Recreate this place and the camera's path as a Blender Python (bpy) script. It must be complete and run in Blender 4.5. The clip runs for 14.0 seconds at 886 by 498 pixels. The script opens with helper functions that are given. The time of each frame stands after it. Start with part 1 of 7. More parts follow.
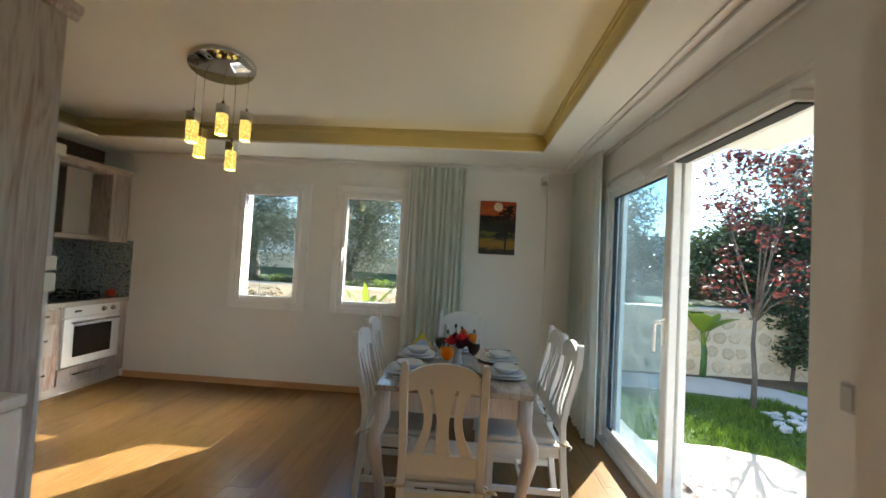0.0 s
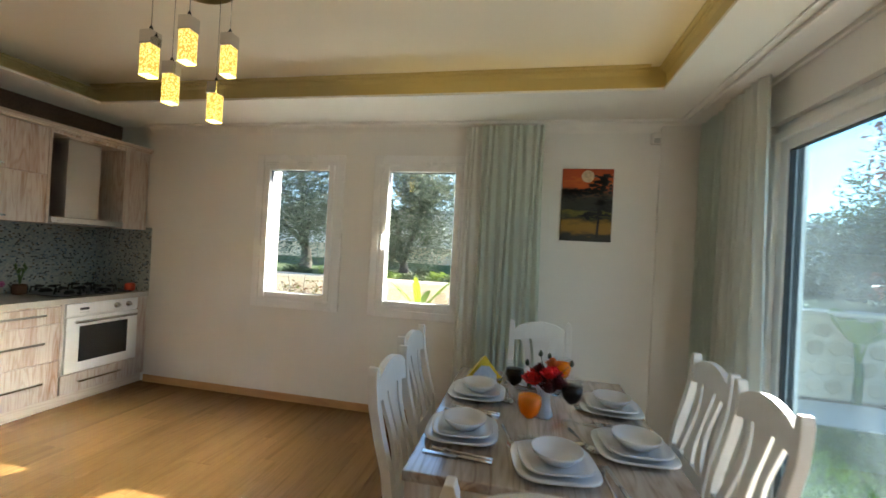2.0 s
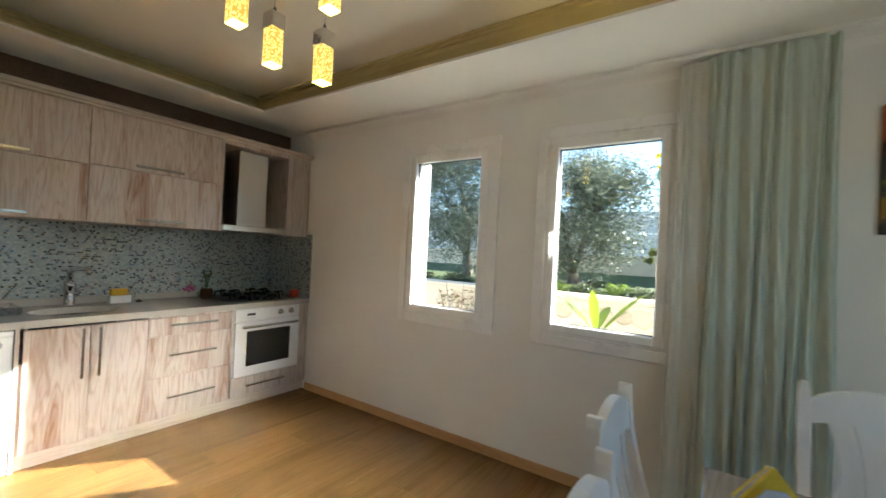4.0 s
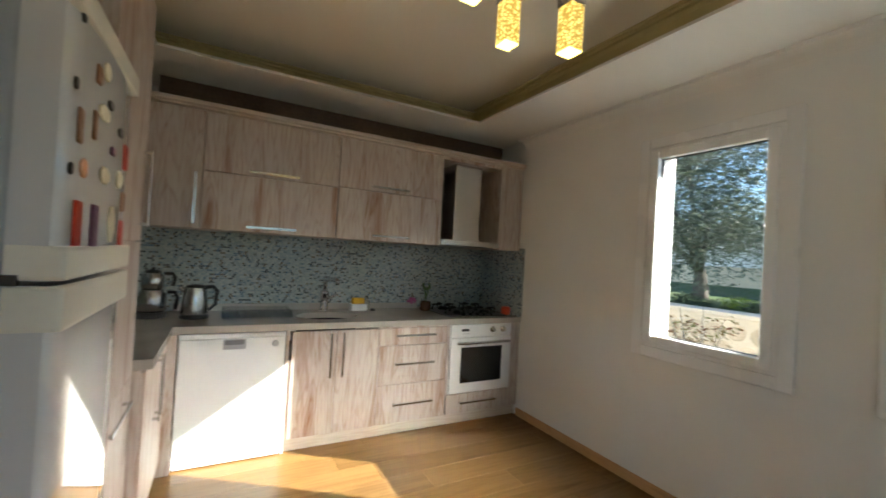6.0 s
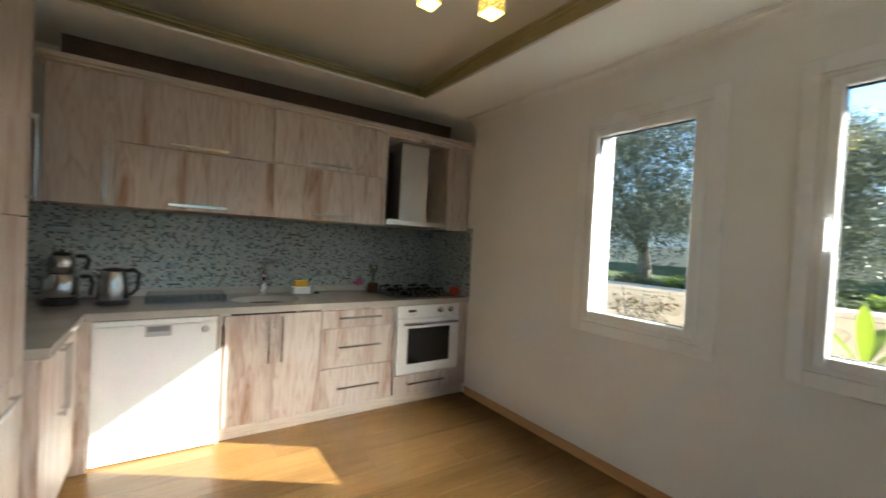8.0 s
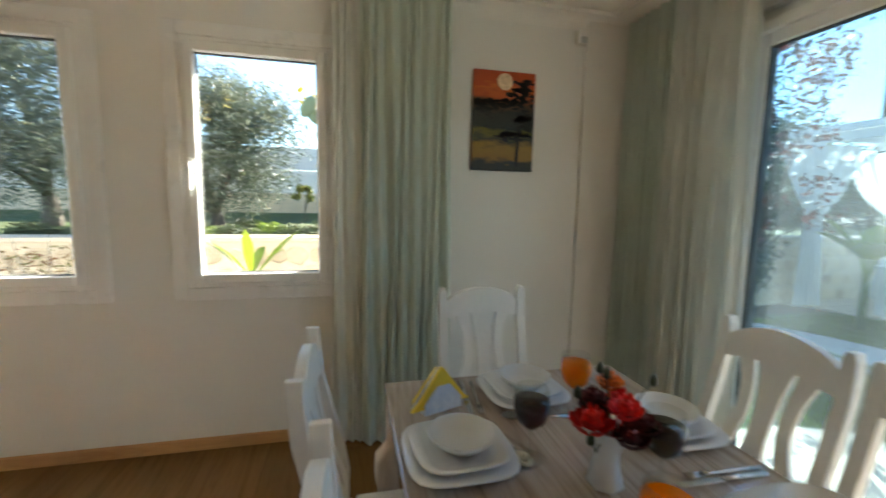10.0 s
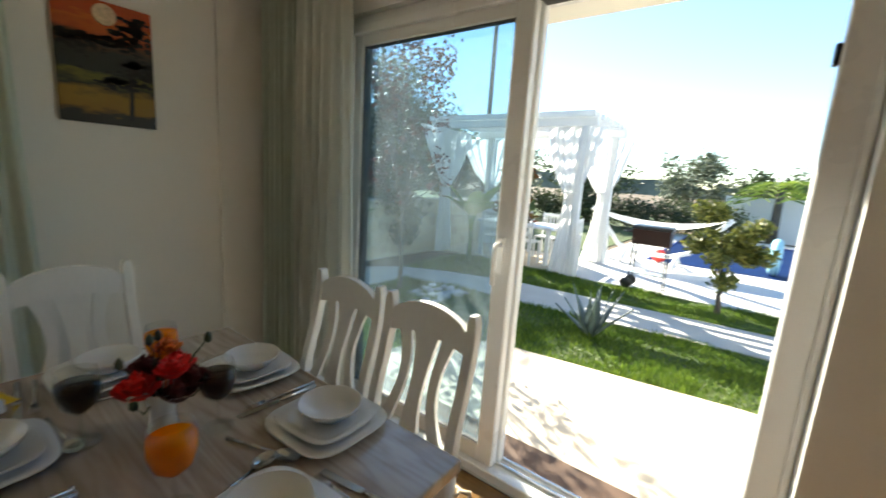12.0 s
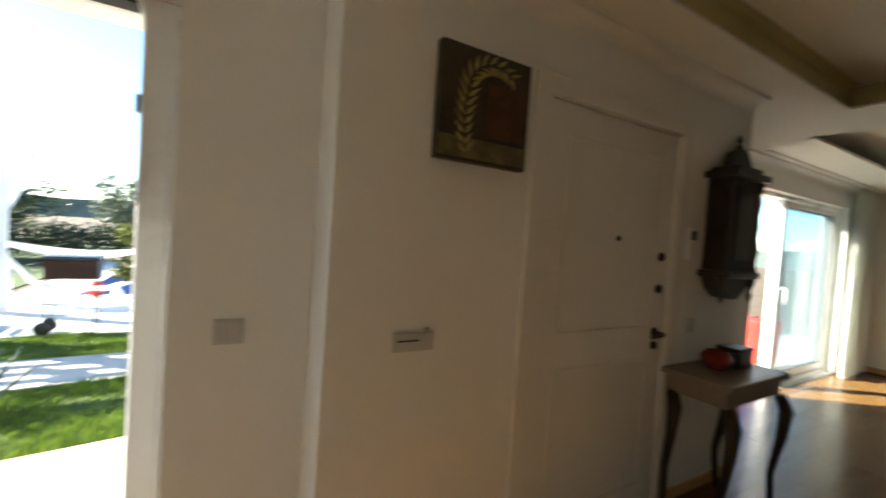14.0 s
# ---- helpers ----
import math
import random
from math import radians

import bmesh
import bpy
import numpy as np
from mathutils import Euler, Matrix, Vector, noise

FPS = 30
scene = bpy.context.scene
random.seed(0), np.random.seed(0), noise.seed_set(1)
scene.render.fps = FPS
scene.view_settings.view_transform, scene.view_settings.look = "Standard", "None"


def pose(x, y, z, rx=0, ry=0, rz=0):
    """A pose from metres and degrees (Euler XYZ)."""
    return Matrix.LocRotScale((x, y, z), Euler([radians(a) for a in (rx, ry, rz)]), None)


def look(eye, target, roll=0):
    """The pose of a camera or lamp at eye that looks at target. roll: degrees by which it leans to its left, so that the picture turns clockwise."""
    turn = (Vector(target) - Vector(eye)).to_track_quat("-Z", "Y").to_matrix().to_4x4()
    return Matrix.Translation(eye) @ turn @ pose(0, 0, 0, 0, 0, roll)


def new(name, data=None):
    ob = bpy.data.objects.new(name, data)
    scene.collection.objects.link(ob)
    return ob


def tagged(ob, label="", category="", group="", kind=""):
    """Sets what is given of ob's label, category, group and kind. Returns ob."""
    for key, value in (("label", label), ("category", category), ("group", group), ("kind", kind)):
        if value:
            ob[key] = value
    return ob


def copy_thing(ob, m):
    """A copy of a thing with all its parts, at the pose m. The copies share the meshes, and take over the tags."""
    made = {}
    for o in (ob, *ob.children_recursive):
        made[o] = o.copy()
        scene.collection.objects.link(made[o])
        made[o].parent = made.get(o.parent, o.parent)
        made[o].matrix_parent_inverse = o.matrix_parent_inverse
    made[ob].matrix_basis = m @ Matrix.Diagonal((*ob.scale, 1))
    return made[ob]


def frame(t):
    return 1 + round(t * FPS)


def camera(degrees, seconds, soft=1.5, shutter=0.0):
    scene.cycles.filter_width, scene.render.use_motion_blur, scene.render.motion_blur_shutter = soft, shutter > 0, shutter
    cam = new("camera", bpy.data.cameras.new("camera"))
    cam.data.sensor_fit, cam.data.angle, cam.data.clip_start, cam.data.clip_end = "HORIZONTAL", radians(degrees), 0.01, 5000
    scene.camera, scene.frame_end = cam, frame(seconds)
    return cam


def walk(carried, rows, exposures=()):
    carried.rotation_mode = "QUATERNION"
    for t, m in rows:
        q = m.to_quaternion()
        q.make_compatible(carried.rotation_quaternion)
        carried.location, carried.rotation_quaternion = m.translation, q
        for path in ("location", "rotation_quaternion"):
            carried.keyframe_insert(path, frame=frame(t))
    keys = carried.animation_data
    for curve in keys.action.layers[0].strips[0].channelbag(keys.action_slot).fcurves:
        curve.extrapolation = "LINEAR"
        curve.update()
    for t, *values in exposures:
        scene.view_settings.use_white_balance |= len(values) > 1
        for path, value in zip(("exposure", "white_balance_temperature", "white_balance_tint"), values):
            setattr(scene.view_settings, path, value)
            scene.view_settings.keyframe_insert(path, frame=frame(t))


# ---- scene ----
# ---------------------------------------------------------------- camera
cam = camera(95.0, 14.0, 1.6, 0.4)
PATH = [
    (0, (3.591, -4.192, 1.382), (3.48, -2.196, 1.453), 3.1),
    (0.5, (3.583, -3.933, 1.359), (3.479, -1.936, 1.391), 3.2),
    (1, (3.526, -3.678, 1.365), (3.41, -1.681, 1.406), 2.6),
    (1.5, (3.496, -3.449, 1.35), (3.242, -1.466, 1.338), 1.8),
    (2, (3.474, -3.214, 1.368), (3.076, -1.254, 1.381), 3.1),
    (4.5, (3.054, -2.373, 1.34), (1.797, -0.818, 1.366), 1.9),
    (5, (2.925, -2.346, 1.344), (1.556, -0.889, 1.387), 1.4),
    (5.5, (2.849, -2.317, 1.349), (1.277, -1.081, 1.381), 1.9),
    (6, (2.792, -2.318, 1.348), (1.033, -1.367, 1.377), 3.3),
    (6.5, (2.761, -2.333, 1.351), (0.885, -1.64, 1.369), 3.2),
    (7, (2.753, -2.323, 1.35), (0.854, -1.698, 1.349), 2.7),
    (7.5, (2.751, -2.29, 1.345), (0.919, -1.486, 1.324), 3.0),
    (8, (2.807, -2.188, 1.319), (1.149, -1.07, 1.282), 2.9),
    (8.5, (2.846, -2.179, 1.319), (1.551, -0.657, 1.24), 3.1),
    (9, (2.917, -2.148, 1.29), (2.222, -0.275, 1.195), 1.9),
    (11.3, (3.207, -2.451, 1.361), (4.501, -0.981, 0.953), 3.7),
    (11.5, (3.23, -2.475, 1.361), (4.602, -1.076, 0.96), 3.7),
    (12, (3.275, -2.523, 1.37), (4.851, -1.343, 1.015), 3.9),
    (12.5, (3.299, -2.564, 1.384), (5.107, -1.754, 1.112), 4.4),
    (13, (3.293, -2.632, 1.389), (5.266, -2.367, 1.189), 4.7),
    (13.5, (3.283, -2.726, 1.416), (5.235, -3.136, 1.272), 5.1),
    (14, (3.236, -2.847, 1.415), (4.964, -3.852, 1.352), 4.0),
]
EXPOSURES = [(t, ev, k, 3) for t, ev, k in ((0, 2.55, 6250), (1.3, 2.55, 6350), (2, 2.85, 6450), (4.5, 2.75, 6200), (6.5, 2.45, 6200), (8, 2.5, 6250), (9, 2.85, 6400), (11.5, 2.42, 6950), (12.5, 2.10, 6900), (13.5, 2.15, 6850), (14, 2.55, 6650))]
walk(cam, [(t, look(eye, target, roll)) for t, eye, target, roll in PATH], EXPOSURES)

# ---------------------------------------------------------------- world and sun
SUN = Vector((0.675, 1.0, 0.69)).normalized()
world = bpy.data.worlds.new("world")
scene.world = world
world.use_nodes = True
wt = world.node_tree
sky = wt.nodes.new("ShaderNodeTexSky")
sky.sky_type, sky.sun_disc = "NISHITA", False
sky.sun_elevation, sky.sun_rotation = math.asin(SUN.z), math.atan2(SUN.x, SUN.y)
sky.air_density, sky.dust_density, sky.ozone_density = 1.0, 0.05, 4.0
wt.links.new(sky.outputs[0], wt.nodes["Background"].inputs[0])
wt.nodes["Background"].inputs[1].default_value = 0.085
sun_lamp = bpy.data.lights.new("sun", "SUN")
sun_lamp.energy, sun_lamp.angle, sun_lamp.color = 5.0, radians(0.5), (1.0, 0.95, 0.87)
sun = new("sun", sun_lamp)
sun.matrix_world = look(SUN * 40, (0, 0, 0))


# ---------------------------------------------------------------- mesh helpers
def box(bm, x0, x1, y0, y1, z0, z1, bevel=0.0, seg=1):
    vs = [bm.verts.new((x, y, z)) for x in (x0, x1) for y in (y0, y1) for z in (z0, z1)]
    fs = [bm.faces.new([vs[i] for i in q]) for q in ((0, 1, 3, 2), (4, 6, 7, 5), (0, 4, 5, 1), (2, 3, 7, 6), (0, 2, 6, 4), (1, 5, 7, 3))]
    if bevel:
        es = list({e for f in fs for e in f.edges})
        bmesh.ops.bevel(bm, geom=es, offset=bevel, segments=seg, profile=0.6, affect="EDGES", clamp_overlap=True)
    return bm


def boxed(*dims, bevel=0.0, seg=1):
    return box(bmesh.new(), *dims, bevel=bevel, seg=seg)


def tube(bm, pts, radii, seg=10, cap=True):
    rings = []
    n = len(pts)
    pts = [Vector(p) for p in pts]
    if isinstance(radii, (int, float)):
        radii = [radii] * n
    side = None
    for i, p in enumerate(pts):
        d = (pts[min(i + 1, n - 1)] - pts[max(i - 1, 0)]).normalized()
        if side is None:
            side = d.orthogonal().normalized()
        side = (side - d * side.dot(d)).normalized()
        up = d.cross(side)
        rings.append([bm.verts.new(p + (side * math.cos(a) + up * math.sin(a)) * radii[i]) for a in (2 * math.pi * k / seg for k in range(seg))])
    for a, b in zip(rings, rings[1:]):
        for k in range(seg):
            f = bm.faces.new((a[k], a[(k + 1) % seg], b[(k + 1) % seg], b[k]))
            f.smooth = True
    if cap:
        bm.faces.new(rings[0][::-1])
        bm.faces.new(rings[-1])
    return bm


def lathe(bm, profile, seg=24, centre=(0, 0, 0), lobes=0, lobe_amount=0.0, caps=True):
    """Turns (radius, height) rows round the z axis."""
    cx, cy, cz = centre
    rings = []
    for r, h in profile:
        ring = []
        for k in range(seg):
            a = 2 * math.pi * k / seg
            rr = r * (1 + lobe_amount * math.cos(lobes * a)) if lobes else r
            ring.append(bm.verts.new((cx + rr * math.cos(a), cy + rr * math.sin(a), cz + h)))
        rings.append(ring)
    for a, b in zip(rings, rings[1:]):
        for k in range(seg):
            f = bm.faces.new((a[k], a[(k + 1) % seg], b[(k + 1) % seg], b[k]))
            f.smooth = True
    if caps:
        bm.faces.new(rings[0][::-1])
        bm.faces.new(rings[-1])
    return bm


def sweep(bm, outline, x0, x1, axis="x"):
    """An outline of (u, v) rows drawn out along an axis."""
    def at(s, u, v):
        return {"x": (s, u, v), "y": (u, s, v), "z": (u, v, s)}[axis]
    a = [bm.verts.new(at(x0, u, v)) for u, v in outline]
    b = [bm.verts.new(at(x1, u, v)) for u, v in outline]
    n = len(outline)
    for k in range(n):
        bm.faces.new((a[k], a[(k + 1) % n], b[(k + 1) % n], b[k]))
    bm.faces.new(a[::-1])
    bm.faces.new(b)
    bmesh.ops.recalc_face_normals(bm, faces=bm.faces)
    return bm


def mesh_of(name, bm, material, recalc=True):
    if recalc:
        bmesh.ops.recalc_face_normals(bm, faces=bm.faces)
    me = bpy.data.meshes.new(name)
    bm.to_mesh(me)
    bm.free()
    if material:
        me.materials.append(material)
    return me


def part(name, bm, material, parent=None, label="", recalc=True):
    ob = new(name, mesh_of(name, bm, material, recalc))
    if parent is not None:
        ob.parent = parent
    return tagged(ob, label)


def thing(name, label, category, at=None, group="", kind=""):
    ob = new(name)
    ob.empty_display_size = 0.1
    if at is not None:
        ob.matrix_basis = at
    return tagged(ob, label, category, group, kind)


def structure(name, bm, material, label, category):
    return tagged(part(name, bm, material), label, category, kind="structure")


# ---------------------------------------------------------------- materials
def material(name, colour, rough=0.6, metal=0.0, vary=0.08, scale=3.0, grain=60.0, bump=0.1, stretch=(1, 1, 1), second=None, spec=0.5, rnd=0.0, dist=0.002, coat=0.0):
    m = bpy.data.materials.new(name)
    m.use_nodes = True
    t = m.node_tree
    N, L = t.nodes, t.links
    b = N["Principled BSDF"]
    b.inputs["Roughness"].default_value, b.inputs["Metallic"].default_value = rough, metal
    b.inputs["Specular IOR Level"].default_value = spec
    b.inputs["Coat Weight"].default_value = coat
    co = N.new("ShaderNodeTexCoord")
    mp = N.new("ShaderNodeMapping")
    mp.inputs["Scale"].default_value = stretch
    L.new(co.outputs["Object"], mp.inputs[0])
    big = N.new("ShaderNodeTexNoise")
    big.inputs["Scale"].default_value, big.inputs["Detail"].default_value = scale, 4
    fine = N.new("ShaderNodeTexNoise")
    fine.inputs["Scale"].default_value, fine.inputs["Detail"].default_value = grain, 6
    for n in (big, fine):
        L.new(mp.outputs[0], n.inputs["Vector"])
    mix = N.new("ShaderNodeMix")
    mix.data_type = "RGBA"
    c = Vector(colour)
    lo = Vector(second) if second else c * (1 - 2 * vary)
    mix.inputs[6].default_value, mix.inputs[7].default_value = (*lo, 1), (*(c if second else c * (1 + vary)), 1)
    add = N.new("ShaderNodeMath")
    add.operation = "MULTIPLY_ADD"
    add.inputs[1].default_value, add.inputs[2].default_value = 0.55, 0.0
    L.new(fine.outputs[0], add.inputs[0])
    sm = N.new("ShaderNodeMath")
    sm.operation = "MULTIPLY_ADD"
    sm.inputs[1].default_value = 0.9
    L.new(big.outputs[0], sm.inputs[0])
    L.new(add.outputs[0], sm.inputs[2])
    ramp = N.new("ShaderNodeMapRange")
    ramp.inputs[1].default_value, ramp.inputs[2].default_value = 0.45, 1.0
    L.new(sm.outputs[0], ramp.inputs[0])
    L.new(ramp.outputs[0], mix.inputs[0])
    out = mix.outputs[2]
    if rnd:
        info = N.new("ShaderNodeObjectInfo")
        hsv = N.new("ShaderNodeHueSaturation")
        r = N.new("ShaderNodeMapRange")
        r.inputs[3].default_value, r.inputs[4].default_value = 1 - rnd, 1 + rnd
        L.new(info.outputs["Random"], r.inputs[0])
        L.new(r.outputs[0], hsv.inputs["Value"])
        L.new(out, hsv.inputs["Color"])
        out = hsv.outputs[0]
    L.new(out, b.inputs["Base Color"])
    if bump:
        bp = N.new("ShaderNodeBump")
        bp.inputs["Strength"].default_value, bp.inputs["Distance"].default_value = bump, dist
        L.new(fine.outputs[0], bp.inputs["Height"])
        L.new(bp.outputs[0], b.inputs["Normal"])
        rr = N.new("ShaderNodeMapRange")
        rr.inputs[3].default_value, rr.inputs[4].default_value = rough * 0.85, min(1, rough * 1.15)
        L.new(big.outputs[0], rr.inputs[0])
        L.new(rr.outputs[0], b.inputs["Roughness"])
    return m


def wood(name, pale, dark, axis="z", rough=0.45, streak=14.0, amount=0.5, rnd=0.0, coat=0.0, offset=False, run=0.07, turns=9.0, spec=0.5):
    """Boards with long grain along an axis: fine lines, broad streaks and a few cathedral rings."""
    m = bpy.data.materials.new(name)
    m.use_nodes = True
    t = m.node_tree
    N, L = t.nodes, t.links
    b = N["Principled BSDF"]
    b.inputs["Roughness"].default_value = rough
    b.inputs["Coat Weight"].default_value = coat
    b.inputs["Coat Roughness"].default_value = 0.15
    b.inputs["Specular IOR Level"].default_value = spec
    co = N.new("ShaderNodeTexCoord")
    shift = N.new("ShaderNodeVectorMath")
    shift.operation = "ADD"
    L.new(co.outputs["Object"], shift.inputs[0])
    if offset:
        info = N.new("ShaderNodeObjectInfo")
        sc = N.new("ShaderNodeVectorMath")
        sc.operation = "SCALE"
        sc.inputs[0].default_value = (7.3, 9.1, 5.7)
        L.new(info.outputs["Random"], sc.inputs["Scale"])
        L.new(sc.outputs[0], shift.inputs[1])
    mp = N.new("ShaderNodeMapping")
    mp.inputs["Scale"].default_value = {"x": (run, 1, 1), "y": (1, run, 1), "z": (1, 1, run)}[axis]
    L.new(shift.outputs[0], mp.inputs[0])
    broad = N.new("ShaderNodeTexNoise")
    broad.inputs["Scale"].default_value, broad.inputs["Detail"].default_value, broad.inputs["Distortion"].default_value = streak, 3, 0.6
    fine = N.new("ShaderNodeTexNoise")
    fine.inputs["Scale"].default_value, fine.inputs["Detail"].default_value = streak * 9, 5
    for n in (broad, fine):
        L.new(mp.outputs[0], n.inputs["Vector"])
    rings = N.new("ShaderNodeMath")
    rings.operation = "MULTIPLY"
    rings.inputs[1].default_value = turns
    L.new(broad.outputs[0], rings.inputs[0])
    fr = N.new("ShaderNodeMath")
    fr.operation = "PINGPONG"
    fr.inputs[1].default_value = 0.5
    L.new(rings.outputs[0], fr.inputs[0])
    r1 = N.new("ShaderNodeMapRange")
    r1.inputs[1].default_value, r1.inputs[2].default_value, r1.inputs[4].default_value = 0.25, 0.5, 0.45 * amount
    L.new(fr.outputs[0], r1.inputs[0])
    r2 = N.new("ShaderNodeMapRange")
    r2.inputs[1].default_value, r2.inputs[2].default_value, r2.inputs[4].default_value = 0.53, 0.72, amount
    L.new(broad.outputs[0], r2.inputs[0])
    r3 = N.new("ShaderNodeMapRange")
    r3.inputs[1].default_value, r3.inputs[2].default_value, r3.inputs[4].default_value = 0.45, 0.75, 0.5 * amount
    L.new(fine.outputs[0], r3.inputs[0])
    a1 = N.new("ShaderNodeMath")
    a2 = N.new("ShaderNodeMath")
    a2.use_clamp = True
    L.new(r1.outputs[0], a1.inputs[0])
    L.new(r2.outputs[0], a1.inputs[1])
    L.new(a1.outputs[0], a2.inputs[0])
    L.new(r3.outputs[0], a2.inputs[1])
    mix = N.new("ShaderNodeMix")
    mix.data_type = "RGBA"
    mix.inputs[6].default_value, mix.inputs[7].default_value = (*pale, 1), (*dark, 1)
    L.new(a2.outputs[0], mix.inputs[0])
    out = mix.outputs[2]
    if rnd:
        info2 = N.new("ShaderNodeObjectInfo")
        hsv = N.new("ShaderNodeHueSaturation")
        r = N.new("ShaderNodeMapRange")
        r.inputs[3].default_value, r.inputs[4].default_value = 1 - rnd, 1 + rnd
        L.new(info2.outputs["Random"], r.inputs[0])
        L.new(r.outputs[0], hsv.inputs["Value"])
        L.new(out, hsv.inputs["Color"])
        out = hsv.outputs[0]
    L.new(out, b.inputs["Base Color"])
    bp = N.new("ShaderNodeBump")
    bp.inputs["Strength"].default_value, bp.inputs["Distance"].default_value = 0.15, 0.001
    L.new(fine.outputs[0], bp.inputs["Height"])
    L.new(bp.outputs[0], b.inputs["Normal"])
    return m


def glassy(name, colour=(1, 1, 1), rough=0.0, ior=1.45):
    m = bpy.data.materials.new(name)
    m.use_nodes = True
    b = m.node_tree.nodes["Principled BSDF"]
    b.inputs["Base Color"].default_value = (*colour, 1)
    b.inputs["Transmission Weight"].default_value, b.inputs["Roughness"].default_value, b.inputs["IOR"].default_value = 1.0, rough, ior
    return m


def glowing(name, colour, strength):
    m = bpy.data.materials.new(name)
    m.use_nodes = True
    b = m.node_tree.nodes["Principled BSDF"]
    b.inputs["Base Color"].default_value = (*colour, 1)
    b.inputs["Emission Color"].default_value, b.inputs["Emission Strength"].default_value = (*colour, 1), strength
    return m


M_wall = material("wall_paint", (0.80, 0.79, 0.755), 0.75, vary=0.025, scale=1.3, grain=240, bump=0.08)
M_ceiling = material("ceiling_paint", (0.84, 0.79, 0.68), 0.8, vary=0.02, scale=1.0, grain=200, bump=0.05)
M_soffit = material("soffit_paint", (0.82, 0.80, 0.74), 0.75, vary=0.02, scale=1.0, grain=200, bump=0.05)
M_trim = material("white_moulding", (0.82, 0.80, 0.76), 0.5, vary=0.02, grain=120, bump=0.03)
M_upvc = material("white_upvc", (0.84, 0.84, 0.83), 0.28, vary=0.015, grain=90, bump=0.02)
M_gasket = material("black_gasket", (0.03, 0.03, 0.03), 0.6, vary=0.1)
M_glass = glassy("window_glass")


def thin_glass(name, dust=0.0, dust_colour=(0.6, 0.68, 0.72), tint=(0.96, 0.975, 0.97)):
    """Thin clear glass: mostly see-through, with a Fresnel gloss, and a film of dust where asked."""
    m = bpy.data.materials.new(name)
    m.use_nodes = True
    t = m.node_tree
    N, L = t.nodes, t.links
    N.remove(N["Principled BSDF"])
    see = N.new("ShaderNodeBsdfTransparent")
    see.inputs[0].default_value = (*tint, 1)
    shine = N.new("ShaderNodeBsdfGlossy")
    shine.inputs["Roughness"].default_value = 0.02
    lw = N.new("ShaderNodeLayerWeight")
    pw = N.new("ShaderNodeMath")
    pw.operation = "POWER"
    pw.inputs[1].default_value = 3.0
    fres = N.new("ShaderNodeMath")
    fres.operation = "MULTIPLY_ADD"
    fres.inputs[1].default_value, fres.inputs[2].default_value = 0.3, 0.015
    lw.inputs[0].default_value = 0.5
    L.new(lw.outputs["Facing"], pw.inputs[0])
    L.new(pw.outputs[0], fres.inputs[0])
    mx = N.new("ShaderNodeMixShader")
    L.new(fres.outputs[0], mx.inputs[0])
    L.new(see.outputs[0], mx.inputs[1])
    L.new(shine.outputs[0], mx.inputs[2])
    out = mx.outputs[0]
    if dust:
        film = N.new("ShaderNodeBsdfTranslucent")
        film.inputs[0].default_value = (*dust_colour, 1)
        co = N.new("ShaderNodeTexCoord")
        nz = N.new("ShaderNodeTexNoise")
        nz.inputs["Scale"].default_value, nz.inputs["Detail"].default_value = 2.2, 6
        L.new(co.outputs["Object"], nz.inputs["Vector"])
        r = N.new("ShaderNodeMapRange")
        r.inputs[1].default_value, r.inputs[2].default_value, r.inputs[3].default_value, r.inputs[4].default_value = 0.3, 0.7, dust * 0.45, dust * 1.5
        L.new(nz.outputs[0], r.inputs[0])
        m2 = N.new("ShaderNodeMixShader")
        L.new(r.outputs[0], m2.inputs[0])
        L.new(out, m2.inputs[1])
        L.new(film.outputs[0], m2.inputs[2])
        out = m2.outputs[0]
    L.new(out, N["Material Output"].inputs[0])
    return m


M_dusty = thin_glass("dusty_door_glass", 0.021, (0.66, 0.76, 0.82), (0.78, 0.85, 0.88))
M_plank = wood("oak_laminate", (0.200, 0.108, 0.036), (0.105, 0.051, 0.016), "y", 0.24, 9.0, 0.55, rnd=0.10, coat=0.0, offset=True, spec=0.28)
M_under = material("plank_joint", (0.10, 0.05, 0.025), 0.7)
M_base = wood("oak_baseboard", (0.52, 0.30, 0.12), (0.33, 0.16, 0.06), "x", 0.4, 12.0, 0.5)
M_base_y = wood("oak_baseboard_side", (0.52, 0.30, 0.12), (0.33, 0.16, 0.06), "y", 0.4, 12.0, 0.5)
M_pine = wood("whitewashed_pine", (0.57, 0.50, 0.445), (0.31, 0.168, 0.090), "z", 0.5, 8.0, 0.75, rnd=0.04, offset=True, run=0.10, turns=13.0)
M_pine_h = wood("whitewashed_pine_flat", (0.60, 0.53, 0.45), (0.38, 0.26, 0.17), "y", 0.5, 11.0, 0.6)
# greyer and darker version of the pine, for the end panel
M_pine_grey = wood("darker_grey_pine", (0.46, 0.41, 0.36), (0.24, 0.16, 0.11), "z", 0.55, 12.0, 0.8)
M_chrome = material("brushed_steel", (0.62, 0.62, 0.61), 0.22, 1.0, vary=0.04, grain=150, bump=0.03)
M_enamel = material("white_enamel", (0.84, 0.84, 0.83), 0.25, vary=0.015, grain=60, bump=0.02)
M_black = material("black_plastic", (0.015, 0.015, 0.016), 0.35, vary=0.1, bump=0.03)
M_darkglass = material("dark_oven_glass", (0.012, 0.012, 0.013), 0.06, vary=0.1, bump=0.0)
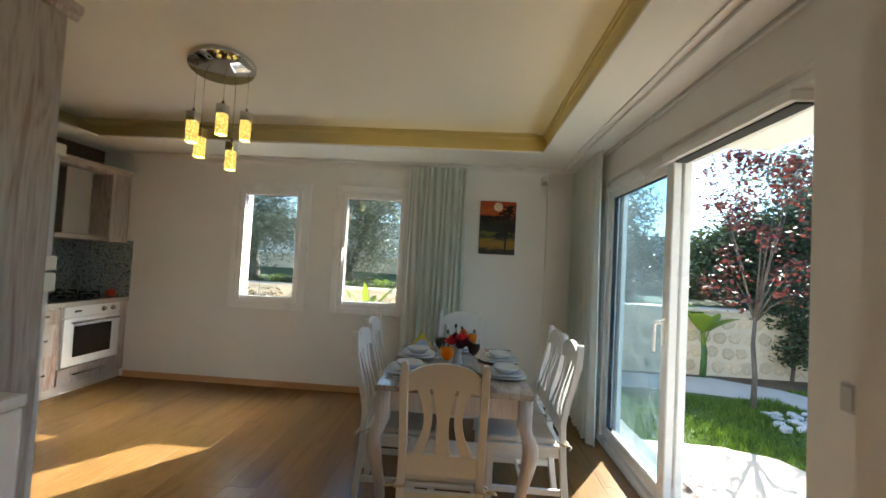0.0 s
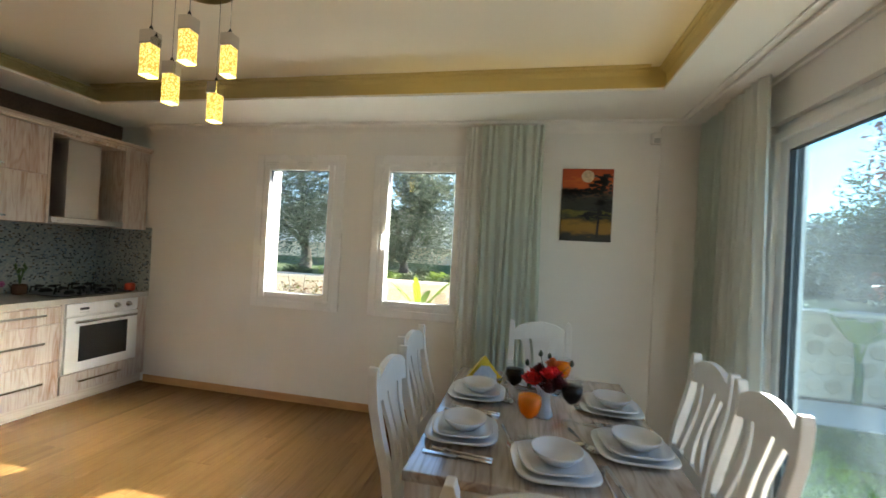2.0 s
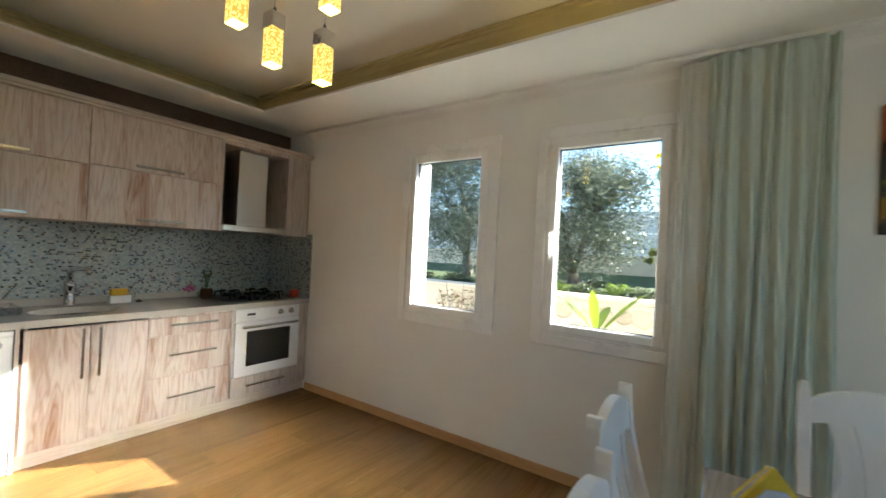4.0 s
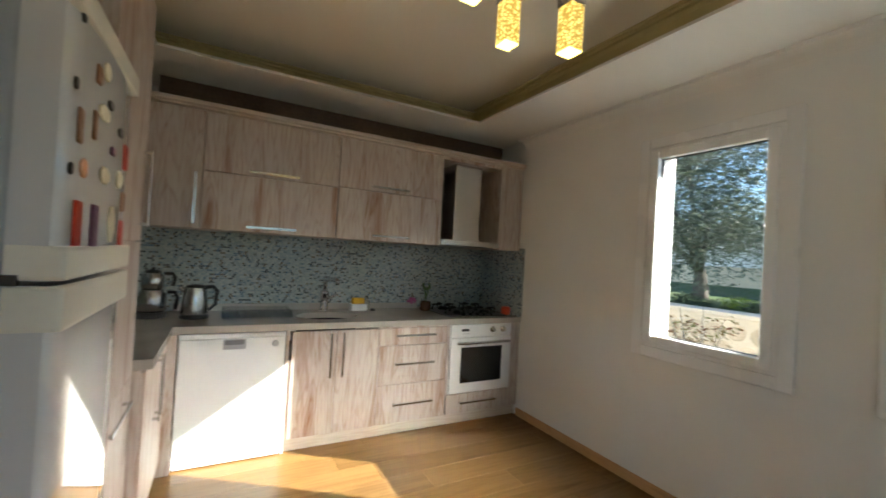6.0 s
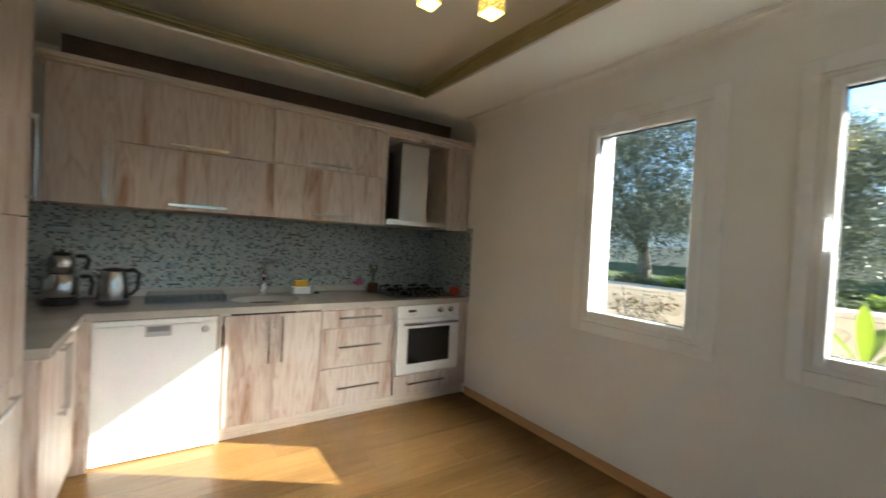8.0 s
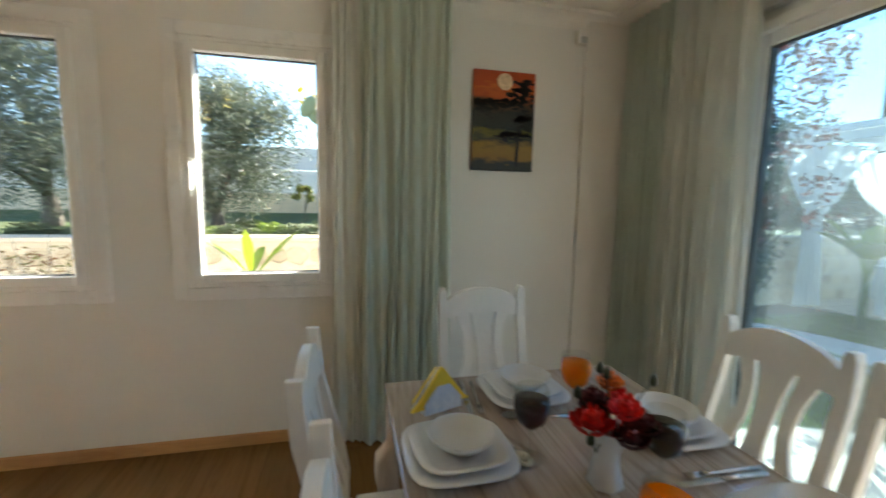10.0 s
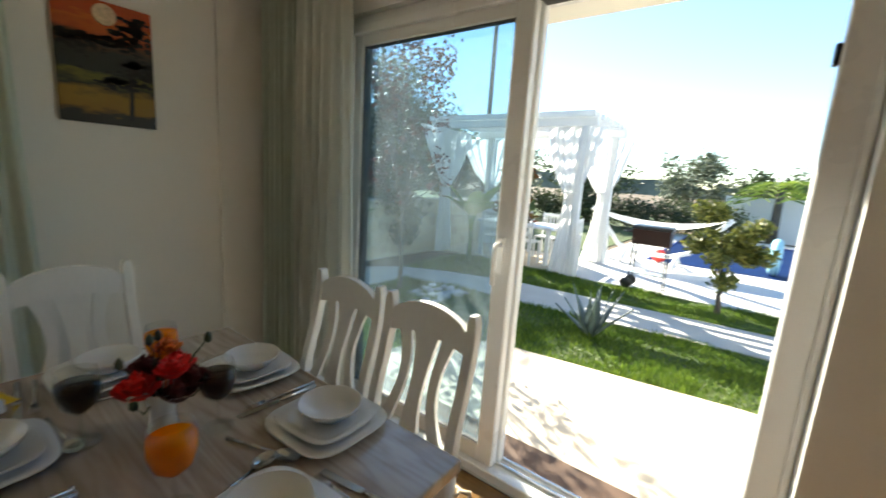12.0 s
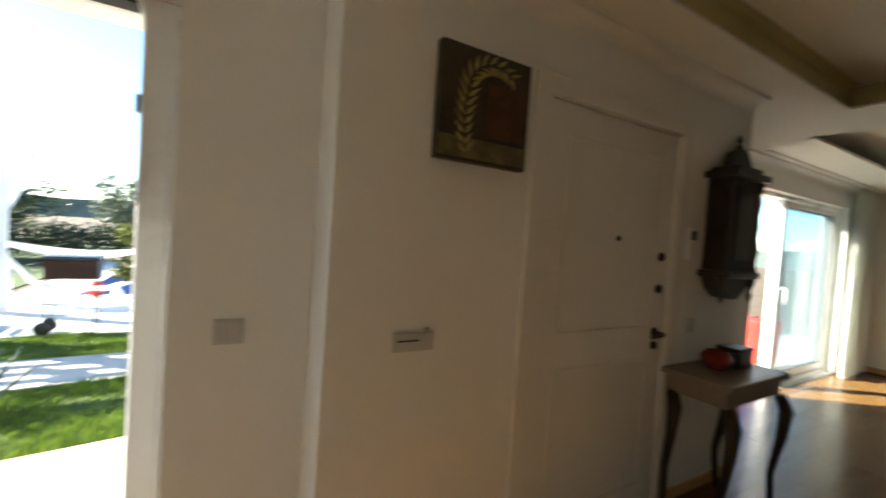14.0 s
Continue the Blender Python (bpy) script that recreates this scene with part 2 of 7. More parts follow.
# ---------------------------------------------------------------- the large structure
def wall_with(name, axis, plane, thick, span, height, holes, label, mat=M_wall):
    """A wall along x (axis 'y') or along y (axis 'x'); holes are (from, to, bottom, top)."""
    bm = bmesh.new()
    def put(a, b, z0, z1):
        if b - a < 1e-4 or z1 - z0 < 1e-4:
            return
        lo, hi = sorted((plane, plane + thick))
        if axis == "y":
            box(bm, a, b, lo, hi, z0, z1)
        else:
            box(bm, lo, hi, a, b, z0, z1)
    at = span[0]
    for a, b, z0, z1 in sorted(holes):
        put(at, a, *height)
        put(a, b, height[0], z0)
        put(a, b, z1, height[1])
        at = b
    put(at, span[1], *height)
    bmesh.ops.remove_doubles(bm, verts=bm.verts, dist=1e-5)
    return structure(name, bm, mat, label, "wall")


W1 = (1.173, 1.875, 0.868, 2.075)
W2 = (2.272, 2.970, 0.868, 2.075)
TOP = 2.75
wall_with("wall_north", "y", 0.0, 0.25, (-0.88, 4.95), (-0.3, TOP), [W1, W2], "white painted wall with two tall windows")
wall_with("wall_west", "x", -0.63, -0.25, (-10.85, 0.0), (-0.3, TOP), [], "white painted wall behind the kitchen units")
wall_with("wall_east", "x", 4.76, 0.19, (-3.18, 0.0), (-0.3, TOP), [(-2.75, -0.68, 0.0, 2.15)], "white painted wall with a sliding glass door")
wall_with("wall_entrance", "x", 4.52, 0.43, (-5.78, -3.18), (-0.3, TOP), [(-5.03, -4.06, 0.0, 2.04)], "white painted wall with the entrance door")
wall_with("wall_living_east", "x", 5.15, 0.25, (-10.6, -5.78), (-0.3, TOP), [(-9.85, -7.5, 0.0, 2.12)], "white painted living room wall with a sliding door")
structure("wall_living_return", boxed(4.95, 5.40, -5.78, -5.60, -0.3, TOP), M_wall, "short white painted return wall", "wall")
wall_with("wall_south", "y", -10.6, -0.25, (-0.88, 5.40), (-0.3, TOP), [], "white painted end wall of the living room")
structure("wall_kitchen_back", boxed(-0.63, 1.90, -3.34, -3.24, 0, TOP), M_wall, "white painted partition behind the tall units", "wall")

# unseen eave, added to trim the sun that enters the windows
structure("unseen_eave_north", boxed(-1.2, 4.95, 0.25, 0.62, 2.45, 2.62, bevel=0.006), M_soffit, "unseen white eave slab added outside to trim the window sun", "eave")
structure("wall_pilaster", boxed(4.40, 4.758, -0.022, -0.0005, 0.0, TOP), M_wall, "shallow white corner pilaster", "wall")

# ceiling: a raised field inside dropped borders
Z1, Z2 = 2.40, 2.61
structure("ceiling", boxed(-0.88, 5.40, -10.85, 0.25, TOP - 0.002, TOP + 0.15), M_ceiling, "roof slab over the rooms", "ceiling")
structure("ceiling_field", boxed(-0.40, 4.50, -6.7, -0.36, Z2, Z2 + 0.03), M_ceiling, "cream painted raised ceiling field", "ceiling")
structure("ceiling_field_living", boxed(-0.4, 4.8, -10.4, -6.75, Z2, Z2 + 0.03), M_ceiling, "cream painted raised living room ceiling", "ceiling")


def soffit(name, x0, x1, y0, y1, label):
    structure(name, boxed(x0, x1, y0, y1, Z1, Z1 + 0.016), M_soffit, label, "ceiling")


soffit("soffit_north", -0.63, 4.76, -0.60, 0, "white dropped ceiling border along the window wall")
soffit("soffit_east", 4.23, 4.76, -3.18, -0.60, "white dropped ceiling border along the glass door wall")
soffit("soffit_entrance", 4.23, 4.52, -6.35, -3.18, "white dropped ceiling border along the entrance wall")
soffit("soffit_west", -0.63, 0.09, -2.70, -0.60, "white dropped ceiling border over the kitchen units")
soffit("soffit_kitchen", -0.63, 1.92, -3.34, -2.70, "white dropped ceiling border over the tall units")
soffit("soffit_living_west", -0.63, 0.13, -10.6, -3.34, "white dropped ceiling border of the living room")
soffit("soffit_beam", 0.13, 5.15, -6.95, -6.35, "white dropped beam between dining and living room")
soffit("soffit_living_east", 4.6, 5.15, -10.6, -6.95, "white dropped ceiling border by the living room door")
soffit("soffit_hall", 4.52, 5.15, -6.35, -5.78, "white dropped ceiling corner by the living room door")
soffit("soffit_south", 0.13, 4.6, -10.6, -10.2, "white dropped ceiling border of the end wall")


# back of the light cove, coloured ochre, with its warm strip
M_cove = material("ochre_cove", (0.55, 0.46, 0.22), 0.7, vary=0.04, scale=2, grain=120, bump=0.05)
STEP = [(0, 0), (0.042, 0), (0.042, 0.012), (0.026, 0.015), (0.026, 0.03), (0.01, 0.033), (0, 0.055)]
M_strip = glowing("warm_strip", (1.0, 0.74, 0.28), 0.4)
CX0, CX1, CY0, CY1 = -0.27, 4.285, -2.94, -0.45
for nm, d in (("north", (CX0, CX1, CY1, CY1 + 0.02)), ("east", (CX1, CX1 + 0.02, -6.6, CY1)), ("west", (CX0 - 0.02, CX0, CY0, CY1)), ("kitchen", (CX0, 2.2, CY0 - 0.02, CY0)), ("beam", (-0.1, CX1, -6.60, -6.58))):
    structure("trim_cove_back_" + nm, boxed(*d, Z1 + 0.017, Z2), M_cove, "ochre back of the ceiling light cove", "moulding")
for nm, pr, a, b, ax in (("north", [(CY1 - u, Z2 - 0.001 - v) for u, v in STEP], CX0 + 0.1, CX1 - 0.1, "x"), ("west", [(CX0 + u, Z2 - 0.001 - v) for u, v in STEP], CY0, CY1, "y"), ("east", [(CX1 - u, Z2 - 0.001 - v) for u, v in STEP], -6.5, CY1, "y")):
    structure("trim_cove_step_" + nm, sweep(bmesh.new(), pr, a, b, ax), M_cove, "ochre stepped moulding in the ceiling cove", "moulding")
for nm, d in (("north", (2.2, 4.2, -0.50, -0.488)), ("east", (4.262, 4.274, -4.3, -0.7))):
    structure("cove_light_" + nm, boxed(*d, Z1 + 0.0165, Z1 + 0.026), M_strip, "warm light strip hidden in the ceiling cove", "light strip")


# cove mouldings where wall and dropped ceiling meet
def cove(name, a, b, plane, axis, sign):
    prof = [(0, 0), (0, -0.08), (0.003, -0.062), (0.012, -0.043), (0.028, -0.027), (0.05, -0.018), (0.072, -0.015), (0.074, -0.021), (0.086, -0.021), (0.086, 0)]
    bm = sweep(bmesh.new(), [(plane + sign * u, Z1 - 0.001 + v) for u, v in prof], a, b, axis)
    structure(name, bm, M_trim, "white plaster cove moulding under the ceiling", "moulding")


cove("trim_cove_north", -0.05, 4.74, 0.0, "x", -1)
cove("trim_cove_entrance", -5.78, -3.18, 4.52, "y", -1)
cove("trim_cove_living", -10.6, -5.78, 5.15, "y", -1)

# double curtain track along the glass door wall
trk = boxed(4.505, 4.53, -3.16, -0.02, Z1 - 0.012, Z1 - 0.001, bevel=0.003)
box(trk, 4.555, 4.715, -3.16, -0.02, Z1 - 0.026, Z1 - 0.001, bevel=0.012, seg=2)
box(trk, 4.735, 4.758, -3.16, -0.02, Z1 - 0.03, Z1 - 0.001, bevel=0.004)
structure("trim_curtain_track_east", trk, M_trim, "white double curtain track on the ceiling border", "curtain track")
trk = boxed(4.98, 5.02, -10.5, -7.2, Z1 - 0.022, Z1 - 0.001, bevel=0.004)
structure("trim_curtain_track_living", trk, M_trim, "white curtain track by the living room door", "curtain track")

# floor slab under the planks
structure("floor", boxed(-0.63, 5.15, -10.6, 0.0, -0.30, -0.006), M_under, "dark underlay and joints of the plank floor", "floor")


# baseboards
def baseboard(name, axis, plane, a, b, sign):
    prof = [(0, 0), (0, 0.062), (0.006, 0.065), (0.012, 0.058), (0.014, 0.0)]
    bm = sweep(bmesh.new(), [(plane + sign * u, v) for u, v in prof], a, b, axis)
    structure(name, bm, M_base if axis == "x" else M_base_y, "oak baseboard along the white wall", "baseboard")


baseboard("baseboard_north", "x", 0.0, 0.012, 4.76, -1)
baseboard("baseboard_east", "y", 4.76, -3.18, -2.69, -1)
baseboard("baseboard_east_corner", "y", 4.76, -0.67, -0.015, -1)
baseboard("baseboard_entrance", "y", 4.52, -4.02, -3.18, -1)
baseboard("baseboard_entrance_far", "y", 4.52, -5.78, -5.13, -1)
baseboard("baseboard_return", "x", -3.18, 4.505, 4.745, 1)
baseboard("baseboard_south", "x", -10.6, 3.2, 5.15, 1)


# ---------------------------------------------------------------- windows
def ring(bm, x0, x1, z0, z1, w, y0, y1, bevel=0.004):
    """A rectangular frame in the xz plane, its bars w wide."""
    box(bm, x0, x0 + w, y0, y1, z0, z1, bevel=bevel)
    box(bm, x1 - w, x1, y0, y1, z0, z1, bevel=bevel)
    box(bm, x0 + w, x1 - w, y0 + 0.0005, y1 - 0.0005, z0, z0 + w, bevel=bevel)
    box(bm, x0 + w, x1 - w, y0 + 0.0005, y1 - 0.0005, z1 - w, z1, bevel=bevel)
    return bm


def window(number, hole, handle_left):
    x0, x1, z0, z1 = hole
    w = thing("window_%d" % number, "white upvc tilt window with one clear pane", "window", kind="structure")
    part("window_trim", ring(bmesh.new(), x0 - 0.065, x1 + 0.065, z0 - 0.065, z1 + 0.065, 0.065, -0.020, 0.0), M_upvc, w)
    part("window_frame", ring(bmesh.new(), x0, x1, z0, z1, 0.03, -0.016, 0.05), M_upvc, w)
    sash = part("window_sash", ring(bmesh.new(), x0 + 0.022, x1 - 0.022, z0 + 0.022, z1 - 0.022, 0.05, -0.034, 0.035, 0.006), M_upvc, w)
    part("gasket", ring(bmesh.new(), x0 + 0.07, x1 - 0.07, z0 + 0.07, z1 - 0.07, 0.006, -0.006, 0.02, 0), M_gasket, sash)
    pane = part("pane", boxed(x0 + 0.068, x1 - 0.068, 0.004, 0.010, z0 + 0.068, z1 - 0.068), M_glass, sash)
    pane.visible_shadow = False
    sill = boxed(x0 - 0.03, x1 + 0.03, 0.052, 0.28, z0 - 0.002, z0 + 0.02, bevel=0.004)
    part("window_sill", sill, M_trim, w)
    if not handle_left:
        return
    hx = x0 + 0.045
    zc = (z0 + z1) / 2
    bm = boxed(hx - 0.014, hx + 0.014, -0.046, -0.034, zc - 0.035, zc + 0.035, bevel=0.005, seg=2)
    box(bm, hx - 0.010, hx + 0.010, -0.075, -0.046, zc - 0.012, zc + 0.012, bevel=0.004)
    box(bm, hx - 0.011, hx + 0.011, -0.083, -0.066, zc - 0.115, zc + 0.015, bevel=0.006, seg=2)
    part("handle", bm, M_upvc, sash)


window(1, W1, False)
window(2, W2, True)


# ---------------------------------------------------------------- sliding doors
def ring_x(bm, y0, y1, z0, z1, w, x0, x1, bevel=0.004):
    box(bm, x0, x1, y0, y0 + w, z0, z1, bevel=bevel)
    box(bm, x0, x1, y1 - w, y1, z0, z1, bevel=bevel)
    box(bm, x0 + 0.0005, x1 - 0.0005, y0 + w, y1 - w, z0, z0 + w, bevel=bevel)
    box(bm, x0 + 0.0005, x1 - 0.0005, y0 + w, y1 - w, z1 - w, z1, bevel=bevel)
    return bm


def leaf(parent, y0, y1, z0, z1, x, handle_at=None, bar=0.085):
    s = part("door_leaf", ring_x(bmesh.new(), y0, y1, z0, z1, bar, x - 0.025, x + 0.025, 0.006), M_upvc, parent)
    part("gasket", ring_x(bmesh.new(), y0 + bar - 0.004, y1 - bar + 0.004, z0 + bar - 0.004, z1 - bar + 0.004, 0.008, x - 0.016, x + 0.016, 0), M_gasket, s)
    p = part("pane", boxed(x - 0.003, x + 0.003, y0 + bar - 0.005, y1 - bar + 0.005, z0 + bar - 0.005, z1 - bar + 0.005), M_dusty, s)
    p.visible_shadow = False
    if handle_at is not None:
        bm = boxed(x - 0.037, x - 0.025, handle_at - 0.016, handle_at + 0.016, 0.97, 1.13, bevel=0.005, seg=2)
        tube(bm, [(x - 0.03, handle_at, 1.10), (x - 0.075, handle_at, 1.10), (x - 0.082, handle_at, 1.085), (x - 0.082, handle_at, 0.93)], 0.010, 10)
        part("handle", bm, M_upvc, s)


sd = thing("door_sliding", "white upvc sliding glass door, one leaf slid open", "sliding door", kind="structure")
bm = boxed(4.764, 4.915, -0.725, -0.68, 0.0, 2.10, bevel=0.004)
box(bm, 4.845, 4.915, -2.75, -2.645, 0.0, 2.10, bevel=0.006)
box(bm, 4.7645, 4.9145, -2.645, -0.725, 0.0, 0.045, bevel=0.004)
box(bm, 4.7645, 4.9145, -2.645, -0.725, 2.055, 2.10, bevel=0.004)
box(bm, 4.795, 4.9145, -2.75, -0.68, 2.1005, 2.15, bevel=0.004)
part("door_frame", bm, M_upvc, sd)
part("jamb_bead", boxed(4.832, 4.8445, -2.745, -2.725, 0.05, 2.05, bevel=0.003), M_upvc, sd)
part("track", boxed(4.835, 4.845, -2.63, -0.73, 0.045, 0.062, bevel=0.002), M_chrome, sd)
part("track", boxed(4.880, 4.890, -2.63, -0.73, 0.045, 0.062, bevel=0.002), M_chrome, sd)
part("head_seal", boxed(4.79, 4.86, -2.634, -1.762, 2.046, 2.0545), M_gasket, sd)
leaf(sd, -1.75, -0.70, 0.05, 2.085, 4.815, -1.70)
leaf(sd, -1.76, -0.70, 0.05, 2.085, 4.870, bar=0.05)
part("closer", boxed(4.86, 4.89, -2.6445, -2.630, 1.74, 1.80, bevel=0.004), M_black, sd)

ld = thing("door_sliding_living", "white upvc sliding glass door of the living room, half open", "sliding door", kind="structure")
part("door_frame", ring_x(bmesh.new(), -9.85, -7.5, 0.0, 2.12, 0.045, 5.22, 5.36), M_upvc, ld)
leaf(ld, -9.82, -8.30, 0.05, 2.10, 5.265, -8.36)
leaf(ld, -9.80, -8.33, 0.05, 2.10, 5.325)
# ---------------------------------------------------------------- kitchen
M_stone = material("beige_quartz_worktop", (0.46, 0.42, 0.37), 0.10, vary=0.06, scale=6, grain=160, bump=0.02)
M_bowl = material("dark_sink_composite", (0.02, 0.02, 0.022), 0.5, vary=0.1, spec=0.1)
M_mirror = material("polished_chrome", (0.70, 0.70, 0.70), 0.05, 1.0, vary=0.01, bump=0.0)
M_steel_dark = material("dark_steel", (0.25, 0.25, 0.25), 0.3, 1.0, bump=0.03)
# near-black so that the hood niche's shadow is in the board's colour
M_niche_shade = material("niche_shade_board", (0.05, 0.04, 0.035), 0.6)
M_gloss = material("glossy_fridge_enamel", (0.62, 0.62, 0.61), 0.06, vary=0.01, bump=0.0, coat=0.6)
M_cream = material("cream_plastic", (0.74, 0.71, 0.60), 0.4, vary=0.02, bump=0.02)
M_grey = material("grey_plastic", (0.42, 0.43, 0.44), 0.45, vary=0.03, bump=0.02)


def mosaic():
    m = bpy.data.materials.new("glass_mosaic")
    m.use_nodes = True
    t = m.node_tree
    N, L = t.nodes, t.links
    b = N["Principled BSDF"]
    co = N.new("ShaderNodeTexCoord")
    sep = N.new("ShaderNodeSeparateXYZ")
    add = N.new("ShaderNodeMath")
    com = N.new("ShaderNodeCombineXYZ")
    L.new(co.outputs["Object"], sep.inputs[0])
    L.new(sep.outputs[0], add.inputs[0])
    L.new(sep.outputs[1], add.inputs[1])
    L.new(add.outputs[0], com.inputs[0])
    L.new(sep.outputs[2], com.inputs[1])
    br = N.new("ShaderNodeTexBrick")
    br.inputs["Scale"].default_value = 1.0
    br.inputs["Brick Width"].default_value, br.inputs["Row Height"].default_value = 0.0175, 0.0145
    br.inputs["Mortar Size"].default_value, br.inputs["Mortar Smooth"].default_value = 0.0014, 0.1
    br.inputs["Color1"].default_value, br.inputs["Color2"].default_value = (0, 0, 0, 1), (1, 1, 1, 1)
    br.inputs["Mortar"].default_value = (0.5, 0.5, 0.5, 1)
    L.new(com.outputs[0], br.inputs["Vector"])
    ramp = N.new("ShaderNodeValToRGB")
    e = ramp.color_ramp.elements
    ramp.color_ramp.interpolation = "CONSTANT"
    e[0].position, e[0].color = 0.0, (0.05, 0.065, 0.075, 1)
    e[1].position, e[1].color = 0.08, (0.17, 0.13, 0.08, 1)
    for p, c in ((0.12, (0.12, 0.20, 0.28, 1)), (0.18, (0.30, 0.36, 0.37, 1)), (0.42, (0.40, 0.45, 0.44, 1)), (0.58, (0.34, 0.40, 0.41, 1)), (0.72, (0.46, 0.50, 0.48, 1)), (0.88, (0.38, 0.44, 0.43, 1)), (0.97, (0.07, 0.09, 0.11, 1))):
        k = e.new(p)
        k.color = c
    L.new(br.outputs["Color"], ramp.inputs[0])
    mix = N.new("ShaderNodeMix")
    mix.data_type = "RGBA"
    L.new(br.outputs["Fac"], mix.inputs[0])
    L.new(ramp.outputs[0], mix.inputs[6])
    mix.inputs[7].default_value = (0.40, 0.41, 0.38, 1)
    L.new(mix.outputs[2], b.inputs["Base Color"])
    ro = N.new("ShaderNodeMapRange")
    ro.inputs[3].default_value, ro.inputs[4].default_value = 0.12, 0.7
    L.new(br.outputs["Fac"], ro.inputs[0])
    L.new(ro.outputs[0], b.inputs["Roughness"])
    bp = N.new("ShaderNodeBump")
    bp.invert = True
    bp.inputs["Strength"].default_value, bp.inputs["Distance"].default_value = 0.8, 0.002
    L.new(br.outputs["Fac"], bp.inputs["Height"])
    L.new(bp.outputs[0], b.inputs["Normal"])
    return m


M_mosaic = mosaic()
CT = 0.845
splash = structure("backsplash_west", boxed(-0.63, -0.622, -3.232, -0.008, CT, 1.44), M_mosaic, "grey green glass mosaic backsplash", "backsplash")
structure("backsplash_north", boxed(-0.622, 0.012, -0.008, 0.0, CT, 1.443), M_mosaic, "grey green glass mosaic return by the hob", "backsplash")
structure("backsplash_south", boxed(-0.622, 0.74, -3.24, -3.232, CT, 1.44), M_mosaic, "grey green glass mosaic behind the worktop corner", "backsplash")


def bar_handle(parent, x, a, b, c, direction):
    """A flat bar pull on two feet. direction 'y' or 'z' for units that face +x; 'fx' or 'fz' for units that face +y."""
    bm = bmesh.new()
    th, st = 0.016, 0.03
    if direction == "y":
        box(bm, x + st - 0.008, x + st, a, b, c - th / 2, c + th / 2, bevel=0.002)
        for y in (a + 0.012, b - 0.012):
            box(bm, x, x + st - 0.006, y - 0.006, y + 0.006, c - 0.005, c + 0.005)
    elif direction == "z":
        box(bm, x + st - 0.008, x + st, c - th / 2, c + th / 2, a, b, bevel=0.002)
        for z in (a + 0.012, b - 0.012):
            box(bm, x, x + st - 0.006, c - 0.005, c + 0.005, z - 0.006, z + 0.006)
    elif direction == "fx":
        box(bm, a, b, x + st - 0.008, x + st, c - th / 2, c + th / 2, bevel=0.002)
        for q in (a + 0.012, b - 0.012):
            box(bm, q - 0.006, q + 0.006, x, x + st - 0.006, c - 0.005, c + 0.005)
    else:
        box(bm, c - th / 2, c + th / 2, x + st - 0.008, x + st, a, b, bevel=0.002)
        for z in (a + 0.012, b - 0.012):
            box(bm, c - 0.005, c + 0.005, x, x + st - 0.006, z - 0.006, z + 0.006)
    return part("handle", bm, M_chrome, parent, "brushed steel bar handle")


def carcass(parent, x0, x1, y0, y1, z0, z1, mat=None):
    return part("body", boxed(x0, x1, y0 + 0.001, y1 - 0.001, z0, z1), mat or M_pine, parent)


def front(parent, name, y0, y1, z0, z1, x=0.0, t=0.018):
    return part(name, boxed(x - t, x, y0 + 0.003, y1 - 0.003, z0 + 0.003, z1 - 0.003, bevel=0.0015), M_pine, parent)


# base units that face the room
sink_unit = thing("sink_cabinet", "whitewashed pine sink cabinet with two doors", "cabinet", group="base cabinets")
carcass(sink_unit, -0.60, -0.0185, -1.90, -1.29, 0.085, 0.60)
d = front(sink_unit, "door", -1.89, -1.595, 0.085, 0.79)
bar_handle(d, 0.0, 0.47, 0.775, -1.635, "z")
d = front(sink_unit, "door", -1.595, -1.29, 0.085, 0.79)
bar_handle(d, 0.0, 0.47, 0.775, -1.552, "z")
drawers = thing("drawer_cabinet", "whitewashed pine cabinet with three drawers", "cabinet", group="base cabinets")
carcass(drawers, -0.60, -0.0185, -1.29, -0.72, 0.085, 0.80)
for z0, z1, hz in ((0.66, 0.79, 0.735), (0.372, 0.66, 0.525), (0.085, 0.372, 0.228)):
    d = front(drawers, "drawer", -1.29, -0.72, z0, z1)
    bar_handle(d, 0.0, -1.165, -0.84, hz, "y")
oven_unit = thing("oven_cabinet", "whitewashed pine oven housing with a low drawer", "cabinet", group="base cabinets")
carcass(oven_unit, -0.60, -0.0185, -0.72, -0.098, 0.085, 0.235)
d = front(oven_unit, "drawer", -0.71, -0.098, 0.085, 0.24)
bar_handle(d, 0.0, -0.59, -0.24, 0.172, "y")
part("side_panel", boxed(-0.60, -0.001, -0.7195, -0.703, 0.2355, 0.80), M_pine, oven_unit)
part("side_panel", boxed(-0.60, -0.001, -0.098, -0.002, 0.085, 0.80), M_pine, oven_unit)
plinth = tagged(part("plinth", boxed(-0.06, -0.03, -1.90, -0.002, 0.0, 0.085), M_pine_h), "whitewashed pine plinth under the base units", "plinth")
filler = tagged(part("filler_panel", boxed(-0.60, -0.002, -1.921, -1.903, 0.0, 0.80), M_pine), "whitewashed pine panel beside the dishwasher", "panel")

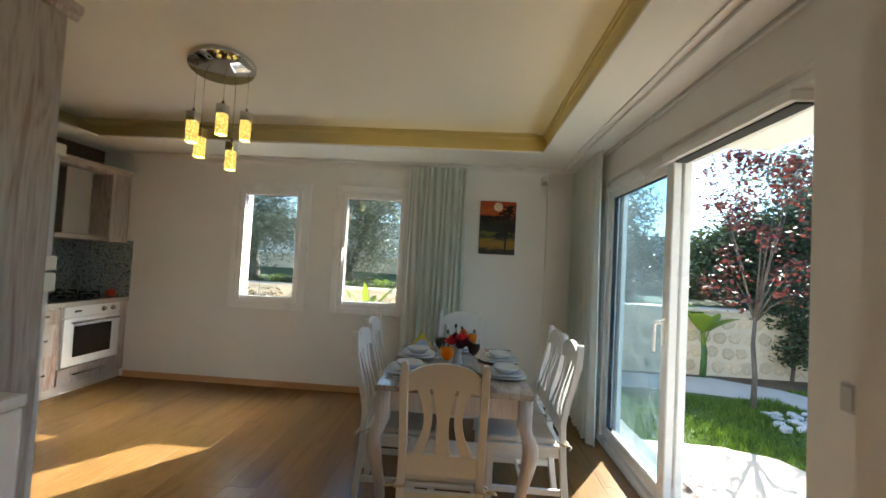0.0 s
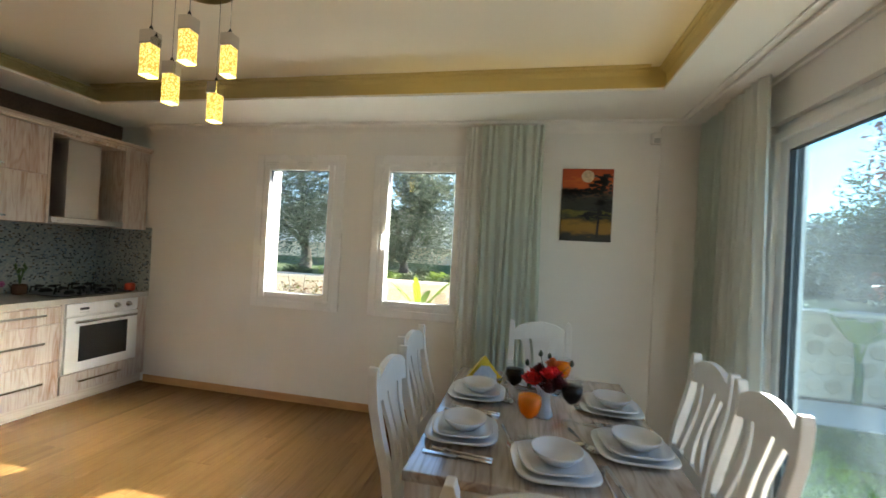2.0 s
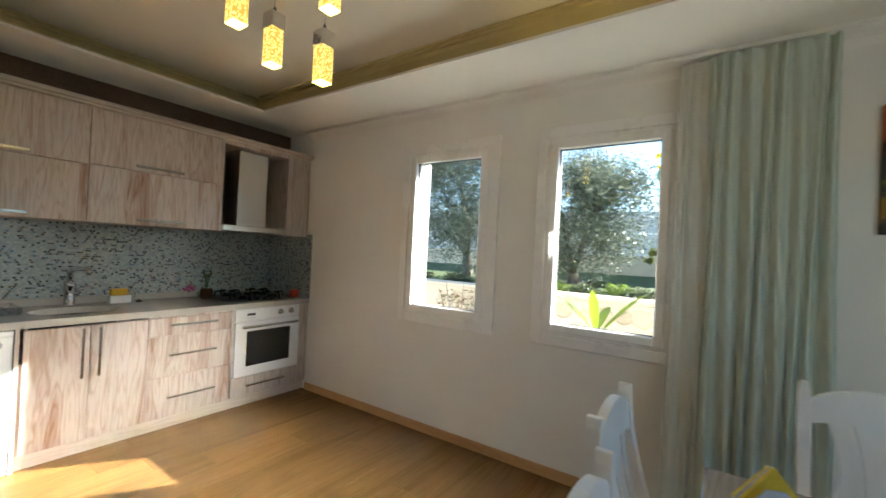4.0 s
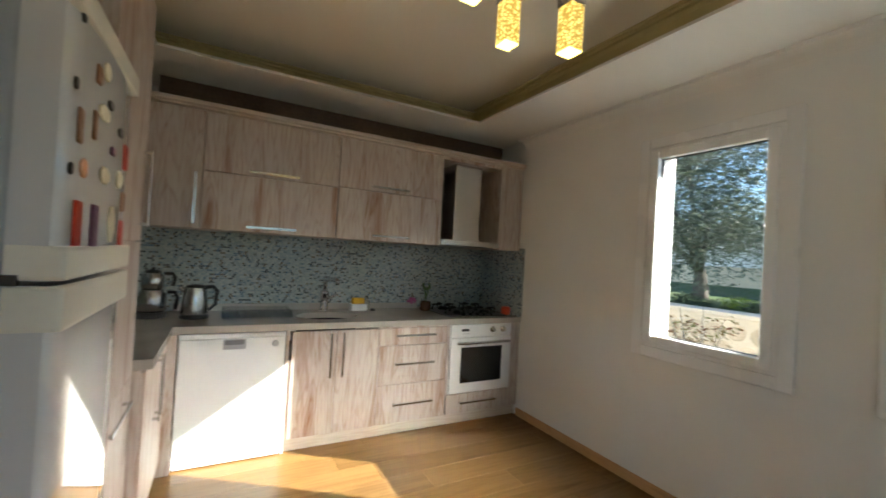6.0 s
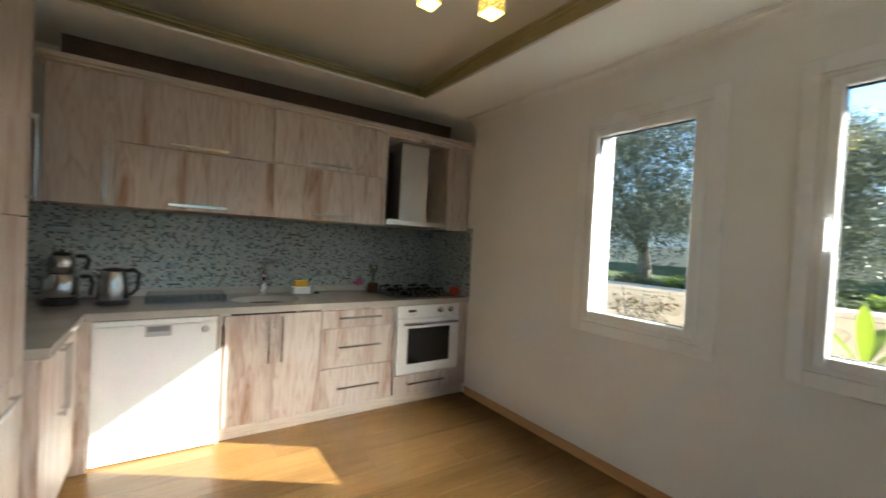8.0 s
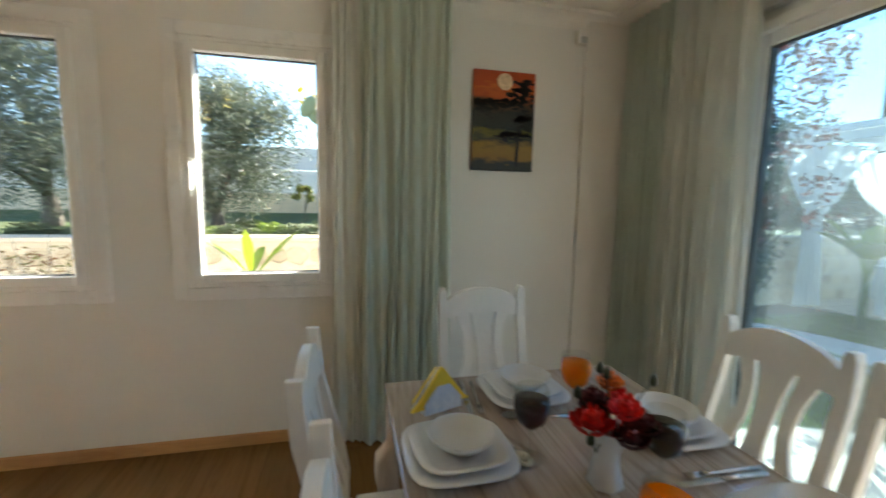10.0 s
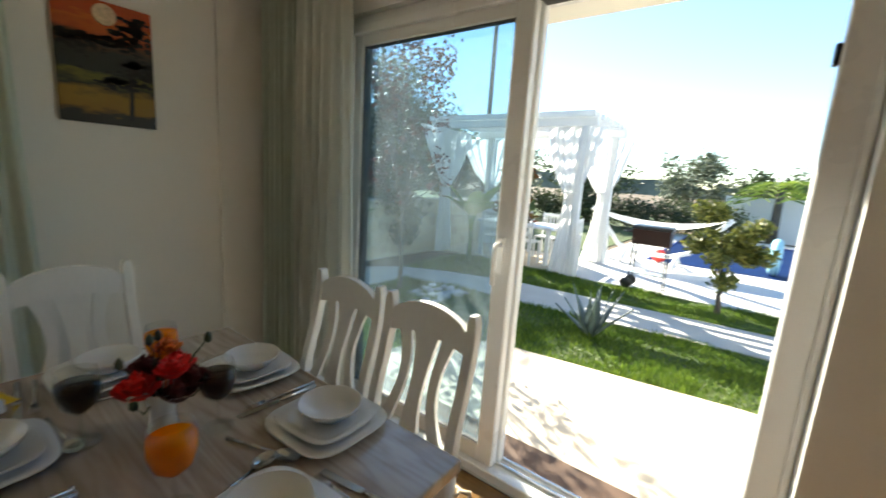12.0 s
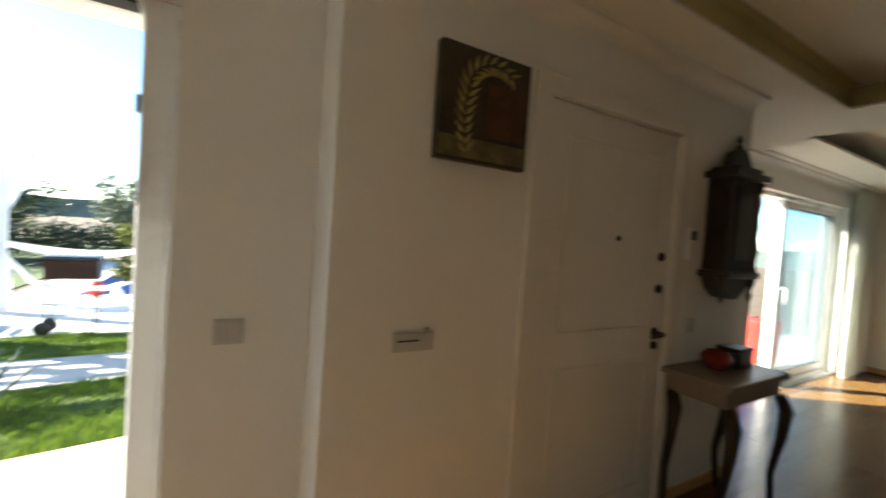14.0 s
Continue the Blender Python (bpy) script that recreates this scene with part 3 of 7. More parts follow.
oven = thing("oven", "white built-in electric oven with a dark window", "oven")
part("body", boxed(-0.56, -0.004, -0.70, -0.102, 0.245, 0.795), M_enamel, oven)
cp = part("control_panel", boxed(-0.004, 0.012, -0.698, -0.103, 0.70, 0.798, bevel=0.003), M_enamel, oven)
part("display", boxed(0.012, 0.014, -0.60, -0.53, 0.742, 0.762, bevel=0.0008), M_black, cp)
part("marking", boxed(0.012, 0.0128, -0.60, -0.525, 0.722, 0.726), M_grey, cp)
for y in (-0.30, -0.195):
    bm = lathe(bmesh.new(), [(0.024, 0), (0.024, 0.004), (0.019, 0.006), (0.017, 0.024), (0.012, 0.026)], 24)
    bmesh.ops.rotate(bm, verts=bm.verts, cent=(0, 0, 0), matrix=Matrix.Rotation(radians(90), 3, "Y"))
    bmesh.ops.translate(bm, verts=bm.verts, vec=(0.012, y, 0.752))
    part("knob", bm, M_chrome, cp, "steel and black oven knob")
od = part("oven_door", boxed(-0.004, 0.018, -0.696, -0.105, 0.25, 0.69, bevel=0.005, seg=2), M_enamel, oven)
part("oven_window", boxed(0.018, 0.0205, -0.60, -0.20, 0.33, 0.615, bevel=0.001), M_darkglass, od)
bm = tube(bmesh.new(), [(0.05, -0.655, 0.655), (0.05, -0.145, 0.655)], 0.011, 12)
for y in (-0.62, -0.18):
    tube(bm, [(0.018, y, 0.655), (0.05, y, 0.655)], 0.008, 8)
part("oven_handle", bm, M_chrome, od, "steel oven handle bar")

dw = thing("dishwasher", "white freestanding dishwasher with a grey grip", "dishwasher")
part("body", boxed(-0.58, -0.002, -2.515, -1.928, 0.02, 0.792), M_enamel, dw)
dd = part("door", boxed(-0.002, 0.016, -2.512, -1.93, 0.10, 0.765, bevel=0.006, seg=2), M_enamel, dw)
part("control_strip", boxed(-0.004, 0.012, -2.514, -1.928, 0.772, 0.795, bevel=0.003), M_enamel, dw)
part("kick_panel", boxed(-0.03, 0.004, -2.512, -1.93, 0.008, 0.094, bevel=0.003), M_enamel, dw)
part("grip", boxed(0.016, 0.021, -2.285, -2.16, 0.70, 0.762, bevel=0.004, seg=2), M_grey, dd, "grey recessed grip with a small label")
part("grip_recess", boxed(0.021, 0.0222, -2.275, -2.17, 0.728, 0.756), M_steel_dark, dd)
bm = lathe(bmesh.new(), [(0.02, 0), (0.02, 0.006), (0.016, 0.01)], 24)
bmesh.ops.rotate(bm, verts=bm.verts, cent=(0, 0, 0), matrix=Matrix.Rotation(radians(90), 3, "Y"))
bmesh.ops.translate(bm, verts=bm.verts, vec=(0.016, -1.99, 0.725))
part("button", bm, M_grey, dd)
part("frame_strip", boxed(-0.03, 0.0, -1.9275, -1.9215, 0.02, 0.80), M_black, dw)
part("frame_strip", boxed(-0.03, -0.001, -2.514, -1.9215, 0.7965, 0.8035), M_black, dw)

# short return by the corner
ret = thing("corner_cabinet", "whitewashed pine corner cabinet with two narrow doors", "cabinet", group="base cabinets")
part("body", boxed(-0.02, 0.738, -3.22, -2.589, 0.085, 0.80), M_pine, ret)
part("corner_post", boxed(-0.03, 0.03, -2.588, -2.52, 0.0, 0.80, bevel=0.002), M_pine, ret)
for x0, x1, hx in ((0.032, 0.385, 0.345), (0.387, 0.738, 0.43)):
    d = part("door", boxed(x0, x1 - 0.002, -2.588, -2.570, 0.087, 0.79, bevel=0.0015), M_pine, ret)
    bar_handle(d, -2.570, 0.47, 0.775, hx, "fz")
part("plinth_board", boxed(-0.02, 0.738, -2.64, -2.62, 0.0, 0.084), M_pine_h, ret)


def worktop():
    w = thing("worktop", "polished beige quartz worktop with a low upstand", "worktop")
    z0, z1 = CT - 0.042, CT
    bm = bmesh.new()
    sx0, sx1, sy0, sy1 = -0.47, -0.09, -1.85, -1.36
    for d in ((-0.621, 0.02, sy1, -0.009), (-0.621, 0.02, -2.545, sy0), (sx1, 0.02, sy0, sy1), (-0.621, sx0, sy0, sy1), (-0.621, 0.738, -3.231, -2.545)):
        box(bm, *d, z0, z1)
    bmesh.ops.remove_doubles(bm, verts=bm.verts, dist=1e-5)
    part("slab", bm, M_stone, w)
    # plate with an oval cut-out
    bm = bmesh.new()
    cx, cy, a, b = (sx0 + sx1) / 2, (sy0 + sy1) / 2, 0.165, 0.225
    n = 48
    inner, outer, low = [], [], []
    for k in range(n):
        t = 2 * math.pi * k / n
        c, s = math.cos(t), math.sin(t)
        f = min(0.19 / max(abs(c), 1e-6), 0.245 / max(abs(s), 1e-6))
        inner.append(bm.verts.new((cx + a * c, cy + b * s, z1 + 0.0006)))
        low.append(bm.verts.new((cx + a * c, cy + b * s, z0)))
        outer.append(bm.verts.new((cx + f * c, cy + f * s, z1 + 0.0006)))
    for k in range(n):
        j = (k + 1) % n
        bm.faces.new((inner[k], inner[j], outer[j], outer[k]))
        bm.faces.new((inner[k], low[k], low[j], inner[j]))
    part("sink_surround", bm, M_stone, w)
    bm = boxed(-0.622, -0.604, -2.60, -0.72, z1, z1 + 0.05, bevel=0.003)
    part("upstand", bm, M_stone, w)
    s = thing("sink_basin", "oval undermount sink basin of dark steel", "sink")
    bm = bmesh.new()
    rows = [(1.03, 0), (0.99, 0.0), (0.96, -0.08), (0.85, -0.14), (0.2, -0.15), (0.05, -0.152)]
    rings = []
    for f, h in rows:
        rings.append([bm.verts.new((cx + a * f * math.cos(2 * math.pi * k / n), cy + b * f * math.sin(2 * math.pi * k / n), z0 - 0.001 + h)) for k in range(n)])
    for p, q in zip(rings, rings[1:]):
        for k in range(n):
            bm.faces.new((p[k], p[(k + 1) % n], q[(k + 1) % n], q[k])).smooth = True
    bm.faces.new(rings[-1])
    part("bowl", bm, M_bowl, s)


worktop()

# tap
tap = thing("kitchen_tap", "chrome single lever kitchen tap", "tap", pose(-0.53, -1.58, CT))
part("base", lathe(bmesh.new(), [(0.036, 0), (0.036, 0.008), (0.030, 0.014), (0.030, 0.13), (0.033, 0.135), (0.033, 0.16), (0.002, 0.168)], 20), M_mirror, tap)
part("spout", tube(bmesh.new(), [(0, 0, 0.15), (0, 0, 0.215), (0.012, 0.004, 0.245), (0.04, 0.012, 0.257), (0.17, 0.05, 0.262), (0.185, 0.052, 0.250), (0.185, 0.052, 0.225)], 0.019, 12), M_mirror, tap)
part("lever", tube(bmesh.new(), [(0.01, 0.02, 0.10), (0.02, 0.06, 0.115), (0.03, 0.10, 0.135)], [0.014, 0.012, 0.010], 8), M_mirror, tap)

# gas hob
hob = thing("gas_hob", "black gas hob with four burners and iron supports", "hob")
part("plate", boxed(-0.58, -0.08, -0.68, -0.10, CT + 0.0005, CT + 0.010, bevel=0.004, seg=2), M_black, hob)
M_iron = material("cast_iron", (0.012, 0.012, 0.012), 0.6, bump=0.2, spec=0.2)
for bx, by, r in ((-0.45, -0.53, 0.045), (-0.45, -0.25, 0.036), (-0.2, -0.53, 0.036), (-0.2, -0.25, 0.05)):
    part("burner", lathe(bmesh.new(), [(r, 0), (r, 0.012), (r * 0.8, 0.014), (r * 0.8, 0.022), (r * 0.7, 0.026)], 20, (bx, by, CT + 0.010)), M_iron, hob)
    bm = bmesh.new()
    for k in range(4):
        a = k * math.pi / 2
        dx, dy = math.cos(a), math.sin(a)
        tube(bm, [(bx + dx * 0.028, by + dy * 0.028, CT + 0.056), (bx + dx * 0.105, by + dy * 0.105, CT + 0.056), (bx + dx * 0.112, by + dy * 0.112, CT + 0.010)], 0.008, 6)
    part("pan_support", bm, M_iron, hob)
for k in range(4):
    part("knob", lathe(bmesh.new(), [(0.018, 0), (0.018, 0.014), (0.014, 0.02)], 16, (-0.11, -0.52 + k * 0.07, CT + 0.010)), M_black, hob)


# wall units
UX = -0.05
def wall_unit(y0, y1, fronts, label):
    u = thing("wall_cabinet", label, "cabinet", group="wall cabinets")
    carcass(u, -0.62, UX - 0.0185, y0, y1, 1.425, 2.135)
    for name, a, b, z0, z1, h in fronts:
        d = front(u, name, a, b, z0, z1, UX)
        if h[0] == "h":
            bar_handle(d, UX, h[1], h[2], h[3], "y")
        else:
            bar_handle(d, UX, h[1], h[2], h[3], "z")
    return u


wall_unit(-2.74, -2.45, [("door", -2.74, -2.45, 1.42, 2.135, ("v", 1.45, 1.76, -2.485))], "narrow whitewashed pine wall cabinet with one door")
wall_unit(-2.45, -1.635, [("flap", -2.45, -1.635, 1.775, 2.135, ("h", -2.20, -1.90, 1.80)), ("flap", -2.45, -1.635, 1.42, 1.775, ("h", -2.20, -1.90, 1.452))], "whitewashed pine wall cabinet with two lift-up flaps")
wall_unit(-1.635, -0.835, [("flap", -1.635, -0.835, 1.78, 2.135, ("h", -1.40, -1.11, 1.812)), ("flap", -1.635, -0.835, 1.42, 1.78, ("h", -1.38, -1.09, 1.458))], "whitewashed pine wall cabinet with two flaps by the hood")
niche = thing("hood_cabinet", "open whitewashed pine niche round the cooker hood", "cabinet", group="wall cabinets")
part("side_panel", boxed(-0.62, UX, -0.834, -0.816, 1.42, 2.135), M_pine, niche)
part("side_panel", boxed(-0.62, UX, -0.245, -0.225, 1.42, 2.135), M_pine, niche)
# back of the niche, its shadow put in as a dark colour
part("back_panel", boxed(-0.622, -0.612, -0.815, -0.246, 1.44, 2.135), M_niche_shade, niche)
part("end_panel", boxed(-0.62, UX - 0.001, -0.224, -0.014, 1.42, 2.135), M_pine, niche)
part("top_rail", boxed(-0.60, UX - 0.001, -0.815, -0.246, 2.11, 2.134), M_pine, niche)
hood = thing("cooker_hood", "brushed steel chimney cooker hood", "cooker hood")
part("chimney", boxed(-0.42, -0.12, -0.66, -0.40, 1.475, 2.109, bevel=0.004), M_chrome, hood)
part("canopy", boxed(-0.60, -0.03, -0.812, -0.25, 1.43, 1.474, bevel=0.006, seg=2), M_chrome, hood)
part("filter", boxed(-0.58, -0.08, -0.79, -0.27, 1.426, 1.4295), M_steel_dark, hood)
corn = [(-0.60, 2.136), (-0.045, 2.136), (-0.03, 2.140), (-0.03, 2.148), (-0.008, 2.156), (-0.008, 2.178), (-0.60, 2.178)]
cornice = tagged(part("cornice", sweep(bmesh.new(), corn, -2.76, -0.012, "y"), M_pine_h), "whitewashed pine cornice on the wall cabinets", "cornice")

# added board whose dark brown stands in for the shadow above the cornice
M_gap_shade = material("gap_shade_brown", (0.13, 0.085, 0.055), 0.8, vary=0.25, scale=4, grain=60, bump=0.15)
part("gap_shade_board", boxed(-0.40, -0.38, -2.74, -0.014, 2.1785, 2.398), M_gap_shade, cornice, "added dark brown board standing in for the shadow above")
# tall units and fridge
FY = -2.615
tall = thing("tall_cabinet", "whitewashed pine tall cabinet with stacked doors", "cabinet")
part("body", boxed(0.742, 1.318, -3.22, FY - 0.0185, 0.085, 2.30), M_pine, tall)
td = part("door", boxed(0.744, 1.316, FY - 0.018, FY, 1.335, 2.298, bevel=0.0015), M_pine, tall)
bar_handle(td, FY, 1.39, 1.70, 0.79, "fz")
td = part("door", boxed(0.744, 1.316, FY - 0.018, FY, 0.79, 1.331, bevel=0.0015), M_pine, tall)
td = part("drawer", boxed(0.744, 1.316, FY - 0.018, FY, 0.087, 0.786, bevel=0.0015), M_pine, tall)
bar_handle(td, FY, 0.88, 1.20, 0.72, "fx")
over = thing("over_fridge_cabinet", "whitewashed pine cabinet above the fridge", "cabinet")
part("body", boxed(1.321, 1.873, -3.22, FY - 0.08, 1.86, 2.30), M_pine, over)
fl = part("flap", boxed(1.321, 1.873, FY - 0.0795, FY - 0.062, 1.862, 2.298, bevel=0.0015), M_pine, over)
bar_handle(fl, FY - 0.062, 1.40, 1.80, 1.91, "fx")
endp = thing("end_panel", "tall darker grey pine end panel beside the fridge", "panel")
part("board", boxed(1.876, 1.925, -3.235, -2.662, 0.0, 2.30, bevel=0.002), M_pine_grey, endp)
part("edge_strip", boxed(1.8765, 1.9245, -2.6615, -2.6595, 0.0, 2.30), M_pine, endp, "pale edge strip of the panel")
corn2 = [(-3.235, 2.301), (-2.655, 2.301), (-2.645, 2.306), (-2.64, 2.325), (-2.62, 2.34), (-2.62, 2.365), (-3.235, 2.365)]
cor = thing("tall_cornice", "whitewashed pine cornice on the tall units", "cornice")
part("front_run", sweep(bmesh.new(), corn2, 0.742, 1.925, "x"), M_pine, cor)
part("side_run", sweep(bmesh.new(), [(1.9255, 2.301), (1.935, 2.306), (1.94, 2.325), (1.955, 2.34), (1.955, 2.365), (1.9255, 2.365)], -3.235, -2.62, "y"), M_pine, cor)

fridge = thing("fridge", "white two-door fridge freezer with magnets on the upper door", "fridge")
part("body", boxed(1.335, 1.862, -3.21, -2.637, 0.02, 1.80, bevel=0.006), M_grey, fridge, "grey steel fridge casing")


def fridge_door(z0, z1, name):
    bm = bmesh.new()
    n, rows = 16, []
    for z, s in ((z0, 0.985), (z0 + 0.012, 1), (z1 - 0.012, 1), (z1, 0.985)):
        r = []
        for k in range(n + 1):
            u = k / n * 2 - 1
            bulge = 0.012 * (1 - u * u) - (0.008 if abs(u) > 0.97 else 0)
            r.append(bm.verts.new((1.598 + 0.262 * u * s, -2.572 + bulge * s, z)))
        for u in (1, -1):
            r.append(bm.verts.new((1.598 + 0.262 * u * s, -2.636, z)))
        rows.append(r)
    m = n + 3
    for a, b in zip(rows, rows[1:]):
        for k in range(m):
            f = bm.faces.new((a[k], a[(k + 1) % m], b[(k + 1) % m], b[k]))
            f.smooth = k < n
    bm.faces.new(rows[0][::-1])
    bm.faces.new(rows[-1])
    return part(name, bm, M_gloss, fridge)


fd1 = fridge_door(1.263, 1.80, "freezer_door")
fd2 = fridge_door(0.06, 1.255, "fridge_door")
part("grip_strip", boxed(1.332, 1.864, -2.636, -2.554, 1.264, 1.325, bevel=0.008, seg=2), M_cream, fd1, "cream grip strip")
part("grip_strip", boxed(1.332, 1.864, -2.636, -2.554, 1.175, 1.254, bevel=0.008, seg=2), M_cream, fd2, "cream grip strip")
part("top_strip", boxed(1.332, 1.864, -2.636, -2.556, 1.75, 1.803, bevel=0.008, seg=2), M_cream, fd1, "cream top strip")
part("hinge", boxed(1.80, 1.868, -2.665, -2.638, 1.803, 1.822, bevel=0.004), M_black, fridge)
part("hinge", boxed(1.855, 1.872, -2.640, -2.615, 1.256, 1.274), M_black, fridge)
rng = random.Random(11)
MAG = [("red", (0.55, 0.05, 0.02)), ("cream", (0.75, 0.68, 0.5)), ("brown", (0.28, 0.14, 0.07)), ("plum", (0.2, 0.08, 0.14)), ("dark", (0.03, 0.03, 0.03)), ("peach", (0.75, 0.42, 0.25))]
MAGM = [material("magnet_" + n, c, 0.5, vary=0.15, scale=40, grain=200, bump=0.1) for n, c in MAG]
for x, z, w, h, c in ((1.80, 1.34, 0.05, 0.14, 0), (1.735, 1.34, 0.055, 0.14, 3), (1.64, 1.355, 0.07, 0.12, 1), (1.55, 1.33, 0.045, 0.11, 0), (1.545, 1.42, 0.05, 0.07, 2), (1.70, 1.46, 0.09, 0.05, 1),
                      (1.79, 1.455, 0.05, 0.05, 5), (1.60, 1.47, 0.08, 0.06, 1), (1.66, 1.525, 0.04, 0.025, 3), (1.81, 1.53, 0.03, 0.09, 2), (1.76, 1.55, 0.02, 0.08, 2), (1.545, 1.54, 0.05, 0.09, 0),
                      (1.72, 1.59, 0.10, 0.045, 1), (1.61, 1.585, 0.06, 0.03, 4), (1.69, 1.62, 0.05, 0.028, 4), (1.83, 1.6, 0.02, 0.03, 4), (1.83, 1.445, 0.02, 0.03, 4), (1.72, 1.68, 0.06, 0.05, 1), (1.755, 1.655, 0.035, 0.05, 2), (1.82, 1.73, 0.025, 0.035, 4)):
    x = 1.83 - (1.83 - x) * 1.45
    u = (x - 1.598) / 0.262
    yy = -2.572 + 0.012 * (1 - u * u)
    bm = lathe(bmesh.new(), [(0.5, -0.5), (0.5, 0.2), (0.42, 0.5)], 8 if c in (1, 4, 5) else 4, lobes=4, lobe_amount=0.0)
    bmesh.ops.rotate(bm, verts=bm.verts, cent=(0, 0, 0), matrix=Matrix.Rotation(radians(45 if c in (0, 2, 3) else 22.5), 3, "Z"))
    k = 1.41 if c in (0, 2, 3) else 1.08
    z += 0.02
    bmesh.ops.scale(bm, verts=bm.verts, vec=(w * k * 0.8, h * k * 0.72, 0.005))
    bmesh.ops.rotate(bm, verts=bm.verts, cent=(0, 0, 0), matrix=Matrix.Rotation(radians(-90), 3, "X"))
    bmesh.ops.translate(bm, verts=bm.verts, vec=(x, yy + 0.003, z))
    tagged(part("fridge_magnet", bm, MAGM[c]), "small %s souvenir magnet on the fridge door" % MAG[c][0], "magnet", "fridge magnets")


# ---------------------------------------------------------------- things on the worktop
tea = thing("tea_maker", "black and steel two-tier electric tea maker", "tea maker", pose(-0.36, -2.70, CT))
part("base", lathe(bmesh.new(), [(0.085, 0), (0.09, 0.006), (0.088, 0.03), (0.07, 0.036)], 24), M_black, tea)
part("water_pot", lathe(bmesh.new(), [(0.07, 0.037), (0.082, 0.05), (0.082, 0.14), (0.06, 0.168), (0.058, 0.178)], 24), M_chrome, tea)
part("tea_pot", lathe(bmesh.new(), [(0.05, 0.179), (0.062, 0.19), (0.062, 0.255), (0.045, 0.28), (0.042, 0.288)], 24), M_chrome, tea)
part("lid", lathe(bmesh.new(), [(0.046, 0.289), (0.044, 0.298), (0.012, 0.305), (0.012, 0.318), (0.002, 0.32)], 20), M_black, tea)
for z0, z1, r in ((0.05, 0.16, 0.08), (0.20, 0.28, 0.06)):
    part("handle", tube(bmesh.new(), [(0, r, z1), (0, r + 0.045, z1), (0, r + 0.06, (z0 + z1) / 2 + 0.02), (0, r + 0.05, z0)], 0.012, 8), M_black, tea)
ket = thing("electric_kettle", "brushed steel cordless electric kettle with a black handle", "kettle", pose(-0.30, -2.46, CT))
part("base", lathe(bmesh.new(), [(0.082, 0), (0.085, 0.006), (0.083, 0.022), (0.07, 0.026)], 24), M_black, ket)
part("jug", lathe(bmesh.new(), [(0.078, 0.027), (0.08, 0.035), (0.072, 0.13), (0.06, 0.195), (0.058, 0.20)], 24), M_chrome, ket)
part("lid", lathe(bmesh.new(), [(0.058, 0.201), (0.052, 0.212), (0.012, 0.22)], 20), M_black, ket)
part("handle", tube(bmesh.new(), [(0, 0.05, 0.20), (0, 0.10, 0.205), (0, 0.125, 0.18), (0, 0.118, 0.09), (0, 0.082, 0.05)], [0.012, 0.013, 0.013, 0.012, 0.01], 8), M_black, ket)
part("spout", tube(bmesh.new(), [(0, -0.055, 0.175), (0, -0.09, 0.198)], [0.02, 0.01], 8), M_chrome, ket)
tray = thing("draining_tray", "pale translucent plastic draining tray", "tray", pose(-0.36, -2.08, CT))
M_frost = thin_glass("clear_tray_plastic", 0.12, (0.6, 0.6, 0.58))
bm = bmesh.new()
box(bm, -0.15, 0.15, -0.22, 0.22, 0, 0.008, bevel=0.003)
for d in ((-0.15, -0.142, -0.22, 0.22), (0.142, 0.15, -0.22, 0.22), (-0.141, 0.141, -0.22, -0.212), (-0.141, 0.141, 0.212, 0.22)):
    box(bm, *d, 0.0085, 0.045, bevel=0.002)
part("pan", bm, M_frost, tray)
for k in range(8):
    part("rib", boxed(-0.13, 0.13, -0.18 + k * 0.05, -0.172 + k * 0.05, 0.0085, 0.022), M_frost, tray)
sponge = thing("soap_caddy", "white caddy with a yellow sponge and soap bottle", "caddy", pose(-0.52, -1.30, CT))
part("box", boxed(-0.04, 0.04, -0.065, 0.065, 0, 0.055, bevel=0.006, seg=2), M_enamel, sponge)
M_yel = material("yellow_sponge", (0.75, 0.42, 0.03), 0.9, vary=0.15, grain=200, bump=0.5)
part("sponge", boxed(-0.025, 0.025, -0.055, 0.045, 0.0555, 0.105, bevel=0.008, seg=2), M_yel, sponge)
part("bottle", lathe(bmesh.new(), [(0.025, 0.056), (0.027, 0.065), (0.027, 0.13), (0.01, 0.15), (0.01, 0.175)], 16, (-0.01, 0.075, -0.056)), glassy("clear_plastic", (0.85, 0.9, 0.85), 0.05), sponge)
stop = tagged(part("sink_plug", lathe(bmesh.new(), [(0.022, 0), (0.024, 0.006), (0.012, 0.014), (0.006, 0.02)], 16, (-0.5, -1.18, CT)), M_black), "small black rubber sink plug", "plug")
M_pink = material("pink_petals", (0.5, 0.12, 0.28), 0.7, vary=0.2, bump=0.1)
M_leaf = material("houseplant_leaf", (0.06, 0.13, 0.03), 0.5, vary=0.2, scale=20, bump=0.1)
M_glassware = thin_glass("clear_glassware")
jar = thing("flower_glass", "small stemmed glass filled with pink petals", "glass", pose(-0.50, -0.83, CT))
part("foot", lathe(bmesh.new(), [(0.03, 0), (0.03, 0.003), (0.006, 0.008), (0.005, 0.05), (0.01, 0.055)], 16), M_glassware, jar)
bm = bmesh.new()
for k in range(26):
    a, r = rng.random() * 6.28, rng.random() * 0.045
    lathe(bm, [(0.004, -0.008), (0.012, 0), (0.004, 0.008)], 6, (r * math.cos(a), r * math.sin(a), 0.066 + rng.random() * 0.04))
part("petals", bm, M_pink, jar)
pot = thing("plant_jar", "brown jar with a small green sprig", "plant", pose(-0.47, -0.70, CT))
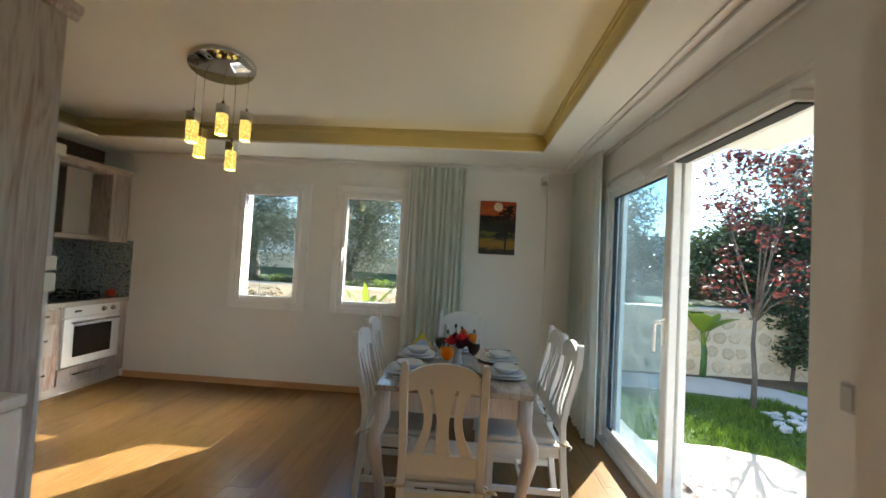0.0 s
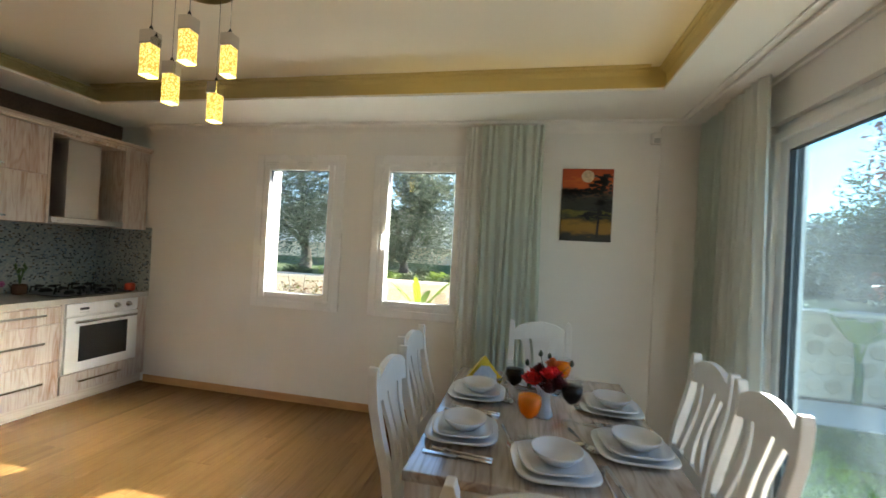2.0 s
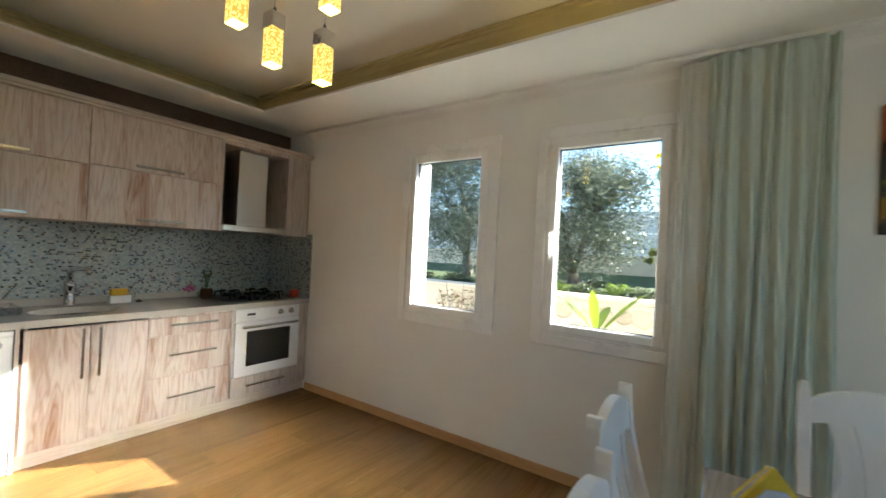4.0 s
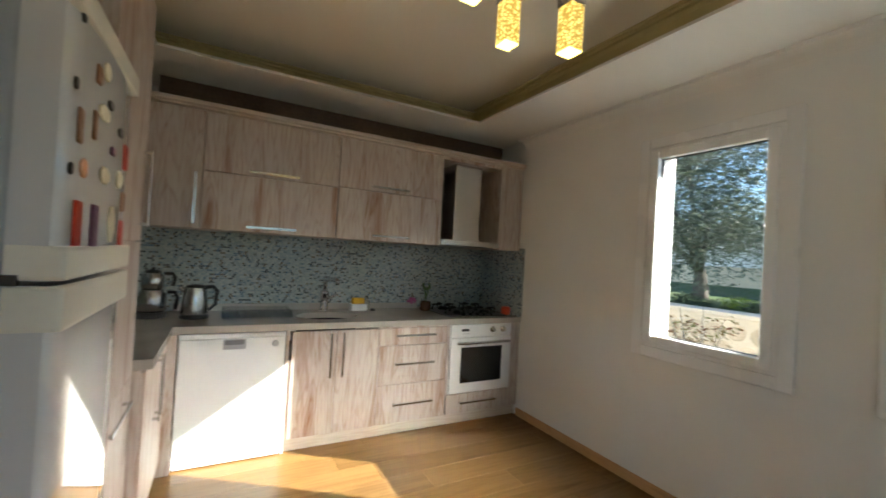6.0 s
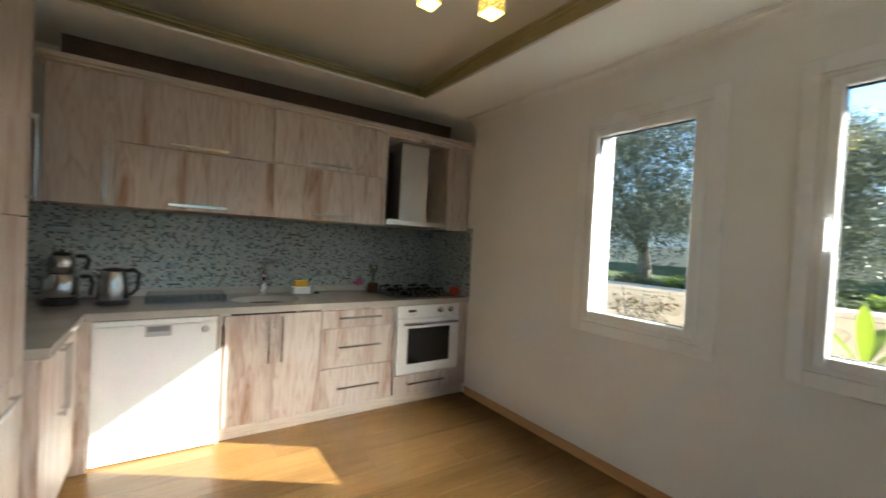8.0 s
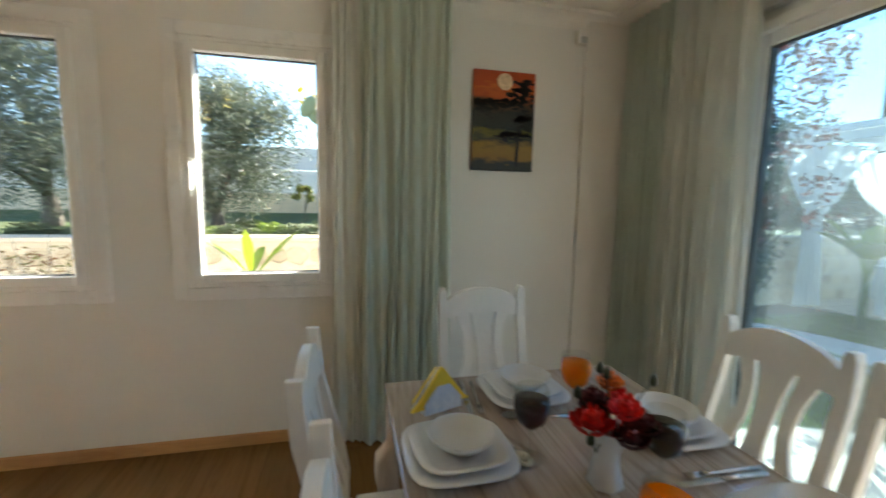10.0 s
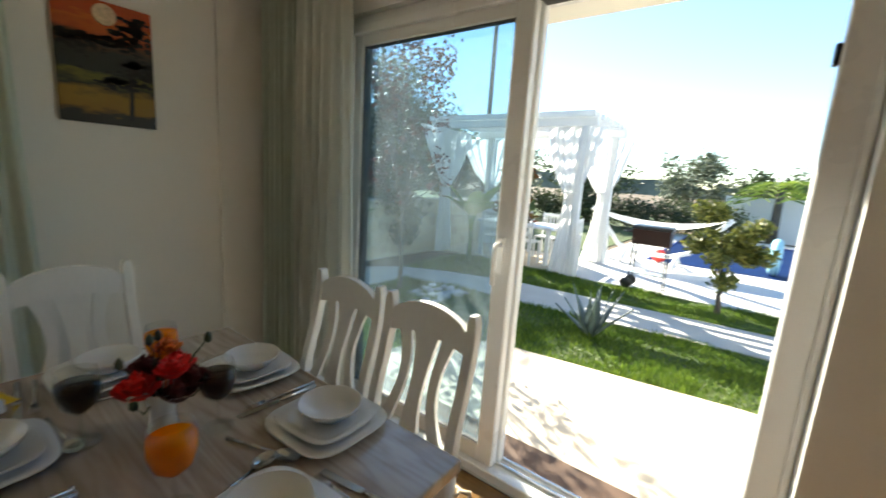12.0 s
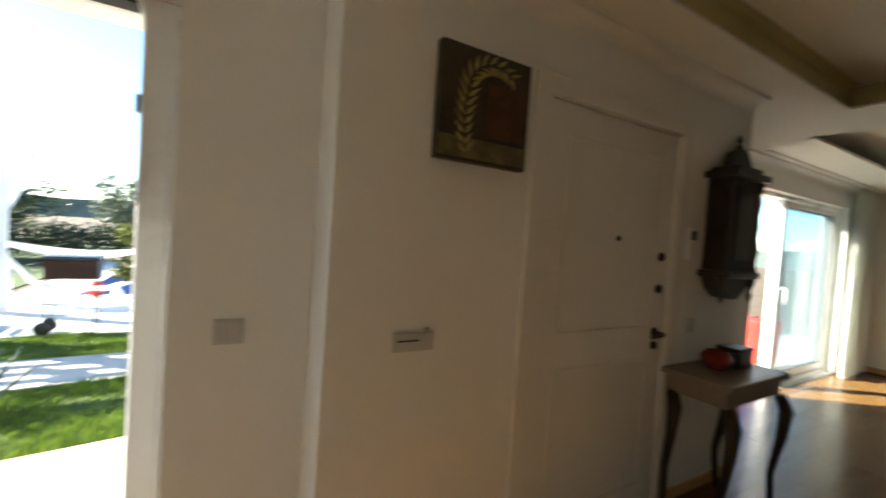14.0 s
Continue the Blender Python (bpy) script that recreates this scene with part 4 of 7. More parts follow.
part("jar", lathe(bmesh.new(), [(0.04, 0), (0.048, 0.01), (0.05, 0.06), (0.044, 0.08), (0.04, 0.08), (0.038, 0.06)], 20), material("brown_glaze", (0.10, 0.05, 0.025), 0.25, vary=0.2), pot)
bm = bmesh.new()
for k in range(7):
    a = k * 0.9
    tube(bm, [(0, 0, 0.06), (0.01 * math.cos(a), 0.01 * math.sin(a), 0.14), (0.03 * math.cos(a), 0.03 * math.sin(a), 0.18 + 0.02 * (k % 3))], [0.002, 0.004, 0.001], 5)
    lathe(bm, [(0.002, -0.02), (0.012, 0), (0.002, 0.02)], 5, (0.03 * math.cos(a), 0.03 * math.sin(a), 0.19 + 0.02 * (k % 3)))
part("sprig", bm, M_leaf, pot)
can = thing("red_candle_jar", "red glass candle jar by the hob", "candle", pose(-0.14, -0.06, CT))
M_red = material("red_wax", (0.55, 0.06, 0.02), 0.3, vary=0.1)
part("jar", lathe(bmesh.new(), [(0.03, 0), (0.042, 0.01), (0.042, 0.06), (0.03, 0.075)], 20), M_red, can)
part("wick", tube(bmesh.new(), [(0, 0, 0.075), (0, 0, 0.088)], 0.0015, 6), M_black, can)

# ---------------------------------------------------------------- water dispenser
wd = thing("water_dispenser", "white water dispenser with a dark tap bay", "water dispenser", pose(2.34, -3.35, 0))
part("body", boxed(-0.15, 0.15, -0.15, 0.15, 0.01, 0.96, bevel=0.012, seg=2), M_enamel, wd)
part("top_cover", boxed(-0.155, 0.155, -0.155, 0.155, 0.961, 0.995, bevel=0.012, seg=2), M_enamel, wd)
bay = part("tap_bay", boxed(-0.115, 0.085, -0.153, -0.1505, 0.62, 0.88, bevel=0.001), M_black, wd)
part("tap", tube(bmesh.new(), [(-0.05, -0.153, 0.83), (-0.05, -0.185, 0.83), (-0.05, -0.19, 0.80)], 0.012, 8), M_enamel, bay)
part("tap", tube(bmesh.new(), [(0.03, -0.153, 0.83), (0.03, -0.185, 0.83), (0.03, -0.19, 0.80)], 0.012, 8), M_enamel, bay)
part("drip_tray", boxed(-0.10, 0.075, -0.175, -0.1505, 0.60, 0.625, bevel=0.004), M_grey, wd)
M_blue = glassy("blue_polycarbonate", (0.45, 0.62, 0.85), 0.08)
bot = thing("water_bottle", "blue ribbed water bottle on the dispenser", "bottle", pose(2.31, -3.37, 0.9955))
prof = [(0.03, 0.0), (0.035, 0.03)]
for k in range(5):
    z = 0.05 + k * 0.066
    prof += [(0.125, z), (0.135, z + 0.012), (0.135, z + 0.042), (0.122, z + 0.054)]
prof += [(0.11, 0.38), (0.04, 0.385)]
part("bottle_shell", lathe(bmesh.new(), prof, 28), M_blue, bot)
# ---------------------------------------------------------------- dining table
M_chair = material("white_lacquered_wood", (0.78, 0.77, 0.74), 0.35, vary=0.03, scale=6, grain=90, bump=0.06, stretch=(1, 1, 0.3))
M_cushion = material("cream_cotton", (0.68, 0.65, 0.59), 0.9, vary=0.05, scale=8, grain=350, bump=0.35)
M_tie = material("beige_cord", (0.55, 0.46, 0.33), 0.9, bump=0.3)
M_tabletop = wood("limed_tabletop", (0.48, 0.42, 0.365), (0.20, 0.145, 0.11), "y", 0.12, 6.0, 0.8, coat=0.8, run=0.11, turns=14.0)
M_tableleg = wood("limed_pine_leg", (0.68, 0.61, 0.54), (0.42, 0.30, 0.22), "z", 0.45, 14.0, 0.5)
TH = 0.738
tb = thing("dining_table", "limed wood dining table with a glossy top and cabriole legs", "table", pose(3.57, -1.535, 0))
HX, HY = 0.41, 0.555
part("tabletop", boxed(-HX, HX, -HY, HY, TH - 0.03, TH, bevel=0.005, seg=2), M_tabletop, tb)
for s in (-1, 1):
    part("apron", boxed(-HX + 0.08, HX - 0.08, s * (HY - 0.035) - 0.01, s * (HY - 0.035) + 0.01, TH - 0.135, TH - 0.031), M_tableleg, tb)
    part("apron", boxed(s * (HX - 0.035) - 0.01, s * (HX - 0.035) + 0.01, -HY + 0.08, HY - 0.08, TH - 0.135, TH - 0.031), M_tableleg, tb)


def cabriole(sx, sy):
    """A square block that flows into a knee, a slim ankle and a pad foot."""
    bm = bmesh.new()
    rows = [(TH - 0.031, 0.0, 0.036), (0.56, 0.0, 0.036), (0.54, 0.006, 0.036), (0.49, 0.03, 0.038), (0.43, 0.034, 0.036), (0.34, 0.02, 0.030), (0.22, -0.002, 0.024), (0.11, -0.012, 0.021), (0.05, -0.002, 0.024), (0.02, 0.008, 0.030), (0.0, 0.008, 0.027)]
    rings = []
    for z, off, r in rows:
        cx, cy = sx * (HX - 0.042 + off), sy * (HY - 0.042 + off)
        e = r * 0.75
        rings.append([bm.verts.new((cx + x, cy + y, z)) for x, y in ((-r, -e), (-e, -r), (e, -r), (r, -e), (r, e), (e, r), (-e, r), (-r, e))])
    for a, b in zip(rings, rings[1:]):
        for k in range(8):
            bm.faces.new((a[k], a[(k + 1) % 8], b[(k + 1) % 8], b[k])).smooth = True
    bm.faces.new(rings[0])
    bm.faces.new(rings[-1][::-1])
    return bm


for sx in (-1, 1):
    for sy in (-1, 1):
        part("leg", cabriole(sx, sy), M_tableleg, tb)


# ---------------------------------------------------------------- chairs: built facing +y, the back at y = 0
def strip(bm, rows, thick):
    """A board from (x left, x right, y, z) rows, thick in y."""
    fa = [[bm.verts.new((xl, y - thick / 2, z)), bm.verts.new((xr, y - thick / 2, z)), bm.verts.new((xr, y + thick / 2, z)), bm.verts.new((xl, y + thick / 2, z))] for xl, xr, y, z in rows]
    for a, b in zip(fa, fa[1:]):
        for k in range(4):
            bm.faces.new((a[k], a[(k + 1) % 4], b[(k + 1) % 4], b[k]))
    bm.faces.new(fa[0][::-1])
    bm.faces.new(fa[-1])
    return bm


def back_y(z):
    """The back leans to -y above the seat and the legs splay below."""
    return -0.075 * max(0, (z - 0.45) / 0.52) ** 1.3 + 0.012 * math.sin(max(0, z - 0.45) / 0.52 * math.pi * 2) - 0.05 * max(0, (0.45 - z) / 0.45) ** 1.5


def chair():
    c = thing("dining_chair", "white lacquered wooden dining chair with a cream tie-on cushion", "chair", group="chairs round the table")
    W = 0.182
    zs = [0.0, 0.12, 0.25, 0.36, 0.45, 0.55, 0.65, 0.75, 0.85, 0.92, 0.955, 0.972, 0.978]
    for s in (-1, 1):
        bm = strip(bmesh.new(), [(s * (W - 0.016) - (0.017 if z < 0.95 else 0.017 - (z - 0.95) * 0.3), s * (W - 0.016) + (0.017 if z < 0.95 else 0.017 - (z - 0.95) * 0.3), back_y(z), z) for z in zs], 0.034)
        bmesh.ops.bevel(bm, geom=list(bm.edges), offset=0.005, segments=2, profile=0.6, affect="EDGES", clamp_overlap=True)
        part("back_post", bm, M_chair, c)
        part("front_leg", strip(bmesh.new(), [(s * (W - 0.02) - 0.014, s * (W - 0.02) + 0.014, 0.385, 0.0), (s * (W - 0.02) - 0.02, s * (W - 0.02) + 0.02, 0.385, 0.42)], 0.036), M_chair, c)
        part("side_rail", boxed(s * (W - 0.018) - 0.011, s * (W - 0.018) + 0.011, 0.018, 0.366, 0.37, 0.42), M_chair, c)
        part("stretcher", boxed(s * (W - 0.018) - 0.008, s * (W - 0.018) + 0.008, 0.0, 0.368, 0.17, 0.20), M_chair, c)
    part("front_rail", boxed(-W + 0.042, W - 0.042, 0.375, 0.395, 0.365, 0.42), M_chair, c)
    part("back_rail", boxed(-W + 0.035, W - 0.035, -0.012, 0.012, 0.37, 0.42), M_chair, c)
    part("cross_stretcher", boxed(-W + 0.028, W - 0.028, 0.19, 0.206, 0.176, 0.196), M_chair, c)
    part("seat", boxed(-0.19, 0.19, 0.02, 0.415, 0.4205, 0.438, bevel=0.008, seg=2), M_chair, c)
    # crest rail, arched
    bm = bmesh.new()
    n = 14
    a_rows = []
    for k in range(n + 1):
        u = k / n * 2 - 1
        x = u * (W - 0.034)
        zt = 0.925 + 0.05 * (1 - u * u) ** 0.8
        zb = 0.855 + 0.022 * (1 - abs(u) ** 1.6)
        yt, yb = back_y(zt), back_y(zb)
        a_rows.append([bm.verts.new(p) for p in ((x, yb - 0.012, zb), (x, yt - 0.012, zt), (x, yt + 0.012, zt), (x, yb + 0.012, zb))])
    for a, b in zip(a_rows, a_rows[1:]):
        for k in range(4):
            bm.faces.new((a[k], a[(k + 1) % 4], b[(k + 1) % 4], b[k]))
    bm.faces.new(a_rows[0][::-1])
    bm.faces.new(a_rows[-1])
    part("crest_rail", bm, M_chair, c)
    part("lower_rail", strip(bmesh.new(), [(-W + 0.034, W - 0.034, back_y(0.50), 0.49), (-W + 0.034, W - 0.034, back_y(0.57), 0.575)], 0.022), M_chair, c)
    for s in (-1, 0, 1):
        rows = []
        for k in range(11):
            v = k / 10
            z = 0.574 + (0.878 - 0.574) * v - abs(s) * 0.008 * v
            if s == 0:
                cx, hw = 0.0, 0.025 + 0.018 * (2 * v - 0.8) ** 2
            else:
                cx, hw = s * (0.106 - 0.034 * math.sin(v * math.pi) - 0.018 * v), 0.017 + 0.008 * (2 * v - 1) ** 2
            rows.append((cx - hw, cx + hw, back_y(z), z))
        part("splat", strip(bmesh.new(), rows, 0.014), M_chair, c)
    cu = part("cushion", boxed(-0.178, 0.178, 0.035, 0.40, 0.4385, 0.472, bevel=0.015, seg=3), M_cushion, c, "cream cotton cushion")
    for s in (-1, 1):
        bm = tube(bmesh.new(), [(s * 0.165, 0.03, 0.455), (s * 0.20, 0.0, 0.45), (s * 0.19, -0.03, 0.447), (s * 0.15, -0.028, 0.449), (s * 0.145, 0.01, 0.452)], 0.006, 6)
        tube(bm, [(s * 0.195, -0.022, 0.449), (s * 0.225, -0.03, 0.452), (s * 0.235, -0.02, 0.44)], [0.006, 0.009, 0.004], 6)
        part("tie", bm, M_tie, cu, "beige cord tie")
    return c


ch = chair()
ch.matrix_basis = pose(3.535, -2.45, 0, 0, 0, 0)
for x, y, a in ((3.585, -0.75, 180), (4.165, -1.768, 90), (4.170, -1.375, 90), (3.085, -1.785, -90), (3.03, -1.295, -91)):
    copy_thing(ch, pose(x, y, 0, 0, 0, a))

# ---------------------------------------------------------------- table settings
M_china = material("white_porcelain", (0.74, 0.78, 0.82), 0.15, vary=0.015, scale=10, bump=0.0)
M_china_b = material("blue_flower_porcelain", (0.74, 0.78, 0.82), 0.15, second=(0.50, 0.58, 0.70), scale=26, grain=60, bump=0.0)


def square_plate(bm, half, h, z):
    n, rows = 40, [(0.55, 0.0), (0.62, 0.003), (0.72, 0.006), (1.0, h), (0.985, h + 0.004), (0.70, 0.010), (0.60, 0.007), (0.05, 0.006)]
    rings = []
    for f, dz in rows:
        ring_v = []
        for k in range(n):
            a = 2 * math.pi * k / n
            c, s = math.cos(a), math.sin(a)
            p = 4.0 if f > 0.65 else 2.4
            r = half * f / (abs(c) ** p + abs(s) ** p) ** (1 / p)
            ring_v.append(bm.verts.new((r * c, r * s, z + dz)))
        rings.append(ring_v)
    for a, b in zip(rings, rings[1:]):
        for k in range(n):
            bm.faces.new((a[k], a[(k + 1) % n], b[(k + 1) % n], b[k])).smooth = True
    bm.faces.new(rings[0][::-1])
    bm.faces.new(rings[-1])
    return bm


def setting(x, y, a):
    big = thing("dinner_plate", "large square white porcelain dinner plate", "plate", pose(x, y, TH, 0, 0, a), "table settings")
    part("dish", square_plate(bmesh.new(), 0.125, 0.018, 0.0005), M_china, big)
    mid = thing("side_plate", "smaller square white porcelain plate on the dinner plate", "plate", pose(x, y, TH + 0.0105, 0, 0, a + 3), "table settings")
    part("dish", square_plate(bmesh.new(), 0.104, 0.022, 0.0), M_china, mid)
    bowl = thing("soup_bowl", "white porcelain bowl with faint blue flowers on the plates", "bowl", pose(x + 0.008, y, TH + 0.0225, 0, 0, a), "table settings")
    part("shell", lathe(bmesh.new(), [(0.035, 0), (0.045, 0.004), (0.072, 0.028), (0.078, 0.040), (0.075, 0.040), (0.055, 0.014), (0.03, 0.008), (0.004, 0.007)], 32), M_china, bowl)
    part("decoration", lathe(bmesh.new(), [(0.0735, 0.036), (0.0740, 0.0385), (0.066, 0.0275), (0.0655, 0.0265)], 32, caps=False), M_china_b, bowl, "faint blue flower band inside the rim")


SETS = [(3.855, -1.765, 2), (3.855, -1.385, -3), (3.29, -1.80, 4), (3.295, -1.395, 0), (3.59, -1.945, 8), (3.57, -1.13, 2)]
for s in SETS:
    setting(*s)


def fork(at):
    f = thing("fork", "polished steel dinner fork on the table", "fork", at, "cutlery")
    part("stem", tube(bmesh.new(), [(0, -0.10, 0.004), (0, -0.03, 0.005), (0, 0.03, 0.004), (0, 0.05, 0.006)], [0.006, 0.0035, 0.003, 0.006], 6), M_chrome, f)
    for k in range(4):
        x = -0.0075 + k * 0.005
        part("tine", tube(bmesh.new(), [(x * 0.6, 0.05, 0.006), (x, 0.07, 0.004), (x, 0.095, 0.006)], [0.002, 0.0018, 0.001], 5), M_chrome, f)


def knife(at):
    k = thing("table_knife", "polished steel table knife on the table", "knife", at, "cutlery")
    part("handle", tube(bmesh.new(), [(0, -0.11, 0.005), (0, -0.02, 0.005), (0, 0.0, 0.004)], [0.007, 0.006, 0.004], 8), M_chrome, k)
    part("blade", boxed(-0.007, 0.009, 0.001, 0.11, 0.003, 0.0045, bevel=0.0006), M_chrome, k)


def spoon(at):
    s = thing("table_spoon", "polished steel spoon on the table", "spoon", at, "cutlery")
    part("stem", tube(bmesh.new(), [(0, -0.10, 0.003), (0, -0.03, 0.005), (0, 0.04, 0.004)], [0.006, 0.003, 0.004], 6), M_chrome, s)
    bm = lathe(bmesh.new(), [(0.004, 0.0), (0.015, 0.003), (0.021, 0.009), (0.0195, 0.009), (0.013, 0.005), (0.002, 0.003)], 20)
    bmesh.ops.scale(bm, verts=bm.verts, vec=(1, 1.5, 1))
    bmesh.ops.translate(bm, verts=bm.verts, vec=(0, 0.065, 0))
    part("bowl", bm, M_chrome, s)


for x, y, a, kind in ((3.83, -1.59, 88, "k"), (3.85, -1.57, 88, "f"), (3.70, -1.74, -160, "s"), (3.71, -1.36, -165, "s"),
                      (3.30, -1.975, 86, "k"), (3.31, -1.95, 84, "f"), (3.30, -1.61, 88, "k"), (3.31, -1.585, 86, "f"), (3.45, -1.79, 195, "s"), (3.43, -1.38, 185, "s"),
                      (3.735, -1.99, 4, "f"), (3.765, -2.0, 10, "k"), (3.62, -1.795, -75, "s"), (3.42, -1.14, 172, "f"), (3.39, -1.14, 174, "k"), (3.55, -1.275, 80, "s")):
    {"f": fork, "k": knife, "s": spoon}[kind](pose(x, y, TH + 0.0005, 0, 0, a))

M_wine = material("dark_red_wine", (0.010, 0.002, 0.003), 0.08, vary=0.1, bump=0.0)



def juice():
    m = bpy.data.materials.new("orange_juice")
    m.use_nodes = True
    N, L = m.node_tree.nodes, m.node_tree.links
    p = N["Principled BSDF"]
    p.inputs["Base Color"].default_value, p.inputs["Roughness"].default_value = (1.0, 0.30, 0.003, 1), 0.15
    p.inputs["Subsurface Weight"].default_value = 0.2
    p.inputs["Subsurface Radius"].default_value = (0.05, 0.02, 0.005)
    tr = N.new("ShaderNodeBsdfTranslucent")
    tr.inputs[0].default_value = (1.0, 0.36, 0.004, 1)
    mx = N.new("ShaderNodeMixShader")
    mx.inputs[0].default_value = 0.45
    L.new(p.outputs[0], mx.inputs[1])
    L.new(tr.outputs[0], mx.inputs[2])
    L.new(mx.outputs[0], N["Material Output"].inputs[0])
    return m


M_juice = juice()


def goblet(x, y, mat, label, fill):
    g = thing("wine_glass", label, "glass", pose(x, y, TH + 0.0005), "glasses on the table")
    cup = [(0.034, 0), (0.034, 0.002), (0.005, 0.007), (0.004, 0.065), (0.012, 0.072), (0.032, 0.092), (0.0405, 0.120), (0.040, 0.150), (0.036, 0.172), (0.0350, 0.172), (0.0388, 0.150), (0.0392, 0.120), (0.031, 0.0935), (0.011, 0.075), (0.001, 0.074)]
    part("bowl", lathe(bmesh.new(), cup, 28), M_glassware, g)
    wine = [(0.011, 0.0745), (0.0312, 0.0932), (0.0397, 0.1203), (0.0394, 0.1205 + fill), (0.001, 0.1206 + fill)]
    part("drink", lathe(bmesh.new(), wine, 28), mat, g)


goblet(3.675, -1.585, M_wine, "stemmed glass with dark red wine", 0.022)
goblet(3.455, -1.435, M_wine, "stemmed glass with dark red wine", 0.022)
goblet(3.515, -1.775, M_juice, "stemmed glass with orange juice", 0.028)
goblet(3.665, -1.27, M_juice, "stemmed glass with orange juice", 0.028)

vase = thing("flower_vase", "white porcelain vase with red and orange flowers", "vase", pose(3.575, -1.545, TH + 0.0005))
part("vase_body", lathe(bmesh.new(), [(0.034, 0), (0.036, 0.006), (0.026, 0.05), (0.024, 0.07), (0.035, 0.12), (0.038, 0.125), (0.034, 0.123), (0.02, 0.07), (0.002, 0.06)], 14, lobes=7, lobe_amount=0.05), M_china, vase)
M_petal_r = material("red_petals", (0.80, 0.012, 0.012), 0.6, vary=0.25, scale=30, bump=0.2)
M_petal_d = material("dark_red_petals", (0.10, 0.006, 0.010), 0.6, vary=0.25, scale=30, bump=0.2)
M_petal_o = material("orange_petals", (0.80, 0.20, 0.02), 0.6, vary=0.2, scale=30, bump=0.2)
M_leaf_d = material("dark_leaf", (0.035, 0.05, 0.02), 0.55, vary=0.25, scale=30, bump=0.1)


def rose(bm, c, r, rng):
    c = Vector(c)
    for layer in range(4):
        m = 5 + layer
        for k in range(m):
            a = 2 * math.pi * (k + 0.5 * layer) / m + rng.random() * 0.3
            rr = r * (0.25 + 0.25 * layer)
            d = Vector((math.cos(a), math.sin(a), 0))
            t = Vector((-d.y, d.x, 0))
            z = r * (0.5 - 0.28 * layer)
            w = rr * 0.75
            ps = [c + d * rr * 0.5 + t * -w * 0.4 + Vector((0, 0, z - r * 0.4)), c + d * rr * 0.5 + t * w * 0.4 + Vector((0, 0, z - r * 0.4)),
                  c + d * rr * 1.05 + t * w * 0.6 + Vector((0, 0, z + r * 0.15)), c + d * rr * 1.2 + Vector((0, 0, z + r * 0.3)), c + d * rr * 1.05 - t * w * 0.6 + Vector((0, 0, z + r * 0.15))]
            vs = [bm.verts.new(p) for p in ps]
            bm.faces.new(vs).smooth = True


rng = random.Random(3)
for mat_, spots in ((M_petal_r, [(-0.048, -0.01, 0.155, 0.038), (0.035, 0.015, 0.172, 0.036), (0.012, -0.032, 0.185, 0.03)]), (M_petal_d, [(0.05, -0.03, 0.15, 0.034), (0.0, 0.045, 0.15, 0.034), (-0.02, 0.03, 0.178, 0.03), (0.015, -0.05, 0.135, 0.03)]), (M_petal_o, [(0.03, 0.045, 0.205, 0.026)])):
    for x, y, z, r in spots:
        bm = bmesh.new()
        rose(bm, (x, y, z), r, rng)
        lathe(bm, [(r * 0.1, -r * 0.6), (r * 0.55, -r * 0.2), (r * 0.4, r * 0.35), (r * 0.1, r * 0.5)], 8, (x, y, z))
        tube(bm, [(x * 0.3, y * 0.3, 0.09), (x, y, z - r * 0.4)], 0.002, 5)
        part("flower", bm, mat_, vase)
for x, y, z in ((-0.07, 0.01, 0.20), (0.10, 0.0, 0.215), (-0.02, -0.01, 0.245), (0.07, -0.05, 0.13), (-0.06, -0.03, 0.12), (0.02, 0.07, 0.22)):
    bm = tube(bmesh.new(), [(x * 0.2, y * 0.2, 0.11), (x * 0.7, y * 0.7, z - 0.03), (x, y, z)], [0.002, 0.002, 0.001], 5)
    lathe(bm, [(0.001, -0.012), (0.009, -0.004), (0.008, 0.008), (0.001, 0.018)], 6, (x, y, z))
    part("bud", bm, M_leaf_d, vase)

nap = thing("napkin_holder", "house-shaped napkin holder with yellow and patterned napkins", "napkin holder", pose(3.30, -1.165, TH + 0.0005, 0, 0, 20))
M_napy = material("yellow_napkin", (0.80, 0.58, 0.05), 0.85, vary=0.1, bump=0.2)
M_napp = material("patterned_napkin", (0.78, 0.78, 0.75), 0.85, second=(0.12, 0.16, 0.26), scale=45, grain=90, bump=0.2)
for k, (m_, dy) in enumerate(((M_napy, -0.012), (M_napp, 0.0), (M_napy, 0.012))):
    bm = strip(bmesh.new(), [(-0.095 + 0.01 * k, 0.095 - 0.01 * k, dy, 0.012 + 0.003 * k), (-0.075, 0.075, dy, 0.03), (-0.003, 0.003, dy, 0.122 - 0.004 * k)], 0.009)
    part("napkin", bm, m_, nap)
for dy in (-0.026, 0.026):
    part("side_plate_holder", strip(bmesh.new(), [(-0.06, 0.06, dy, 0.0), (-0.06, 0.06, dy, 0.03), (-0.02, 0.02, dy, 0.075)], 0.004), M_china_b, nap)
part("foot", boxed(-0.06, 0.06, -0.024, 0.024, 0.0, 0.006), M_china, nap)


